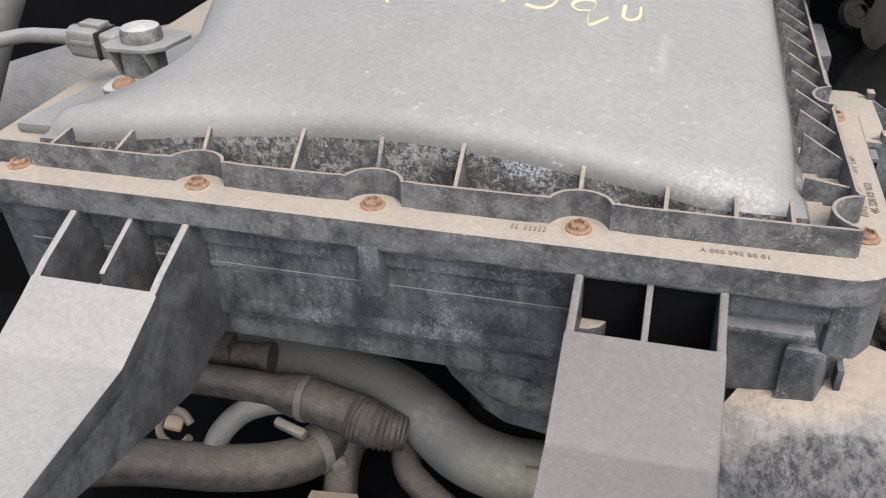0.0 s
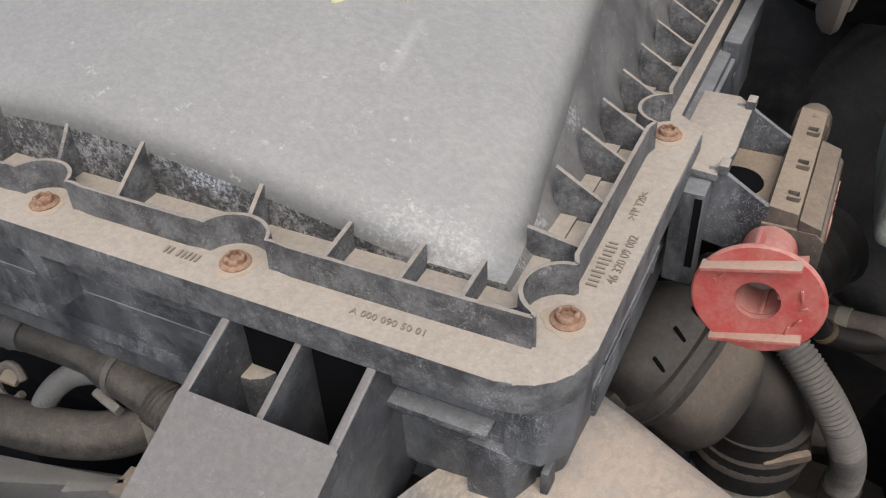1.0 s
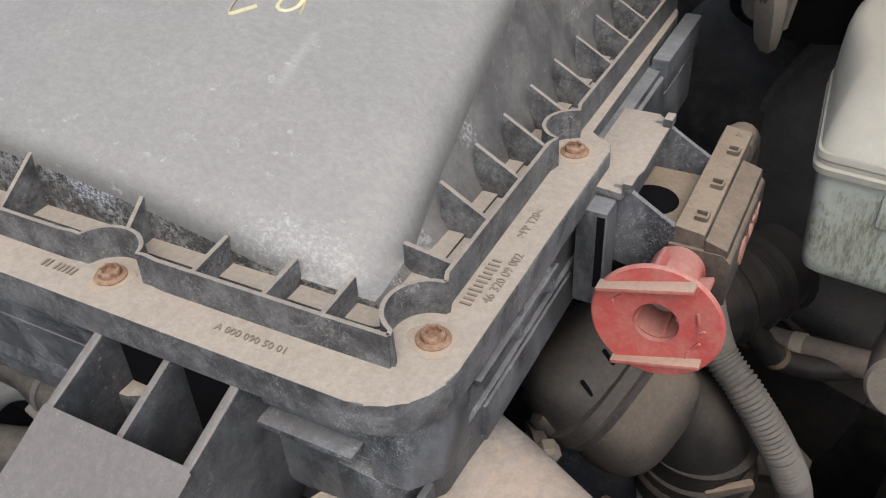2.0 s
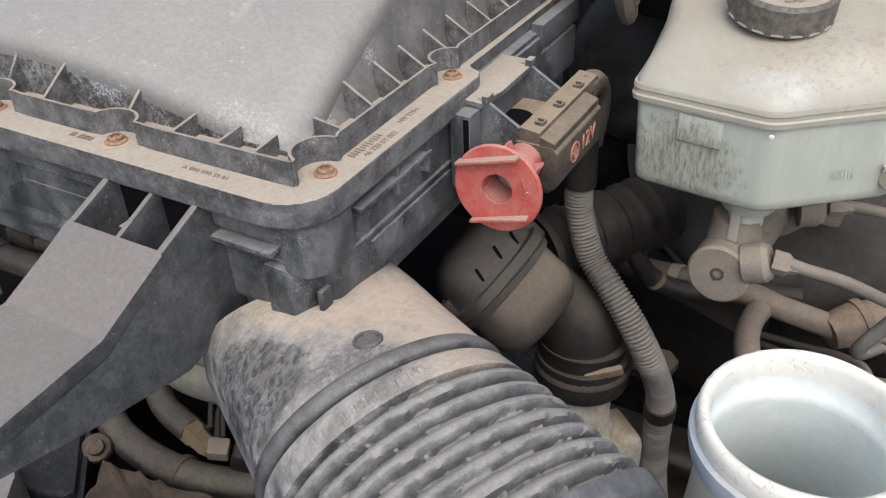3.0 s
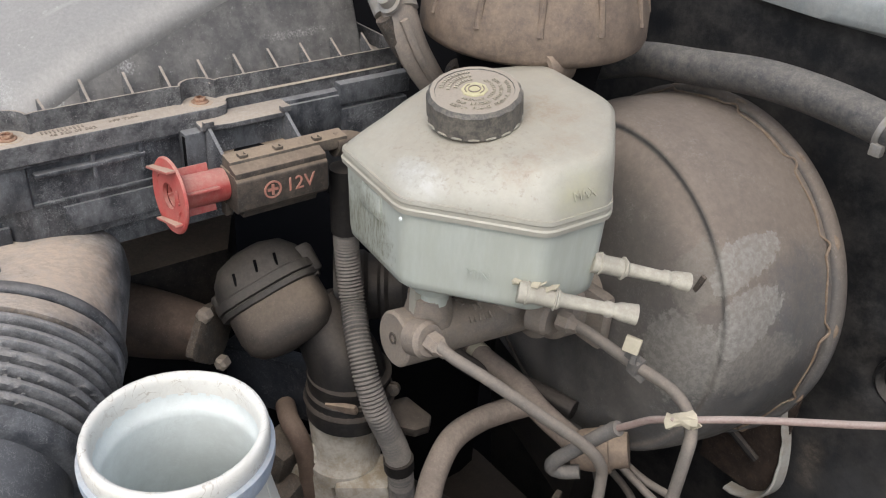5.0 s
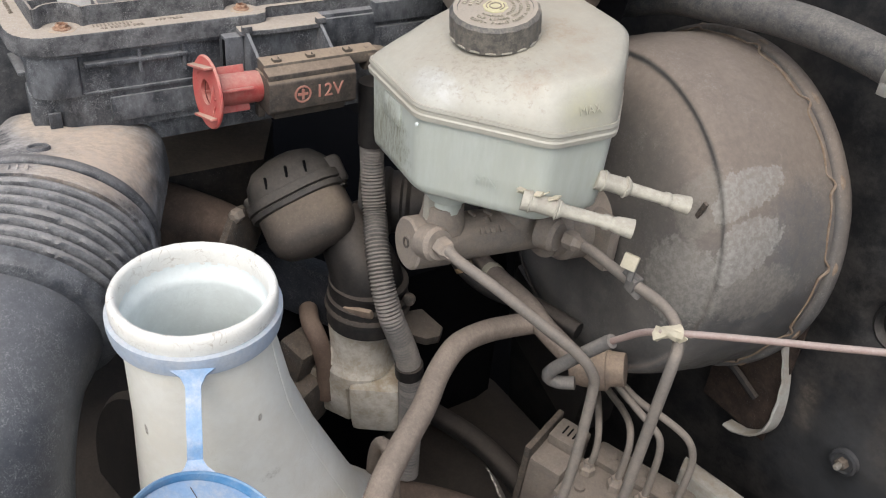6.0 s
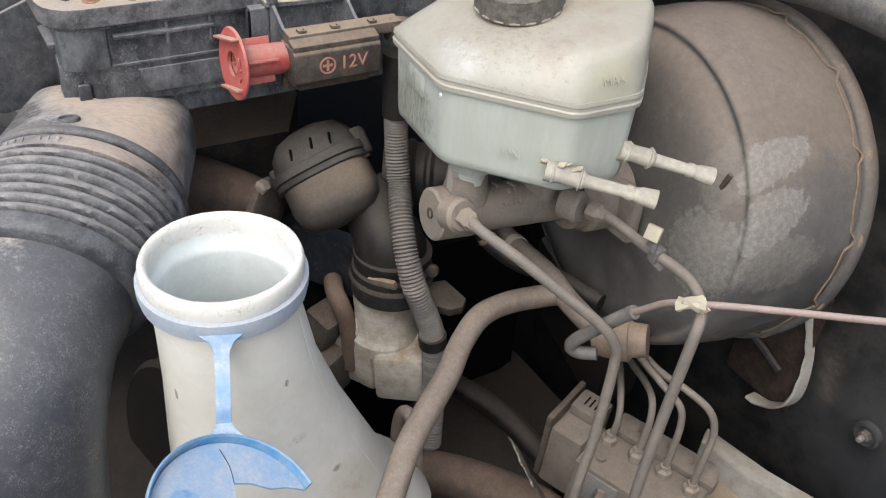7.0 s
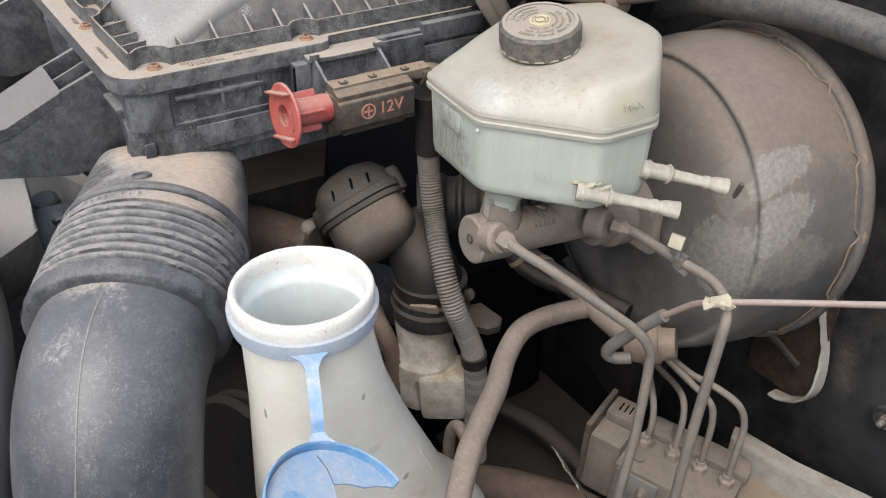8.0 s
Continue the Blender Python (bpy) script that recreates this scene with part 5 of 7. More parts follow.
for a, b in (((0.2255, 0.2115, 1.1140), (0.2735, 0.2625, 1.1062)), ((0.2310, 0.2660, 1.1190), (0.2665, 0.3180, 1.1052))):
    a, b = Vector(a), Vector(b)
    d = b - a
    part("nipple", lathe(a, d, [(0, 0.0068), (0.10 * d.length, 0.0066), (0.12 * d.length, 0.0058), (0.34 * d.length, 0.0062), (0.37 * d.length, 0.0044), (0.72 * d.length, 0.0040), (0.74 * d.length, 0.0050), (0.78 * d.length, 0.0050), (0.80 * d.length, 0.0042), (0.86 * d.length, 0.0056), (d.length, 0.0064)], 14), M_NIPPLE, res, "cream plastic sealed hose nipple")
    for f, w in ((0.06, 0.0015), (0.30, 0.0012)):
        part("nipple_collar", lathe(a + d * f, d, [(0, 0.0060), (0.0006, 0.0074), (w, 0.0074), (w + 0.0006, 0.0060)], 14), M_NIPPLE, res)

rng = random.Random(23)
for k in range(7):
    c = Vector((0.2225, 0.2090, 1.1145)).lerp(Vector((0.2400, 0.2270, 1.1150)), k / 6) + Vector((rng.uniform(-0.002, 0.002), rng.uniform(-0.002, 0.002), rng.uniform(0.003, 0.0065)))
    part("torn_film", box(c, (rng.uniform(0.004, 0.008), rng.uniform(0.003, 0.006), 0.0008), pose(0, 0, 0, rng.uniform(-50, 50), rng.uniform(-50, 50), rng.uniform(0, 180))), M_CREAM, res, smooth=0)

# ---- master cylinder ----
master = thing("master_cylinder", (0.158, 0.26, 1.02), "dust-covered cast metal brake master cylinder under the reservoir", "brake cylinder")
MA, MB = Vector((0.1495, 0.178, 1.0445)), Vector((0.1640, 0.385, 1.026))
MD = (MB - MA).normalized()
part("barrel", lathe(MA, MD, [(0, 0.0175), (0.0015, 0.0192), (0.030, 0.0195), (0.034, 0.0175), (0.115, 0.0175), (0.117, 0.026), (0.128, 0.026), (0.132, 0.03), (0.17, 0.03)], 36), M_CAST, master, smooth=35)
out = Vector((0.62, 0, 0.78))
out = (out - MD * out.dot(MD)).normalized()
for k, (w, v) in enumerate(((0.0022, -1), (0.0028, -1), (0.0018, -1), (0.0026, -1), (0.0022, -1), (0.0024, 1), (0.0022, 1))):
    c = MA + MD * (0.052 + 0.0042 * (k if k < 5 else k - 3.5)) + out * 0.0171 + out.cross(MD) * 0.0038 * v
    part("cast_mark", box(c, (w, 0.0050, 0.0018), basis((0, 0, 0), MD, out.cross(MD)), bevel=0.0004), M_CAST, master)
part("end_hole", lathe(MA - MD * 0.0008 + Vector((0, 0, 0.001)), MD, [(0.001, 0.0042), (0, 0.0042), (0, 0.0026), (0.0035, 0.0022), (0.0035, 0.0003)], 16), M_CAST_DK, master)
for v, h in ((0.205, 0.0), (0.268, 0.0)):
    c = MA + MD * ((v - 0.178) / MD.y)
    part("boss", lathe(c, (0, 0, 1), [(0, 0.016), (0.018, 0.0165), (0.0245, 0.0150), (0.032, 0.0145)], 24), M_CAST, master)
for c, d in (((0.163, 0.186, 1.052), (0.84, 0.08, 0.30)), ((0.178, 0.276, 1.0455), (0.82, 0.30, 0.05))):
    c, d = Vector(c), Vector(d).normalized()
    part("port", lathe(c, d, [(0, 0.0125), (0.012, 0.0125), (0.0135, 0.0110), (0.0155, 0.0105)], 20), M_CAST, master)
part("flange", box(MA + MD * 0.150, (0.09, 0.012, 0.045), bevel=0.005), M_CAST, master)
for k, (x, y, z) in enumerate(((0.160, 0.214, 1.0635), (0.158, 0.226, 1.0632), (0.161, 0.238, 1.0625))):
    part("cast_mark", box((x, y, z - 0.0015), (0.007, 0.0022, 0.0016), Matrix.Rotation(radians(20 * k - 20), 4, "Z")), M_CAST, master)

# ---- brake booster ----
boost = thing("brake_booster", (0.168, 0.46, 0.88), "large round black brake booster covered in brown dust", "brake booster")
BC = Vector((0.1660, 0.459, 1.0215))
BD = -MD
part("front_shell", lathe(BC, BD, [(-0.004, 0.1400), (0.010, 0.1400), (0.030, 0.1395), (0.044, 0.1390), (0.049, 0.1394), (0.054, 0.1386), (0.070, 0.1374), (0.085, 0.1355), (0.098, 0.1330), (0.1036, 0.1306), (0.1048, 0.1286), (0.1043, 0.1266), (0.1038, 0.1250), (0.1044, 0.1232), (0.1066, 0.1210), (0.1112, 0.1160), (0.1170, 0.1050), (0.1195, 0.085), (0.1195, 0.05), (0.1200, 0.03)], 110), M_BOOST, boost, "pressed steel front shell", smooth=50)
part("rear_shell", lathe(BC, MD, [(0.0, 0.140), (0.02, 0.125), (0.06, 0.11), (0.10, 0.08)], 64), M_BOOST, boost)
part("crimp_ring", lathe(BC, BD, [(-0.008, 0.1425), (-0.005, 0.1450), (0.0, 0.1458), (0.005, 0.1448), (0.007, 0.1422), (0.006, 0.139)], 120, lobes=lambda a, h: 1 + (0.003 * math.cos(14 * a) if h > 0 else 0)), M_BOOST, boost, smooth=60)
M_ORANGE = surface("rust_stain", (0.165, 0.112, 0.072), (0.25, 0.20, 0.155), top=0.4, all_over=0.4, rough=0.85, scale=160, smear=0.9)
sd, upv = frame_of(BD)


def lance(a):
    """How far the crimped edge is pushed back at an angle: short lances round the flange."""
    d = (a * 14 / (2 * math.pi) - 0.3) % 1.0
    d = min(d, 1 - d) / 0.13
    return max(0.0, 1 - d * d) ** 2


edge_line = []
for k in range(337):
    a = 2 * math.pi * k / 336
    edge_line.append(BC + BD * (0.0118 + 0.0007 * math.sin(23 * a) - 0.0052 * lance(a)) + (math.cos(a) * sd + math.sin(a) * upv) * (0.1405 + 0.0005 * math.sin(17 * a) + 0.0022 * lance(a)))
part("crimped_edge", sweep(edge_line, lambda s, f: 0.0007 + 0.0004 * math.sin(90 * f) ** 2, 6, smooth=False), M_ORANGE, boost, "thin rusty crimped edge")
for k in range(14):
    a = 2 * math.pi * (k + 0.3) / 14
    d = math.cos(a) * sd + math.sin(a) * upv
    part("lance", sweep([BC + BD * (0.0035 - 0.0015 * (1 - s * s)) + (d + s * 0.045 * d.cross(BD)) * 0.1438 for s in (-1, -0.5, 0, 0.5, 1)], lambda s, f: 0.0006 + 0.0022 * math.sin(math.pi * f), 8), M_ORANGE, boost, "bent lance of the flange")

part("stamped_mark", box((0.258, 0.3450, 1.090), (0.0035, 0.003, 0.014), pose(0, 0, 0, 0, 18, 0), bevel=0.0008), M_CAST_DK, boost)

# check valve and vacuum hose at the foot of the booster
valve = thing("vacuum_fitting", (0.252, 0.300, 0.955), "dull brass-coloured vacuum fitting below the booster", "fitting")
part("body", lathe((0.216, 0.298, 0.934), (0.72, 0.62, 0.24), [(0, 0.013), (0.01, 0.0155), (0.02, 0.0165), (0.028, 0.0165), (0.031, 0.014), (0.042, 0.013)], 24), M_CAST_TAN, valve)
part("ring", lathe((0.232, 0.312, 0.9395), (0.72, 0.62, 0.24), [(0, 0.0178), (0.006, 0.0178), (0.007, 0.0165)], 24), M_CAST_TAN, valve)

# ---- brake pipes ----
def pipe(name, pts, r, mat, label, category="brake pipe", seg=12, nuts=(), group=""):
    ob = thing(name, pts[0], label, category, group)
    part("tube", sweep(pts, r, seg), mat, ob)
    for at, d in nuts:
        hexnut(ob, at, d)
    return ob


def hexnut(parent, at, d, r=0.0072, h=0.011, mat=None):
    part("union_nut", lathe(at, d, [(0, r), (h * 0.75, r), (h, r * 0.7), (h * 1.35, r * 0.62)], 6), mat or M_CAST, parent, smooth=20)


pipe("brake_pipe", [(0.186, 0.187, 1.0595), (0.196, 0.1895, 1.056), (0.218, 0.205, 1.044), (0.245, 0.232, 1.019), (0.262, 0.252, 1.000), (0.2695, 0.2615, 0.985), (0.271, 0.265, 0.965), (0.278, 0.255, 0.90), (0.2830, 0.243, 0.852), (0.286, 0.240, 0.80), (0.285, 0.26, 0.78)], 0.0040, M_PIPE, "grey-coated steel brake pipe from the master cylinder", nuts=[((0.178, 0.1865, 1.0585), (0.9, 0.12, -0.12))], group="brake pipes")
pipe("brake_pipe", [(0.202, 0.287, 1.0475), (0.215, 0.2905, 1.0475), (0.255, 0.293, 1.0455), (0.288, 0.293, 1.0465), (0.306, 0.288, 1.0435), (0.3150, 0.283, 1.035), (0.3185, 0.2775, 1.02), (0.3195, 0.270, 0.95), (0.3218, 0.263, 0.886), (0.325, 0.258, 0.82), (0.322, 0.28, 0.79)], 0.0040, M_PIPE, "grey-coated steel brake pipe with a cream clip", nuts=[((0.196, 0.2850, 1.0470), (0.95, 0.25, 0.04))], group="brake pipes")
clip = thing("pipe_clip", (0.262, 0.293, 1.05), "cream plastic clip on a brake pipe", "clip")
part("tab", box((0.2597, 0.2840, 1.0664), (0.0105, 0.0045, 0.0105), pose(0, 0, 0, -20, 4, 25), bevel=0.001), M_CREAM, clip, "cream flag of the clip")
part("stem", box((0.2598, 0.2885, 1.0568), (0.004, 0.0035, 0.013), pose(0, 0, 0, -22, 0, 25), bevel=0.0008), M_CORR, clip)
for dz in (-0.004, 0.006):
    part("grip_wing", box((0.2600 + dz * 0.5, 0.2905, 1.0480 - dz), (0.012, 0.0025, 0.0055), pose(0, 0, 0, -15, 25, 20), bevel=0.0007), M_CORR, clip)
part("grip", box((0.2598, 0.2925, 1.0465), (0.008, 0.0105, 0.0095), pose(0, 0, 0, 0, 4, 5), bevel=0.0015), M_CORR, clip)

# sensor wire tied across the booster
wire = thing("sensor_wire", (0.300, 0.275, 1.03), "dusty pinkish wire taped to a brake pipe", "wire")
part("lead", sweep([(0.263, 0.2715, 1.003), (0.275, 0.2730, 1.0155), (0.292, 0.2725, 1.034), (0.304, 0.2722, 1.0435), (0.3135, 0.2750, 1.0488), (0.3327, 0.3040, 1.0490), (0.375, 0.338, 1.0605), (0.43, 0.38, 1.075), (0.52, 0.44, 1.09), (0.60, 0.48, 1.07), (0.655, 0.50, 1.04)], 0.0024, 10), M_WIRE, wire)
part("sleeve", sweep([(0.2675, 0.2722, 1.0075), (0.261, 0.2675, 0.999), (0.250, 0.2585, 0.983), (0.2400, 0.2530, 0.968), (0.2368, 0.2530, 0.959), (0.241, 0.2590, 0.9545), (0.250, 0.268, 0.957)], 0.0050, 12), M_CORR, wire, "grey rubber sleeve")
rng = random.Random(31)
bm = sweep([(0.3045, 0.2722, 1.0438), (0.3080, 0.2726, 1.0460), (0.3115, 0.2738, 1.0479), (0.3140, 0.2765, 1.0488), (0.3160, 0.2800, 1.0490)], lambda s, f: 0.0036 + 0.0024 * abs(f - 0.45), 9, smooth=False)
for v in bm.verts:
    v.co += Vector((rng.uniform(-1, 1), rng.uniform(-1, 1), rng.uniform(-1, 1))) * 0.0012
part("tape", bm, M_CREAM, wire, "crumpled cream tape", smooth=0)
part("tape_tail", box((0.3170, 0.2800, 1.0455), (0.006, 0.001, 0.008), pose(0, 0, 0, 15, 35, 30)), M_CREAM, wire)
part("sleeve_tape", sweep([(0.2665, 0.2719, 1.0065), (0.2705, 0.2727, 1.0105)], 0.0052, 10, smooth=False), M_CORR, wire)

# vacuum hose and its branch
hose = thing("vacuum_hose", (0.17, 0.25, 0.93), "dusty brown rubber vacuum hose with a branch", "hose")
part("hose", sweep([(0.02, 0.335, 0.925), (0.06, 0.314, 0.936), (0.098, 0.302, 0.946), (0.150, 0.300, 0.949), (0.180, 0.298, 0.945), (0.222, 0.303, 0.936)], 0.0095, 14), M_TANHOSE, hose)
part("branch", sweep([(0.168, 0.300, 0.943), (0.164, 0.275, 0.945), (0.166, 0.245, 0.951), (0.174, 0.215, 0.955), (0.190, 0.188, 0.951), (0.215, 0.160, 0.9495), (0.240, 0.1275, 0.950), (0.262, 0.10, 0.946), (0.29, 0.07, 0.925), (0.31, 0.05, 0.88)], 0.0092, 14), M_TANHOSE, hose)
part("band", sweep([(0.095, 0.3028, 0.9452), (0.103, 0.3015, 0.9468)], 0.0102, 14, smooth=False), M_CREAM, hose)

# ---- brake hydraulic unit ----
unit = thing("hydraulic_unit", (0.27, 0.33, 0.76), "dusty grey metal brake hydraulic unit with pipe ports", "hydraulic unit")
NUTS = [Vector((0.2342, 0.3253, 0.8187)), Vector((0.2589, 0.3355, 0.8181)), Vector((0.2825, 0.3455, 0.8160)), Vector((0.3065, 0.3540, 0.8150))]
UX = (NUTS[3] - NUTS[0]).normalized()
UY = Vector((-UX.y, UX.x, 0)).normalized()
UT = basis((NUTS[0] + NUTS[3]) / 2, UX, UY)


def at_unit(x, y, z):
    return UT @ Vector((x, y, z))


UR = UT.to_3x3().to_4x4()
part("block", box(at_unit(0.0, -0.012, -0.034), (0.102, 0.05, 0.062), UR, bevel=0.002), M_UNIT, unit)
part("motor_side", box(at_unit(0.0, 0.03, -0.03), (0.095, 0.04, 0.045), UR, bevel=0.006), M_UNIT, unit)
part("controller", box(at_unit(-0.068, 0.0, -0.03), (0.034, 0.055, 0.07), UR, bevel=0.006), M_UNIT, unit, "dusty plastic controller box")
part("controller_lid", box(at_unit(-0.085, 0.0, -0.02), (0.006, 0.06, 0.075), UR, bevel=0.002), M_CAST_DK, unit)
part("connector", box(at_unit(-0.066, 0.012, 0.010), (0.03, 0.028, 0.012), UR, bevel=0.004), M_UNIT, unit)
for x in (-0.03, 0.022):
    part("front_port", lathe(at_unit(x, -0.037, -0.045), UR.to_3x3() @ Vector((0, -1, 0.2)), [(0, 0.009), (0.006, 0.0085), (0.01, 0.006), (0.013, 0.005)], 6), M_UNIT, unit, smooth=20)
part("front_port_pipe", sweep([at_unit(-0.03, -0.045, -0.045), at_unit(-0.026, -0.055, -0.06), at_unit(-0.02, -0.055, -0.1)], 0.004, 10), M_PIPE, unit)
part("front_port_pipe", sweep([at_unit(0.022, -0.045, -0.045), at_unit(0.028, -0.055, -0.06), at_unit(0.04, -0.055, -0.1)], 0.004, 10), M_PIPE, unit)
part("cover_plate", box(at_unit(-0.028, -0.0375, -0.022), (0.040, 0.003, 0.030), UR, bevel=0.001), M_ALU, unit, "pale metal plate")
part("cover_bolt", lathe(at_unit(-0.020, -0.038, -0.020), UR.to_3x3() @ Vector((0, -1, 0)), [(0, 0.006), (0.004, 0.006), (0.005, 0.004), (0.010, 0.003)], 6), M_UNIT, unit, smooth=20)
part("top_step", box(at_unit(0.008, 0.020, -0.004), (0.092, 0.014, 0.012), UR, bevel=0.003), M_UNIT, unit)
for x in (-0.034, -0.006, 0.018, 0.042):
    part("valve_boss", lathe(at_unit(x, 0.028, -0.006), (0, 0, 1), [(0, 0.011), (0.007, 0.0105), (0.009, 0.008)], 18), M_UNIT, unit)
# Black bars put the shade of the controller's slots into colour.
for k in range(3):
    part("slot_shade_bar", box(at_unit(-0.071 + 0.005 * k, 0.012, 0.0165), (0.0014, 0.011, 0.0008), UR), M_SHADE, unit)
part("screw", lathe(at_unit(-0.035, -0.02, -0.003), (0, 0, 1), [(0, 0.005), (0.003, 0.005), (0.0035, 0.002)], 12), M_UNIT, unit)
LOOPS = [
    [(0.2350, 0.3290, 0.835), (0.2305, 0.3340, 0.848), (0.2210, 0.3410, 0.857), (0.200, 0.360, 0.851), (0.177, 0.382, 0.837), (0.14, 0.41, 0.82)],
    [(0.2590, 0.3385, 0.840), (0.2560, 0.3435, 0.860), (0.2470, 0.3490, 0.872), (0.225, 0.362, 0.866), (0.197, 0.3775, 0.853), (0.16, 0.40, 0.835)],
    [(0.2830, 0.3470, 0.845), (0.2810, 0.3500, 0.872), (0.2750, 0.3490, 0.888), (0.2556, 0.3420, 0.9005), (0.225, 0.346, 0.902), (0.18, 0.36, 0.90)],
    [(0.3070, 0.3560, 0.850), (0.3045, 0.3615, 0.878), (0.2965, 0.3590, 0.896), (0.2784, 0.3500, 0.906), (0.2476, 0.3480, 0.903), (0.20, 0.36, 0.895)],
]
for p, loop in zip(NUTS, LOOPS):
    ob = thing("brake_line", p, "thin grey steel brake line looping out of the hydraulic unit", "brake pipe", "thin brake lines")
    part("tube", sweep([p] + loop, 0.0031, 10), M_PIPE, ob)
    hexnut(ob, p - Vector((0, 0, 0.004)), (0, 0, 1), 0.0072, 0.010)

# ---- wing apron, rail and holes ----
AN = Vector((0.05, -1, 0.0)).normalized()
AO = Vector((0.3510, 0.509, 0.847))


def apron_mesh():
    """A pressed wall that leans back at the top and bulges round its bolt."""
    bm = bmesh.new()
    nx, nz = 60, 50
    holes = ((0.3345, 1.052, 0.021), (0.343, 0.985, 0.021))
    grid = []
    for j in range(nz + 1):
        z = 0.50 + 0.80 * j / nz
        row = []
        for i in range(nx + 1):
            x = -0.10 + 0.80 * i / nx
            y = 0.511 + 0.06 * (x - 0.34) + 0.12 * max(0.0, 0.90 - z) - 0.10 * max(0.0, x - 0.42)
            for hx, hz, r in holes:
                d = math.hypot(x - hx, z - hz)
                y += 0.018 * (1 - min(1.0, max(0.0, (d - r * 0.7) / (r * 0.5))))
            d = math.hypot(x - AO.x, z - AO.z)
            y -= 0.008 * math.exp(-(d / 0.02) ** 2)
            row.append(bm.verts.new((x, y, z)))
        grid.append(row)
    for a, b in zip(grid, grid[1:]):
        for i in range(nx):
            bm.faces.new((a[i], a[i + 1], b[i + 1], b[i]))
    back = bmesh.ops.extrude_face_region(bm, geom=bm.faces[:])
    bmesh.ops.translate(bm, vec=(0, 0.02, 0), verts=[g for g in back["geom"] if isinstance(g, bmesh.types.BMVert)])
    return bm


solid("wall_apron", apron_mesh(), M_APRON, "black undercoated wing apron with round holes", "apron", kind="structure", smooth=60)
bolt = thing("apron_bolt", AO, "zinc bolt with a washer in the black apron", "bolt")
part("washer", lathe(AO + AN * -0.002, AN, [(0, 0.013), (0.004, 0.0125), (0.005, 0.010), (0.003, 0.0085)], 24), M_APRON, bolt)
part("nut", lathe(AO, AN, [(0, 0.0055), (0.006, 0.0054), (0.007, 0.0045)], 6), M_CAST_DK, bolt, smooth=20)
part("stud", lathe(AO, AN, [(0, 0.0030), (0.012, 0.0030), (0.013, 0.002)], 12), M_METAL, bolt)
for hx, hz in ((0.3345, 1.052), (0.343, 0.985)):
    g = thing("grommet", (hx, 0.505, hz), "black rubber grommet with a dusty middle", "grommet", "apron grommets")
    part("ring", lathe((hx, 0.520, hz), AN, [(0, 0.0225), (0.007, 0.0215), (0.009, 0.019), (0.005, 0.0165), (0, 0.0165)], 32), M_APRON, g)
    part("plug", lathe((hx, 0.526, hz), AN, [(0, 0.0165), (0.003, 0.015), (0.004, 0.006)], 24), M_CAST_DK, g)
# slot edge of the chassis leg behind the booster
slot = thing("apron_slot", (0.26, 0.505, 0.86), "pale bent edge of a slot in the apron", "slot")
line = spline([(0.262, 0.502, 0.940), (0.2690, 0.502, 0.9130), (0.2790, 0.502, 0.884), (0.2840, 0.502, 0.856), (0.2835, 0.502, 0.834), (0.2755, 0.502, 0.8180), (0.2600, 0.501, 0.8065), (0.2440, 0.500, 0.8030)], 0.004)
rings = []
for i, q in enumerate(line):
    d = (line[min(i + 1, len(line) - 1)] - line[max(i - 1, 0)]).normalized()
    n = Vector((-d.z, 0, d.x))
    f = i / (len(line) - 1)
    w = 0.004 + 0.006 * min(1.0, max(0.0, (f - 0.35) / 0.3)) + 0.0008 * math.sin(1.3 * i)
    rings.append([q + n * a + Vector((0, y, 0)) for a, y in ((-0.0016, 0.004), (-0.0020, -w + 0.002), (-0.0006, -w), (0.0012, -w + 0.0008), (0.0018, -w + 0.003), (0.0034, 0.004))])
part("lip", skin(bmesh.new(), rings), M_LIP, slot, "pale flange turned out of the sheet", smooth=50)
part("opening", prism([(0.205, 0.5035), (0.280, 0.5035), (0.280, 0.5065), (0.205, 0.5065)], 0.808, 0.945, bevel=0.001), M_SLOT, slot, "dark rusty sheet inside the slot")
part("strap", sweep([(0.20, 0.480, 0.890), (0.235, 0.488, 0.872), (0.262, 0.496, 0.852)], 0.004, 8), M_DARK, slot)

rail = thing("chassis_rail", (0.42, 0.35, 0.70), "pale painted chassis rail with tan dust", "chassis rail")
part("shelf", prism([(0.255, 0.445), (0.31, 0.452), (0.42, 0.487), (0.66, 0.53), (0.66, 0.10), (0.30, 0.16), (0.285, 0.30)], 0.700, 0.757, bevel=0.004), M_RAIL, rail)
part("lip", prism([(0.245, 0.446), (0.31, 0.456), (0.42, 0.493), (0.66, 0.54), (0.66, 0.515), (0.42, 0.470), (0.31, 0.436), (0.255, 0.428)], 0.74, 0.786, bevel=0.003), M_LIP, rail, "pale grey painted lip")

# ---- washer bottle filler neck ----
neck = thing("washer_bottle", (0.21, 0.03, 0.55), "white plastic washer bottle with an open filler neck and blue strap", "washer bottle")


def neck_ring(z, cx, cy, ax, ay, p=2.0, n=56):
    out = []
    for k in range(n):
        t = 2 * math.pi * k / n
        c1, s1 = math.cos(t), math.sin(t)
        out.append((cx + ax * math.copysign(abs(c1) ** (2 / p), c1), cy + ay * math.copysign(abs(s1) ** (2 / p), s1), z))
    return out


NX, NY = 0.222, 0.0055
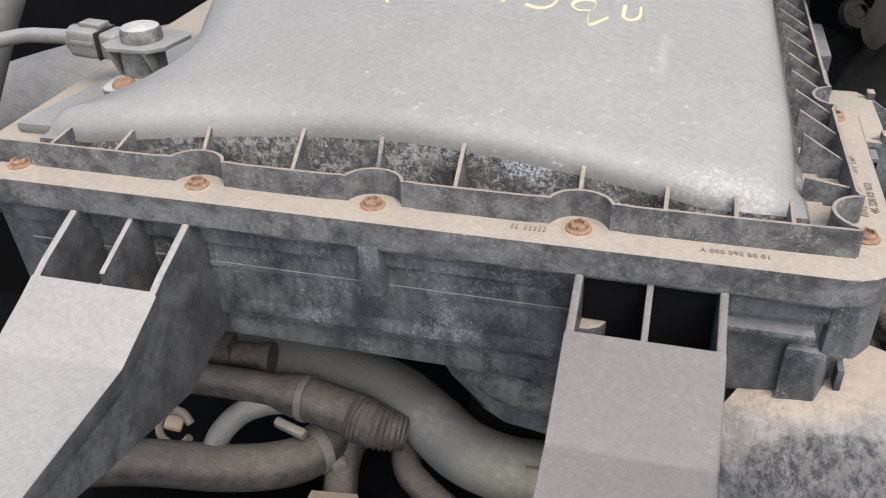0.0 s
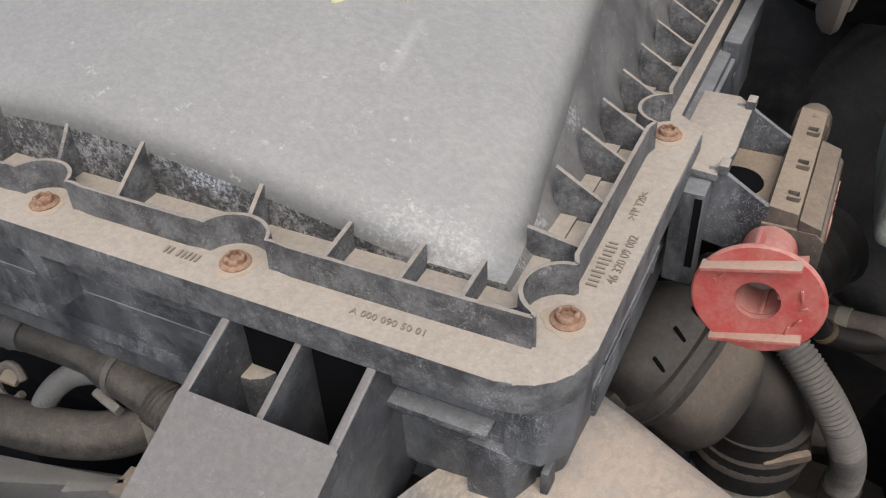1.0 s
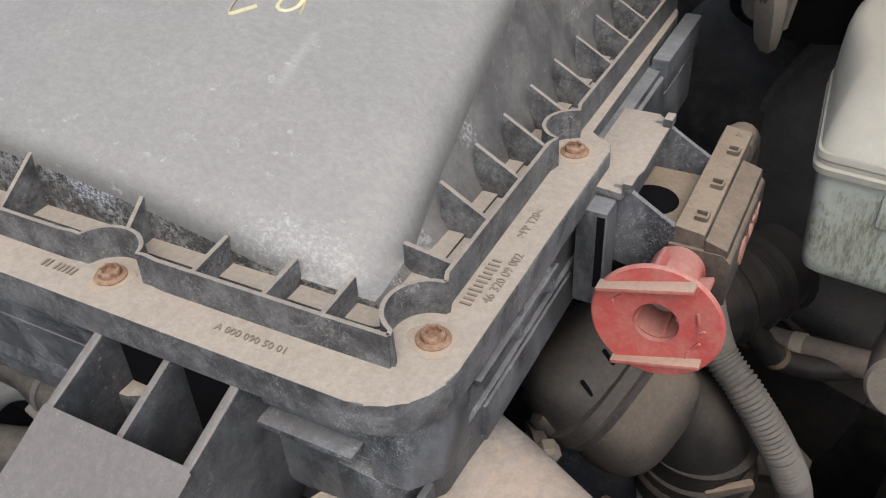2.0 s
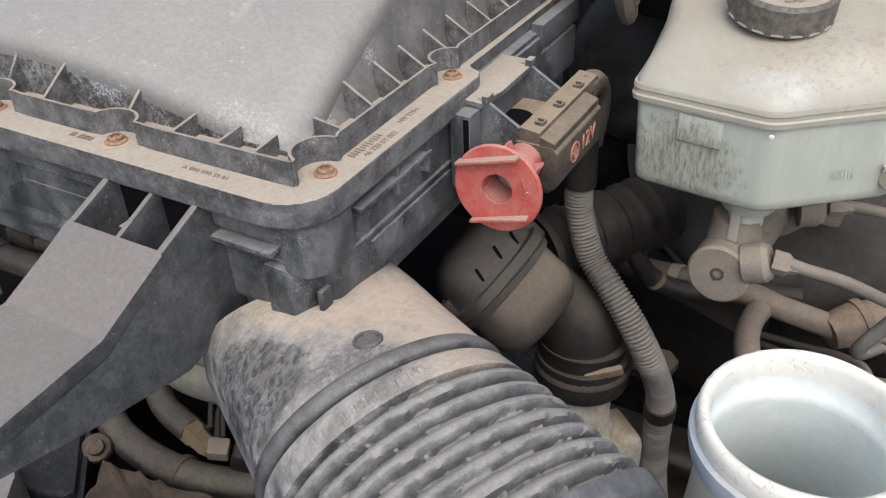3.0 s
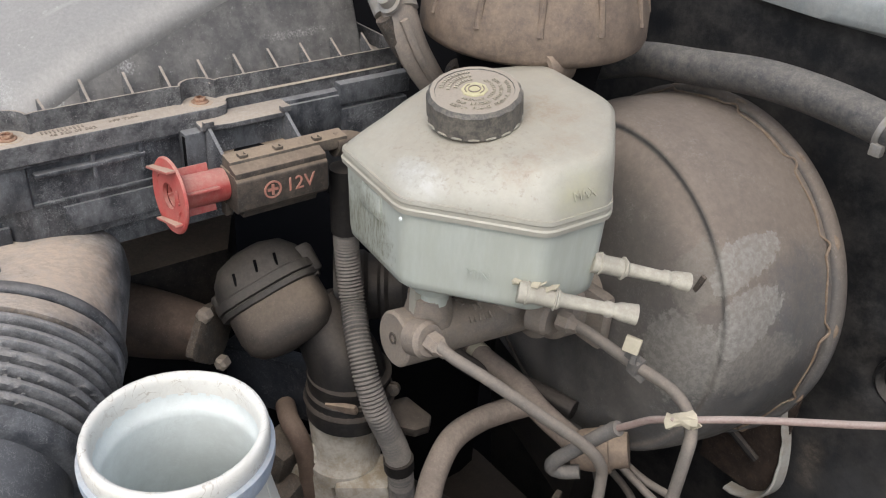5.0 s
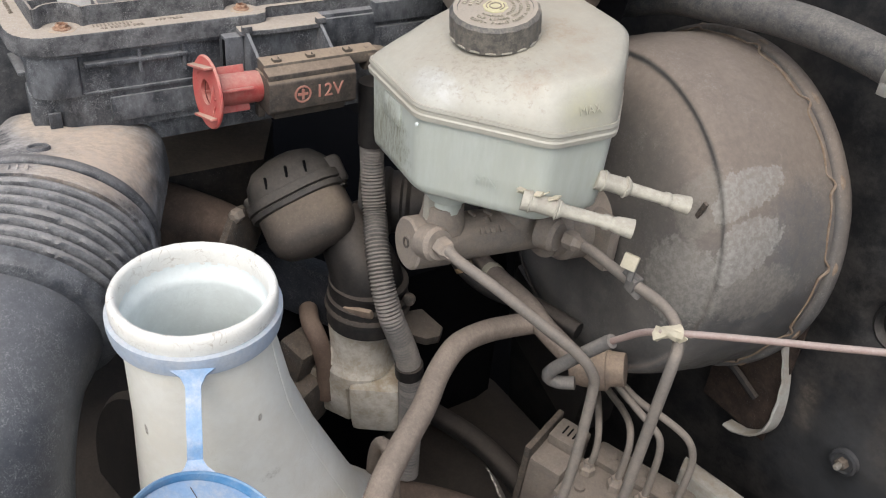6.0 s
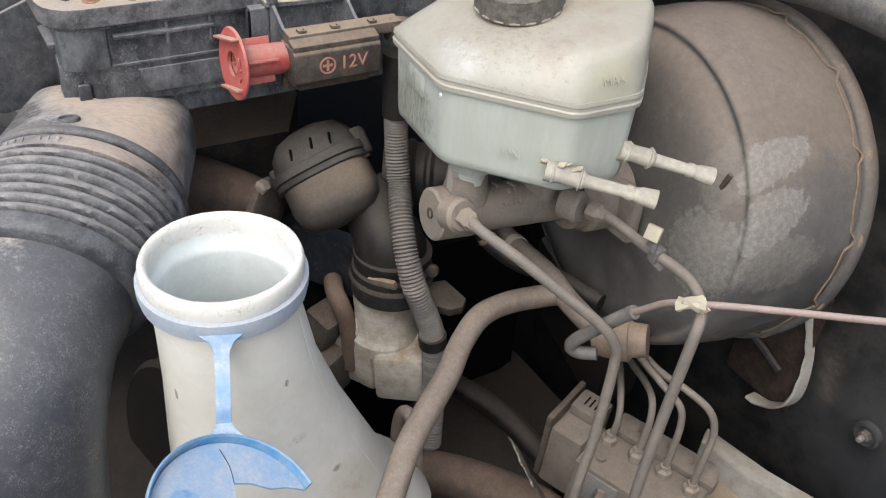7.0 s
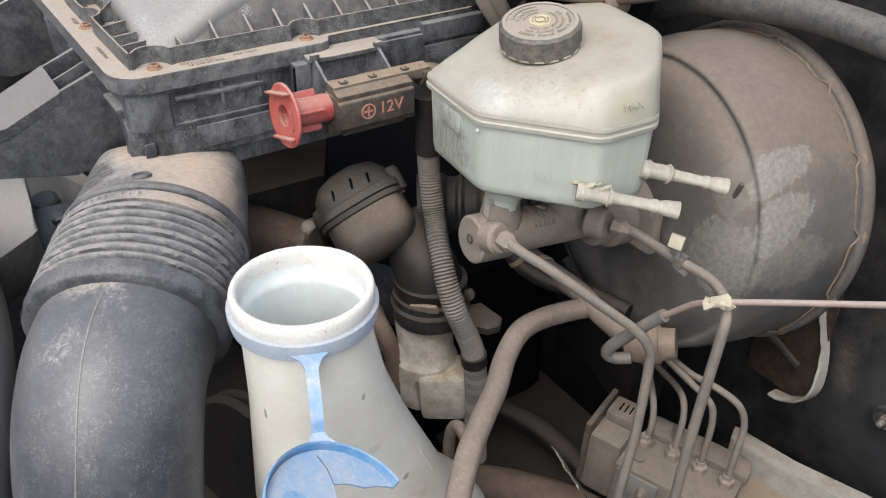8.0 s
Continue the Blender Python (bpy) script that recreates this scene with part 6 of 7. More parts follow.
rings = [neck_ring(z, cx, cy, ax, ay, p) for z, cx, cy, ax, ay, p in (
    (0.55, 0.17, 0.055, 0.085, 0.11, 3.0), (0.78, 0.185, 0.058, 0.075, 0.105, 3.0), (0.835, 0.192, 0.058, 0.066, 0.098, 2.7), (0.858, 0.196, 0.054, 0.058, 0.086, 2.4), (0.88, 0.1995, 0.0475, 0.053, 0.075, 2.2), (0.93, 0.207, 0.033, 0.047, 0.066, 2.1), (0.98, 0.213, 0.0215, 0.0415, 0.0545, 2.0),
    (1.03, 0.218, 0.0125, 0.0390, 0.0445, 2.0), (1.07, 0.221, 0.0075, 0.0390, 0.0400, 2.0), (1.088, NX, NY, 0.0390, 0.0390, 2.0))]
part("bottle", skin(bmesh.new(), rings + [neck_ring(1.1005, NX, NY, 0.0392, 0.0392)], caps=False), M_NECK, neck, smooth=50)
lip = [(1.1000, 0.0393), (1.1002, 0.0416), (1.1012, 0.0423), (1.1060, 0.0426), (1.1092, 0.0424), (1.1112, 0.0416), (1.1118, 0.0404), (1.1114, 0.0388), (1.1100, 0.0378), (1.1075, 0.0374), (1.0990, 0.0373)]
rng = random.Random(41)
lip_rings = []
for z, r in lip:
    ring = neck_ring(z, NX, NY, r, r, 2.0, 72)
    lip_rings.append([(x + 0.00018 * math.sin(9 * k + 40 * r * 100), y, h + 0.00022 * math.sin(0.37 * k) + rng.uniform(-0.00008, 0.00008)) for k, (x, y, h) in enumerate(ring)])
part("rim", skin(bmesh.new(), lip_rings, caps=False), M_NECKRIM, neck, "white rolled rim with brown grime", smooth=60)
part("mould_seam", sweep([r[8] for r in rings[2:10]], 0.0005, 6), M_NECK, neck)
part("mould_seam", sweep([r[36] for r in rings[2:10]], 0.0005, 6), M_NECK, neck)
rings = [neck_ring(z, cx, cy, ax, ay) for z, cx, cy, ax, ay in ((1.1002, NX, NY, 0.0373, 0.0373), (1.0925, NX, NY, 0.0372, 0.0372), (1.0915, NX, NY, 0.0360, 0.0360), (1.086, NX, NY, 0.0358, 0.0358), (1.05, 0.2195, 0.009, 0.0365, 0.039), (0.99, 0.213, 0.02, 0.037, 0.048), (0.95, 0.209, 0.028, 0.039, 0.055), (0.90, 0.203, 0.042, 0.044, 0.068))]
part("neck_inside", skin(bmesh.new(), rings + [neck_ring(0.895, 0.203, 0.042, 0.01, 0.01)], caps=False), M_NECK_IN, neck, "clean bluish-white inside of the neck", smooth=60)
part("blue_collar", lathe((NX, NY, 1.0875), (0, 0, 1), [(0, 0.0392), (0, 0.0408), (0.002, 0.0434), (0.008, 0.0446), (0.0128, 0.0446), (0.0132, 0.0432), (0.0132, 0.0392)], 64, caps=False), M_PALEBLUE, neck, "pale blue plastic collar")
SD = Vector((0.93, -0.36, 0)).normalized()
SS = Vector((-SD.y, SD.x, 0))


def strap_mesh():
    bm = bmesh.new()
    c = Vector((NX, NY, 0))
    line = spline([c + SD * 0.0440 + Vector((0, 0, 1.0945)), c + SD * 0.0485 + Vector((0, 0, 1.088)), c + SD * 0.060 + Vector((0, 0, 1.078)), c + SD * 0.068 + Vector((0, 0, 1.068)), Vector((0.2868, -0.0200, 1.0600)), Vector((0.2925, -0.0215, 1.0570))], 0.003)
    rings = []
    for i, q in enumerate(line):
        f = i / (len(line) - 1)
        w = 0.0036 + 0.007 * max(0.0, 1 - f / 0.16) ** 2 + 0.005 * max(0.0, (f - 0.85) / 0.15) ** 2
        n = Vector((0.5, -0.2, 0.8)).normalized() * 0.0010
        rings.append([q + SS * w + n, q - SS * w + n, q - SS * w - n, q + SS * w - n])
    return skin(bm, rings)


part("strap", strap_mesh(), M_STRAP, neck, "blue plastic strap")
CC = Vector((0.333, -0.0315, 1.0475))
CN = Vector((0.27, 0.336, 0.902)).normalized()
C1 = Vector((0.3253, 0.008, 1.0371)) - CC
C1 = (C1 - CN * C1.dot(CN)).normalized()
C2 = CN.cross(C1)


def on_disc(a, r, h):
    """A place on the tilted cap, from an angle in degrees, a radius and a height."""
    return CC + (C1 * math.cos(radians(a)) + C2 * math.sin(radians(a))) * r + CN * h


# the cap is broken: a wedge of its floor and rim is gone
apex = Vector((0.3164, -0.0259, 1.0518))
apex = apex - CN * (apex - CC).dot(CN)
arc = [2 + 248 * k / 62 for k in range(63)]
bm = skin(bmesh.new(), [[on_disc(a, r, h) for r, h in ((0.0394, -0.0015), (0.0414, -0.0010), (0.0424, 0.0030), (0.0423, 0.0046), (0.0415, 0.0054), (0.0406, 0.0046), (0.0402, 0.0005))] for a in arc])
disc = part("broken_cap", bm, M_BLUE, neck, "blue plastic cap hanging open with a piece broken off", smooth=40)
inner = [apex.lerp(on_disc(2, 0.0395, 0), f) + C2 * 0.0012 * math.sin(9 * f) for f in (0.75, 0.5, 0.25)]
outer = [apex.lerp(on_disc(250, 0.0395, 0), f) + C1 * 0.0010 * math.sin(11 * f) for f in (0.3, 0.65)]
face = [on_disc(a, 0.0397, 0) for a in arc] + outer[::-1] + [apex] + inner[::-1]
bm = skin(bmesh.new(), [[q - CN * 0.0010 for q in face], [q + CN * 0.0004 for q in face]])
bmesh.ops.triangulate(bm, faces=[f for f in bm.faces if len(f.verts) > 4])
part("cap_floor", bm, M_CAPFILM, disc, "blue floor under a grey-lilac film", smooth=0)
part("crack", sweep([apex + CN * 0.0005, apex.lerp(on_disc(72, 0.038, 0), 0.45) + CN * 0.0005, on_disc(76, 0.036, 0.0006)], 0.00022, 4), M_CAST_DK, disc)

# ---- throttle housing and pipes behind the neck ----
eng = thing("throttle_housing", (0.03, 0.19, 0.93), "dark dusty throttle housing with a flange joint", "throttle housing")
TC = Vector((0.010, 0.1595, 1.0085))
TU = Vector((-0.74, -0.12, 0.66)).normalized()
TS = Vector((0.29, 0.80, 0.52))
TS = (TS - TU * TS.dot(TU)).normalized()
TV = TU.cross(TS)
TV = TV if TV.x > 0 else -TV
TR = Matrix((TS, TV, TS.cross(TV))).transposed().to_4x4()


def oblong(levels, power, n=48):
    """A shell with a long rounded-square section, from heights and half widths along the housing's own axis."""
    rings = []
    for h, r in levels:
        ring = []
        for k in range(n):
            c1, s1 = math.cos(2 * math.pi * k / n), math.sin(2 * math.pi * k / n)
            u = math.copysign(abs(c1) ** (2 / power), c1)
            v = math.copysign(abs(s1) ** (2 / power), s1)
            ring.append(TC + TU * h + TS * (r * 1.06 * u) + TV * (r * 0.86 * v))
        rings.append(ring)
    return skin(bmesh.new(), rings)


part("lower_body", oblong([(-0.002, 0.0340), (-0.006, 0.0352), (-0.026, 0.0356), (-0.036, 0.0335), (-0.043, 0.027), (-0.047, 0.014)], 2.8), M_CAST_BR, eng, "tan-dusted lower half", smooth=60)
part("joint", oblong([(-0.006, 0.0350), (-0.005, 0.0382), (-0.001, 0.0390), (0.000, 0.0368), (0.001, 0.0394), (0.008, 0.0390), (0.009, 0.0350)], 3.0), M_THROT, eng, smooth=25)
part("upper_half", oblong([(0.004, 0.0362), (0.014, 0.0358), (0.024, 0.0330), (0.033, 0.026), (0.038, 0.014)], 2.6), M_THROT, eng, "black cover with short slots", smooth=50)
# Slightly raised black bars stand for the shade in the cover's slots.
for u, h in ((-0.012, 0.0175), (0.007, 0.0185), (0.022, 0.016)):
    at = TC + TS * u + TV * (0.0303 - 6.0 * u * u) + TU * h
    part("slot", box(at, (0.0022, 0.0016, 0.010), TR @ Matrix.Rotation(radians(-14), 4, "Y"), bevel=0.0005, seg=1), M_SHADE, eng)
for q in ((0.0255, 0.1885, 1.0255), (0.0045, 0.1305, 0.9905)):
    part("bolt_lug", lathe(Vector(q), TU, [(-0.001, 0.001), (-0.001, 0.0030), (-0.003, 0.0034), (-0.003, 0.0042), (0.0, 0.0045), (0.0, 0.0075), (0.0015, 0.0088), (0.020, 0.0092), (0.023, 0.0075), (0.024, 0.002)], 20), M_THROT, eng, "moulded bolt lug")
    part("lug_web", box(Vector(q).lerp(TC, 0.22) + TU * 0.010, (0.016, 0.014, 0.010), TR, bevel=0.002), M_THROT, eng)
part("brown_pipe", sweep([(-0.085, 0.060, 0.966), (-0.07, 0.070, 0.970), (-0.045, 0.087, 0.973), (-0.006, 0.113, 0.978)], lambda s, f: 0.030 - 0.010 * f * f, 24), M_SLOTBR, eng, "brown dusty pipe")
part("pipe_flange", lathe((-0.008, 0.112, 0.978), (0.75, 0.55, 0.08), [(0, 0.022), (0.001, 0.024), (0.007, 0.024), (0.008, 0.022)], 32, lobes=lambda a, h: 1 + 0.34 * max(0, math.cos(2 * a)) ** 4), M_CAST_DK, eng)
part("side_pipe", sweep([(0.015, 0.214, 0.997), (0.030, 0.238, 0.998), (0.052, 0.268, 1.0), (0.075, 0.31, 1.0)], lambda s, f: 0.027 + (0.003 if int(s * 160) % 3 == 0 else 0), 24, step=0.003), M_DARK, eng, "black ribbed rubber coupling", smooth=30)
part("down_pipe", sweep([(0.024, 0.186, 0.998), (0.041, 0.193, 0.975), (0.055, 0.198, 0.955), (0.060, 0.200, 0.925)], lambda s, f: 0.021 + 0.011 * min(1.0, f / 0.75), 32), M_DARK, eng, "black down pipe")
part("collar", lathe((0.060, 0.200, 0.951), (0, 0, -1), [(0, 0.026), (0.002, 0.034), (0.005, 0.034), (0.007, 0.029), (0.015, 0.030), (0.017, 0.035), (0.026, 0.0365), (0.030, 0.033), (0.034, 0.035), (0.043, 0.035), (0.046, 0.030)], 40), M_DARK, eng, smooth=30)
part("rust_tab", box((0.084, 0.178, 0.9365), (0.028, 0.005, 0.008), pose(0, 0, 0, 10, -14, 28), bevel=0.002), M_CAST_TAN, eng, "rusty clamp tab")
part("rust_band", lathe((0.060, 0.200, 0.930), (0, 0, -1), [(0, 0.0352), (0.002, 0.0362), (0.006, 0.0372)], 32), M_CAST_BR, eng)
part("lug", prism([(0.078, 0.205), (0.112, 0.214), (0.122, 0.222), (0.124, 0.234), (0.115, 0.243), (0.085, 0.240)], 0.912, 0.920, bevel=0.002), M_DUSK, eng, "dusty rounded lug")
part("end_bolt", lathe((0.086, 0.226, 0.936), (0.6, -0.7, 0.2), [(0, 0.0055), (0.005, 0.0055), (0.006, 0.003)], 12), M_CAST_DK, eng)
for q in ((-0.002, 0.112, 1.000), (0.004, 0.120, 0.955)):
    part("bolt", lathe(q, (0.5, -0.8, 0.1), [(0, 0.006), (0.007, 0.006), (0.009, 0.003)], 6), M_CAST, eng, smooth=20)

solid("relay_box", box((-0.012, 0.172, 0.902), (0.098, 0.02, 0.056), pose(0, 0, 0, 0, -6, 25), bevel=0.003), M_BLUEBLK, "small blue-black plastic box below the throttle", "relay box")
solid("lower_hose", sweep([(0.08, 0.09, 0.72), (0.115, 0.155, 0.745), (0.1456, 0.198, 0.752), (0.18, 0.235, 0.75), (0.225, 0.272, 0.742), (0.28, 0.30, 0.72)], 0.021, 24), M_SLOTBR, "thick brown rubber hose low in the engine bay", "hose")
fray = thing("frayed_strip", (0.216, 0.25, 0.79), "speckled torn strip of foil beside the hydraulic unit", "torn strip")
rng = random.Random(17)
bm = bmesh.new()
rings = []
for k in range(9):
    f = k / 8
    c = Vector((0.190, 0.252, 0.812)).lerp(Vector((0.243, 0.247, 0.800)), f) + Vector((0, 0, rng.uniform(-0.002, 0.002)))
    w = 0.006 + 0.014 * f + rng.uniform(-0.0015, 0.0015)
    rings.append([c + Vector((0, -0.5 * w, 0.8 * w)), c + Vector((0, 0.5 * w, -0.8 * w)), c + Vector((0.001, 0.5 * w + 0.0015, -0.8 * w)), c + Vector((0.001, -0.5 * w + 0.0015, 0.8 * w))])
part("strip", skin(bm, rings), M_FOIL, fray, smooth=0)
solid("thin_hose", sweep([(0.166, 0.160, 0.74), (0.166, 0.152, 0.80), (0.168, 0.150, 0.850), (0.172, 0.150, 0.876), (0.181, 0.151, 0.886), (0.190, 0.153, 0.872), (0.194, 0.156, 0.83), (0.198, 0.16, 0.75)], 0.0052, 12), M_TANHOSE, "thin dusty hose bent over below the housing", "hose")
therm = thing("thermostat_housing", (0.075, 0.19, 0.84), "stained pale alloy housing below the throttle", "housing")
part("neck", lathe((0.056, 0.196, 0.908), (0.05, 0.0, -1), [(0, 0.029), (0.03, 0.027), (0.046, 0.028), (0.05, 0.031), (0.062, 0.030)], 24), M_SHIELD, therm)
part("block", box((0.046, 0.182, 0.829), (0.050, 0.04, 0.050), pose(0, 0, 0, 4, -6, 24), bevel=0.005), M_SHIELD, therm)
part("block_side", box((0.083, 0.202, 0.831), (0.046, 0.04, 0.054), pose(0, 0, 0, 4, -4, 52), bevel=0.007), M_SHIELD, therm)
part("gasket_flap", box((0.052, 0.166, 0.872), (0.020, 0.003, 0.016), pose(0, 0, 0, -15, 14, 30), bevel=0.002), M_SHIELD, therm, "torn pale gasket flap")
part("pipe", sweep([(0.015, 0.165, 0.895), (0.035, 0.158, 0.897), (0.048, 0.160, 0.884), (0.051, 0.165, 0.855), (0.051, 0.166, 0.82)], 0.0085, 14), M_BROWN, therm, "brown bent coolant pipe")
part("sensor", box((0.03, 0.15, 0.86), (0.03, 0.03, 0.035), pose(0, 0, 0, 0, 15, 20), bevel=0.004), M_CAST_DK, therm)
part("lower_case", box((0.035, 0.14, 0.815), (0.05, 0.05, 0.05), pose(0, 0, 0, 5, 0, 25), bevel=0.01), M_CAST_DK, therm)

cover = thing("engine_cover", (-0.08, 0.2, 0.7), "engine block in near-black shade colour with dusty covers", "engine")
# The block's colour is near-black, so its top reads as shaded.
part("block", box((-0.28, 0.26, 0.66), (0.50, 0.36, 0.40), bevel=0.03), M_SHADE, cover)
part("side_cover", prism([(-0.080, 0.078), (-0.078, 0.166), (-0.150, 0.205), (-0.185, 0.205), (-0.185, 0.078)], 0.945, 1.002, bevel=0.005), M_COVER, cover, "tan-dusted cover with a black side")
part("cover_step", prism([(-0.070, 0.080), (-0.066, 0.160), (-0.10, 0.180), (-0.18, 0.180), (-0.18, 0.080)], 0.930, 0.9475, bevel=0.003), M_DARK, cover)
part("lower_block", box((0.06, 0.36, 0.56), (0.28, 0.20, 0.16), bevel=0.03), M_DARK, cover)
part("rear_case", box((0.075, 0.43, 0.80), (0.16, 0.05, 0.11), pose(0, 0, 0, 8, 12, -8), bevel=0.012), M_DARK, cover)
part("cross_bar", sweep([(-0.02, 0.30, 0.70), (0.10, 0.33, 0.71), (0.22, 0.34, 0.69)], 0.012, 12), M_DARK, cover)
part("pulley", lathe((0.05, 0.02, 0.80), (0.3, -1, 0.2), [(0, 0.07), (0.006, 0.075), (0.010, 0.070), (0.016, 0.070), (0.02, 0.075), (0.026, 0.070), (0.03, 0.03)], 40), M_DARK, cover, smooth=25)
part("front_lower", box((0.0, 0.0, 0.66), (0.40, 0.22, 0.22), bevel=0.03), M_DARK, cover)

# ---- hoses and castings in front of and below the air box ----
h1 = thing("coolant_hose", (-0.3, 0.02, 0.93), "thick dusty brown coolant hose under the air box", "hose")
part("hose", sweep([(-0.52, -0.045, 0.955), (-0.45, -0.025, 0.951), (-0.384, -0.003, 0.948), (-0.33, 0.008, 0.945), (-0.295, 0.021, 0.944), (-0.2775, 0.042, 0.942), (-0.270, 0.075, 0.945)], 0.0152, 20), M_HOSE, h1)
part("clamp", sweep([(-0.2815, 0.0365, 0.9425), (-0.2775, 0.0425, 0.942)], 0.0168, 22, smooth=False), M_METAL, h1)
part("clamp_screw", box((-0.263, 0.036, 0.936), (0.010, 0.007, 0.007), pose(0, 0, 0, 0, 0, 30), bevel=0.001), M_METAL, h1)
h2 = thing("alloy_coolant_pipe", (-0.2, 0.05, 0.96), "large stained alloy pipe curving under the air box", "pipe")
part("pipe", sweep([(-0.36, 0.085, 0.972), (-0.31, 0.082, 0.976), (-0.275, 0.077, 0.979), (-0.234, 0.066, 0.980), (-0.204, 0.047, 0.980), (-0.176, 0.027, 0.979), (-0.147, 0.0185, 0.979), (-0.11, 0.021, 0.979), (-0.05, 0.024, 0.979)], 0.0195, 24), M_ALU, h2)
part("label_frame", sweep([(-0.135, 0.0075, 0.9955), (-0.118, 0.0080, 0.9962), (-0.105, 0.0085, 0.9962)], 0.0009, 6), M_BRASS, h2, "faint brass-coloured line")
h3 = thing("clamped_hose", (-0.27, 0.03, 0.98), "grey rubber hose with a ribbed sleeve and clamps", "hose")
part("hose", sweep([(-0.40, 0.035, 0.992), (-0.358, 0.037, 0.991), (-0.317, 0.039, 0.990), (-0.285, 0.037, 0.990)], 0.0105, 16), M_HOSE, h3)
part("wide_part", sweep([(-0.300, 0.038, 0.990), (-0.279, 0.0365, 0.990), (-0.255, 0.033, 0.988), (-0.243, 0.031, 0.987)], lambda s, f: 0.0110 + 0.003 * min(1.0, s / 0.012), 18), M_HOSE, h3)
part("clamp", sweep([(-0.2815, 0.0368, 0.990), (-0.2770, 0.0364, 0.990)], 0.0152, 20, smooth=False), M_CORR, h3)
part("ribbed_sleeve", sweep([(-0.247, 0.031, 0.9875), (-0.230, 0.028, 0.985), (-0.212, 0.030, 0.981)], lambda s, f: (0.0145 - 0.004 * f * f) + 0.0008 * math.sin(s * 2 * math.pi / 0.0030), 22, step=0.0007), M_HOSE, h3, "fine-ribbed sleeve", smooth=60)
part("elbow", sweep([(-0.292, 0.036, 0.985), (-0.308, 0.035, 0.981), (-0.324, 0.030, 0.974), (-0.336, 0.022, 0.962), (-0.342, 0.014, 0.948)], 0.0078, 14), M_ALU, h3)
part("clamp_tab", box((-0.289, 0.027, 0.971), (0.022, 0.006, 0.008), pose(0, 0, 0, 20, 10, -10), bevel=0.002), M_METAL, h3)
part("end_fitting", lathe((-0.372, 0.036, 0.992), (1, 0.03, 0), [(-0.012, 0.0125), (0, 0.0125), (0.003, 0.0112), (0.006, 0.0125), (0.010, 0.0112), (0.016, 0.0110)], 18), M_CORR, h3)
part("end_block", box((-0.352, 0.058, 1.0), (0.026, 0.018, 0.018), pose(0, 0, 0, 0, 0, 5), bevel=0.003), M_CAST_DK, h3)
part("end_stub", lathe((-0.34, 0.060, 0.996), (1, 0.05, 0), [(0, 0.0085), (0.022, 0.0085), (0.022, 0.0105), (0.027, 0.0105)], 16), M_CAST_DK, h3)
tc = thing("torn_connector", (-0.369, 0.018, 0.955), "small connector with a torn orange seal", "connector")
part("ring", sweep([(-0.369 + 0.012 * math.cos(a), 0.020 + 0.006 * math.sin(a), 0.960 + 0.010 * math.sin(a)) for a in (0.4, 1.2, 2.0, 2.8, 3.6, 4.4, 5.2, 5.9)], 0.0028, 8), M_CAST, tc)
part("seal", box((-0.371, 0.023, 0.961), (0.012, 0.010, 0.006), pose(0, 0, 0, 20, 15, 10), bevel=0.002), M_RUST, tc, "orange seal")
slabt = thing("alternator_casting", (-0.34, -0.05, 0.88), "grey speckled metal casting below the coolant hose", "casting")
part("casting", prism([(-0.46, -0.045), (-0.358, -0.012), (-0.270, 0.012), (-0.264, 0.002), (-0.300, -0.016), (-0.380, -0.036), (-0.46, -0.072)], 0.84, 0.93, bevel=0.005), M_ALU, slabt)

ribbed = thing("ribbed_connector", (-0.352, -0.052, 0.86), "dark ribbed rubber connector boot beside the control box", "connector boot")
part("boot", lathe((-0.352, -0.052, 0.870), (0.25, -0.15, 1), [(0, 0.013), (0.018, 0.014), (0.020, 0.0165), (0.023, 0.0165), (0.025, 0.0140), (0.027, 0.0170), (0.030, 0.0170), (0.032, 0.0140), (0.034, 0.0170), (0.037, 0.0170), (0.039, 0.0140), (0.041, 0.0165), (0.044, 0.0160), (0.046, 0.012)], 26), M_BLUEBLK, ribbed, smooth=25)
part("collar", lathe((-0.352, -0.052, 0.868), (0.25, -0.15, 1), [(0, 0.0160), (0.004, 0.0168), (0.010, 0.0168), (0.013, 0.0150)], 26), M_CAST_DK, ribbed)
part("stem", lathe((-0.352, -0.052, 0.875), (-0.25, 0.15, -1), [(0, 0.012), (0.08, 0.012)], 18), M_DARK, ribbed)
pump = thing("pump_casting", (-0.03, -0.08, 0.82), "brown dusty cast pump housing with rust", "pump")
PUMP = [Vector((x, y, 0)) for x, y in ((-0.183, -0.044), (-0.160, -0.036), (-0.126, -0.037), (-0.078, -0.024), (-0.037, -0.036), (-0.024, -0.075), (-0.050, -0.125), (-0.120, -0.125), (-0.153, -0.098), (-0.171, -0.076))]


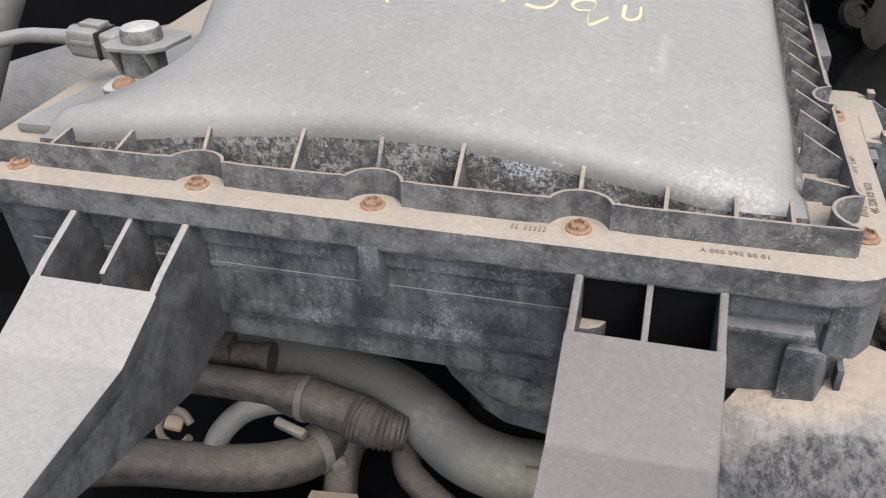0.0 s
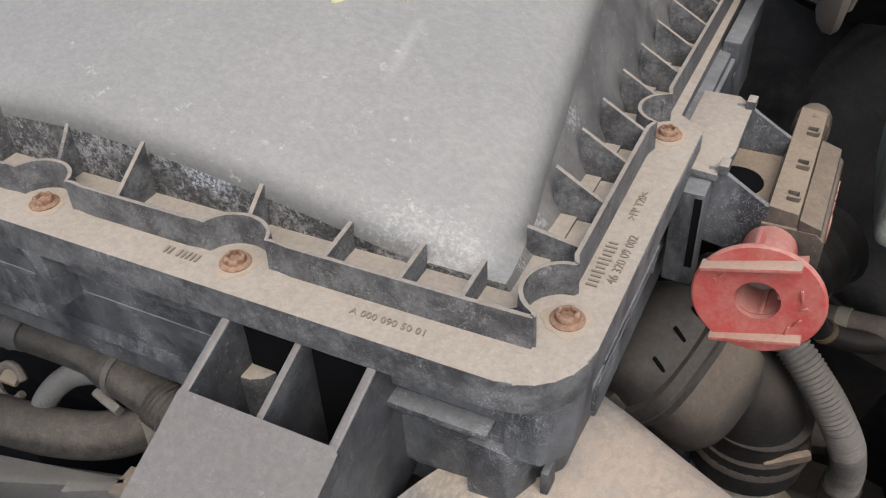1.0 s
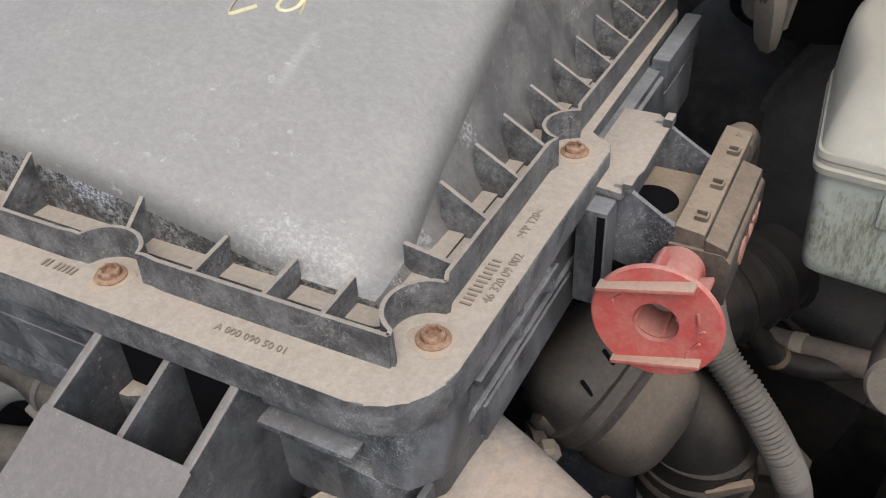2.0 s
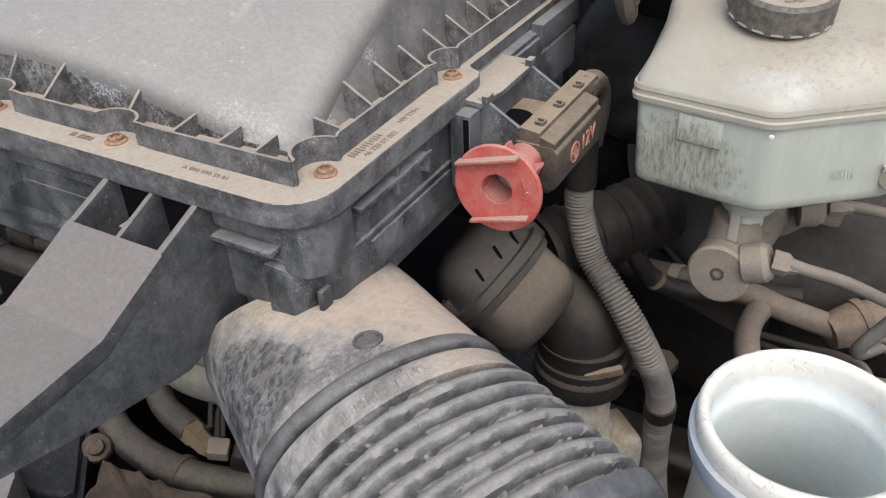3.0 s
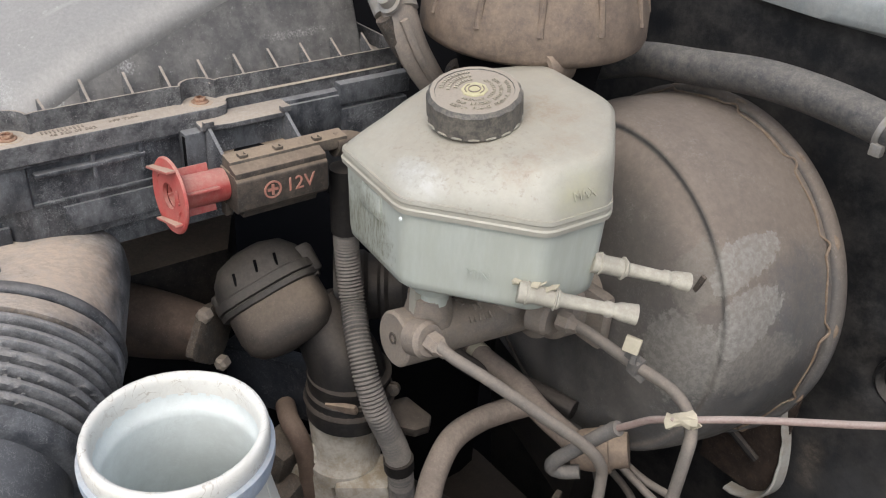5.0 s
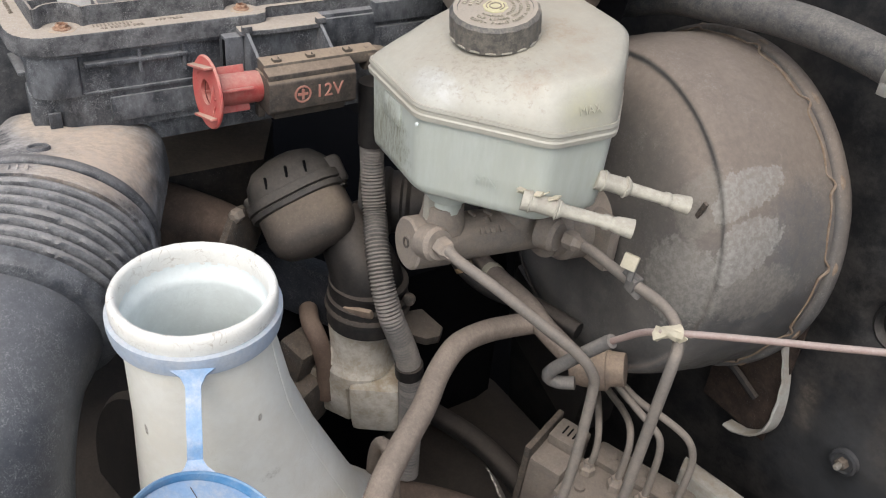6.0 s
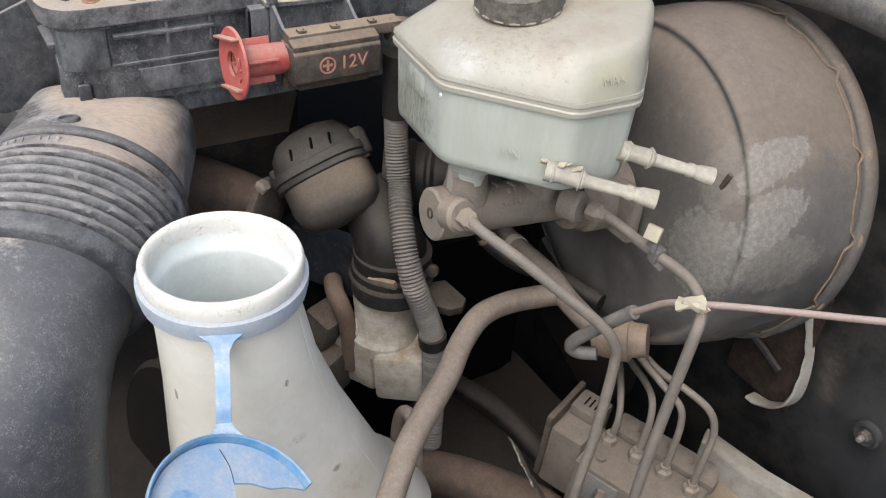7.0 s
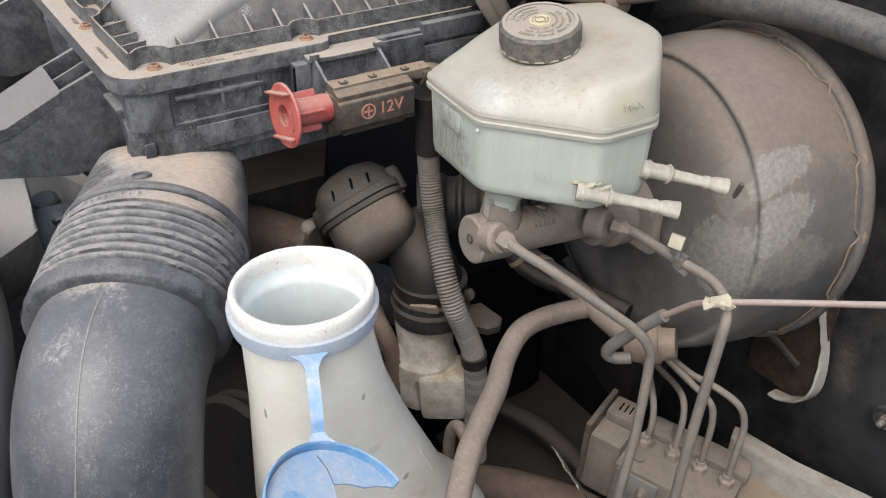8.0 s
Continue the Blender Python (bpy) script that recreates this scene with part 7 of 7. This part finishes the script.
def casting_mesh(outline, mid, z, drop, seed):
    """A rough sand-cast lump: a torn raised edge, an uneven top and a steep flank."""
    off = Vector((seed * 3.1, seed * 1.7, 0.0))
    loop = []
    for a, b in zip(outline, outline[1:] + outline[:1]):
        loop += [a.lerp(b, f / 12) for f in range(12)]
    rings = []
    for f, dz in ((0.04, 0.0), (0.2, 0.0), (0.38, 0.0), (0.55, -0.001), (0.70, -0.002), (0.82, -0.001), (0.90, 0.002), (0.95, 0.005), (0.985, 0.004), (1.0, -0.003), (0.985, -0.012), (0.97, -drop)):
        ring = []
        for q in loop:
            p = mid.lerp(q, f)
            w = noise.noise(p * 60 + off) * 0.008 + noise.noise(p * 150 + off) * 0.0035
            torn = max(0.0, noise.noise(q * 70 + off)) * 0.007 if 0.88 < f <= 1.0 and dz > -0.004 else 0.0
            out = (q - mid).normalized() * (noise.noise(q * 90 + off) * 0.005 * f)
            ring.append(p + out + Vector((0, 0, z + dz + w + torn)))
        rings.append(ring)
    return skin(bmesh.new(), rings)


part("body", casting_mesh(PUMP, Vector((-0.100, -0.070, 0)), 0.922, 0.07, 1), M_PUMP, pump, "rough brown casting with a torn edge", smooth=50)
part("joint_rib", sweep([(-0.126, -0.086, 0.924), (-0.118, -0.066, 0.925), (-0.110, -0.044, 0.925)], 0.0032, 8), M_PUMP, pump)
for q in ((-0.062, -0.050, 0.926), (-0.020, -0.078, 0.926), (-0.128, -0.108, 0.926)):
    part("cover_bolt", lathe(q, (0, 0, 1), [(0, 0.008), (0.003, 0.008), (0.003, 0.0055), (0.008, 0.005)], 6), M_CAST_DK, pump, smooth=20)
part("round_cap", lathe((-0.002, -0.062, 0.915), (0.3, -0.3, 1), [(0, 0.016), (0.008, 0.0155), (0.010, 0.012), (0.006, 0.010), (0.006, 0.001)], 22), M_DARK, pump)
part("boss", lathe((-0.089, -0.060, 0.917), (0, -0.1, 1), [(0, 0.017), (0.007, 0.0155), (0.0095, 0.0135), (0.0085, 0.011), (0.0065, 0.009), (0.007, 0.001)], 24), M_PUMP, pump, "stained round plug")
part("rust_edge", sweep([(-0.172, -0.074, 0.922), (-0.160, -0.090, 0.924), (-0.148, -0.102, 0.923), (-0.130, -0.118, 0.918)], 0.0035, 8), M_ORANGE, pump, "rusty edge")
part("fitting", lathe((-0.0445, -0.0860, 0.918), (0.2, 0.35, 1), [(0, 0.0125), (0.012, 0.0125), (0.013, 0.0095), (0.026, 0.0095), (0.028, 0.007)], 6), M_CAST_BR, pump, "grimy brown union", smooth=20)
part("fitting_pipe", sweep([(-0.0405, -0.078, 0.938), (-0.0375, -0.0725, 0.953), (-0.031, -0.060, 0.965), (-0.0202, -0.0439, 0.972), (0.0, -0.02, 0.978)], 0.0045, 10), M_METAL, pump, "bright steel pipe")
h4 = thing("rubber_hose", (-0.2, 0.0, 0.88), "thick dusty rubber hose looping beside the air duct", "hose")
part("hose", sweep([(-0.246, 0.080, 0.955), (-0.256, 0.066, 0.947), (-0.264, 0.048, 0.930), (-0.2603, 0.0253, 0.912), (-0.2487, 0.0121, 0.91), (-0.2136, -0.0083, 0.91), (-0.1705, -0.0166, 0.91), (-0.1297, -0.0148, 0.91), (-0.0871, -0.0019, 0.91), (-0.04, 0.02, 0.905)], 0.0114, 18), M_HOSE, h4)
part("hose_clamp", sweep([(-0.145, -0.0157, 0.91), (-0.1405, -0.0154, 0.91)], 0.0124, 20, smooth=False), M_CAST_DK, h4)
h5 = thing("rubber_hose", (-0.17, 0.0, 0.90), "short dusty rubber hose on a brass fitting", "hose")
part("hose", sweep([(-0.200, 0.085, 0.952), (-0.214, 0.070, 0.952), (-0.2205, 0.055, 0.948), (-0.2163, 0.0383, 0.942), (-0.2012, 0.0252, 0.94), (-0.172, 0.0062, 0.94), (-0.1378, -0.0029, 0.94)], 0.0095, 16), M_HOSE, h5)
part("brass_end", lathe((-0.1385, -0.0027, 0.94), (0.9, -0.25, -0.1), [(0, 0.0098), (0.006, 0.0098), (0.008, 0.0080), (0.018, 0.0076), (0.022, 0.0055)], 6), M_BRASS, h5, "grimy brass end", smooth=20)
clampbit = thing("wire_bundle", (-0.095, -0.01, 0.92), "grey connector and dark wires beside the pump", "connector")
part("plug", box((-0.108, -0.010, 0.945), (0.014, 0.012, 0.012), pose(0, 0, 0, 20, 10, 30), bevel=0.002), M_CAST, clampbit)
part("boot", box((-0.088, -0.004, 0.943), (0.022, 0.018, 0.018), pose(0, 0, 0, 10, 20, 30), bevel=0.005), M_DARK, clampbit)
for dx, dz in ((0.0, 0.0), (0.006, 0.004), (-0.004, 0.007)):
    part("lead", sweep([(-0.112 + dx, -0.006, 0.950 + dz), (-0.120 + dx, 0.010, 0.962 + dz), (-0.112 + dx, 0.028, 0.968 + dz), (-0.09 + dx, 0.04, 0.96)], 0.0019, 8), M_DARK, clampbit)
boxu = thing("black_control_box", (-0.24, -0.05, 0.88), "black plastic control box with a domed bolt", "control box")
part("case", prism([(-0.305, -0.105), (-0.240, -0.090), (-0.188, -0.076), (-0.184, -0.069), (-0.251, 0.000), (-0.258, 0.002), (-0.305, -0.014)], 0.86, 0.924, bevel=0.004), M_BLUEBLK, boxu)
part("lid_frame", prism([(-0.308, -0.110), (-0.240, -0.094), (-0.184, -0.079), (-0.179, -0.069), (-0.250, 0.005), (-0.259, 0.007), (-0.308, -0.009)], 0.912, 0.917, bevel=0.0012), M_BLUEBLK, boxu)
part("bolt", lathe((-0.262, -0.054, 0.923), (0.1, -0.3, 1), [(0, 0.0125), (0.003, 0.0120), (0.0035, 0.0085), (0.010, 0.0085), (0.0115, 0.006)], 6), M_BLUEBLK, boxu, smooth=20)
part("corner_plate", prism([(-0.275, -0.005), (-0.235, 0.004), (-0.245, 0.020), (-0.275, 0.016)], 0.927, 0.930), M_CAST, boxu)
stud = thing("hex_bolt", (-0.207, -0.0315, 0.90), "grey hexagon bolt with a flange", "bolt")
part("head", lathe((-0.207, -0.0315, 0.918), (0.45, -0.4, 0.8), [(-0.02, 0.010), (0, 0.0105), (0.002, 0.0095), (0.002, 0.0062), (0.008, 0.0058), (0.009, 0.003)], 12), M_CAST_DK, stud, smooth=20)

# grille support and inlet duct at the front edge
front = thing("front_crossmember", (-0.12, -0.23, 1.0), "grey dusty plastic crossmember at the front edge", "crossmember")
part("foot", prism([(-0.34, -0.070), (-0.264, -0.079), (-0.211, -0.083), (-0.203, -0.090), (-0.172, -0.130), (-0.178, -0.150), (-0.30, -0.22), (-0.40, -0.22)], 0.90, 0.951, bevel=0.004), M_ARM2, front, "pale dusty plastic foot")
part("film", sweep([(-0.40, -0.225, 0.955), (-0.25, -0.200, 0.968), (-0.14, -0.186, 0.972), (-0.04, -0.190, 0.962), (0.08, -0.220, 0.935), (0.25, -0.27, 0.90)], 0.052, 30), M_FILM, front, "grey smooth air inlet tube")
# ---- casting, bracket and hose at the back ----
pod = thing("wiper_motor", (0.10, 0.37, 1.20), "tan-dusted round cast motor housing", "motor")
PC = Vector((0.062, 0.358, 1.200))
part("dome", lathe(PC, (0, 0, 1), [(0.0, 0.060), (0.0, 0.078), (0.003, 0.082), (0.008, 0.084), (0.026, 0.083), (0.055, 0.072), (0.085, 0.052), (0.10, 0.02)], 56), M_CAST_TAN, pod, smooth=40)
for a in range(-160, 60, 30):
    d = Vector((math.cos(radians(a)), math.sin(radians(a)), 0))
    part("rib", sweep([PC + d * 0.083 + Vector((0, 0, 0.022)), PC + d * 0.074 + Vector((0, 0, 0.056)), PC + d * 0.052 + Vector((0, 0, 0.088))], 0.0024, 8), M_CAST_TAN, pod)
part("ear", lathe((0.120, 0.318, 1.199), (0.45, -1, 0.15), [(-0.02, 0.016), (0, 0.0145), (0.012, 0.0130), (0.014, 0.011), (0.0135, 0.008), (0.009, 0.0075), (0.009, 0.001)], 22), M_CAST_TAN, pod)
# A near-black body is added for the shade under the dome.
part("base", lathe(PC - Vector((0, 0, 0.05)), (0, 0, 1), [(0, 0.05), (0.048, 0.058)], 32), M_SHADE, pod)
brk = thing("cast_bracket", (0.05, 0.26, 1.19), "grey cast bracket with a bright bolt", "bracket")
part("arm", sweep([(-0.06, 0.30, 1.285), (-0.02, 0.272, 1.258), (0.022, 0.254, 1.238), (0.040, 0.250, 1.224)], lambda s, f: 0.021 - 0.005 * f, 16, flat=0.55), M_METAL, brk, "smooth bright alloy arm")
part("strut", sweep([(0.036, 0.252, 1.230), (0.043, 0.254, 1.215), (0.046, 0.262, 1.195), (0.045, 0.280, 1.170), (0.044, 0.290, 1.160)], lambda s, f: 0.0155 - 0.004 * f, 10, flat=0.6), M_CAST, brk, "dusty cast strut")
part("strut_web", sweep([(0.052, 0.248, 1.222), (0.056, 0.258, 1.198), (0.052, 0.278, 1.170)], 0.0032, 8), M_CAST, brk)
# A raised darker strip stands in for a shaded hollow in the strut.
part("recess_shade", sweep([(0.043, 0.2375, 1.222), (0.046, 0.250, 1.198), (0.046, 0.268, 1.176)], lambda s, f: 0.006 - 0.003 * f, 8), M_CAST_DK, brk)
part("bolt", lathe((0.044, 0.242, 1.232), (0.2, -0.7, 0.6), [(0, 0.0085), (0.002, 0.0085), (0.003, 0.0062), (0.009, 0.0055), (0.010, 0.002)], 14), M_METAL, brk, "bright zinc bolt")
bh = thing("heater_hose", (0.22, 0.42, 1.2), "thick dark braided hose along the bulkhead", "hose")
part("hose", sweep([(0.02, 0.47, 1.145), (0.055, 0.45, 1.160), (0.096, 0.453, 1.175), (0.149, 0.453, 1.1845), (0.20, 0.453, 1.193), (0.248, 0.453, 1.1945), (0.294, 0.453, 1.191), (0.325, 0.453, 1.184), (0.37, 0.445, 1.172), (0.46, 0.46, 1.14)], 0.0137, 26), M_BRAID, bh)
part("cable_tie", lathe((0.294, 0.453, 1.1900), (1, 0.0, -0.15), [(0, 0.0139), (0, 0.0147), (0.004, 0.0147), (0.004, 0.0139)], 28, caps=False), M_METAL, bh, "grey cable tie")
part("tie_head", box((0.298, 0.441, 1.1795), (0.008, 0.006, 0.008), bevel=0.001), M_METAL, bh)
solid("cowl_panel", prism([(0.04, 0.56), (0.09, 0.515), (0.15, 0.493), (0.21, 0.488), (0.30, 0.500), (0.60, 0.56), (0.60, 0.75), (0.04, 0.75)], 1.2310, 1.256, bevel=0.008), M_COWL, "pale painted cowl panel edge below the windscreen", "cowl panel")
sleeve = thing("battery_cable", (0.14, 0.27, 0.95), "black cable with a yellow band", "cable")
part("cable", sweep([(0.055, 0.255, 1.02), (0.072, 0.268, 0.98), (0.0876, 0.2776, 0.9546), (0.115, 0.290, 0.944), (0.15, 0.312, 0.942), (0.19, 0.325, 0.94)], 0.0078, 14), M_DARK, sleeve)
part("band", sweep([(0.0868, 0.2771, 0.9562), (0.0895, 0.2785, 0.9528)], 0.0086, 16, smooth=False), M_BRASS, sleeve, "dull yellow band")

# things behind the air box
back = thing("air_pipe", (-0.5, 0.3, 1.05), "dusty grey air pipe behind the air box", "pipe")
part("pipe", sweep([(-0.62, 0.02, 1.05), (-0.60, 0.15, 1.07), (-0.55, 0.28, 1.07), (-0.46, 0.38, 1.06), (-0.36, 0.42, 1.04)], 0.05, 26), M_RUBBER, back)
post = thing("grey_upright_hose", (-0.52, 0.08, 1.1), "pale dusty upright hose", "hose")
part("hose", sweep([(-0.535, 0.02, 1.0), (-0.53, 0.06, 1.08), (-0.525, 0.10, 1.14), (-0.52, 0.16, 1.21), (-0.51, 0.22, 1.26)], 0.016, 16), M_CORR, post)
turb = thing("round_motor", (0.07, 0.40, 1.08), "dark round motor behind the air box", "motor")
part("drum", lathe((0.035, 0.40, 1.08), (0.3, -1, 0.3), [(-0.05, 0.05), (0, 0.068), (0.012, 0.07), (0.02, 0.066), (0.03, 0.05)], 40), M_APRON, turb, smooth=40)
part("lug", lathe((0.036, 0.317, 1.166), (0.1, -1, 0.4), [(0, 0.012), (0.01, 0.011), (0.011, 0.005), (0.008, 0.004)], 18), M_CAST_DK, turb)
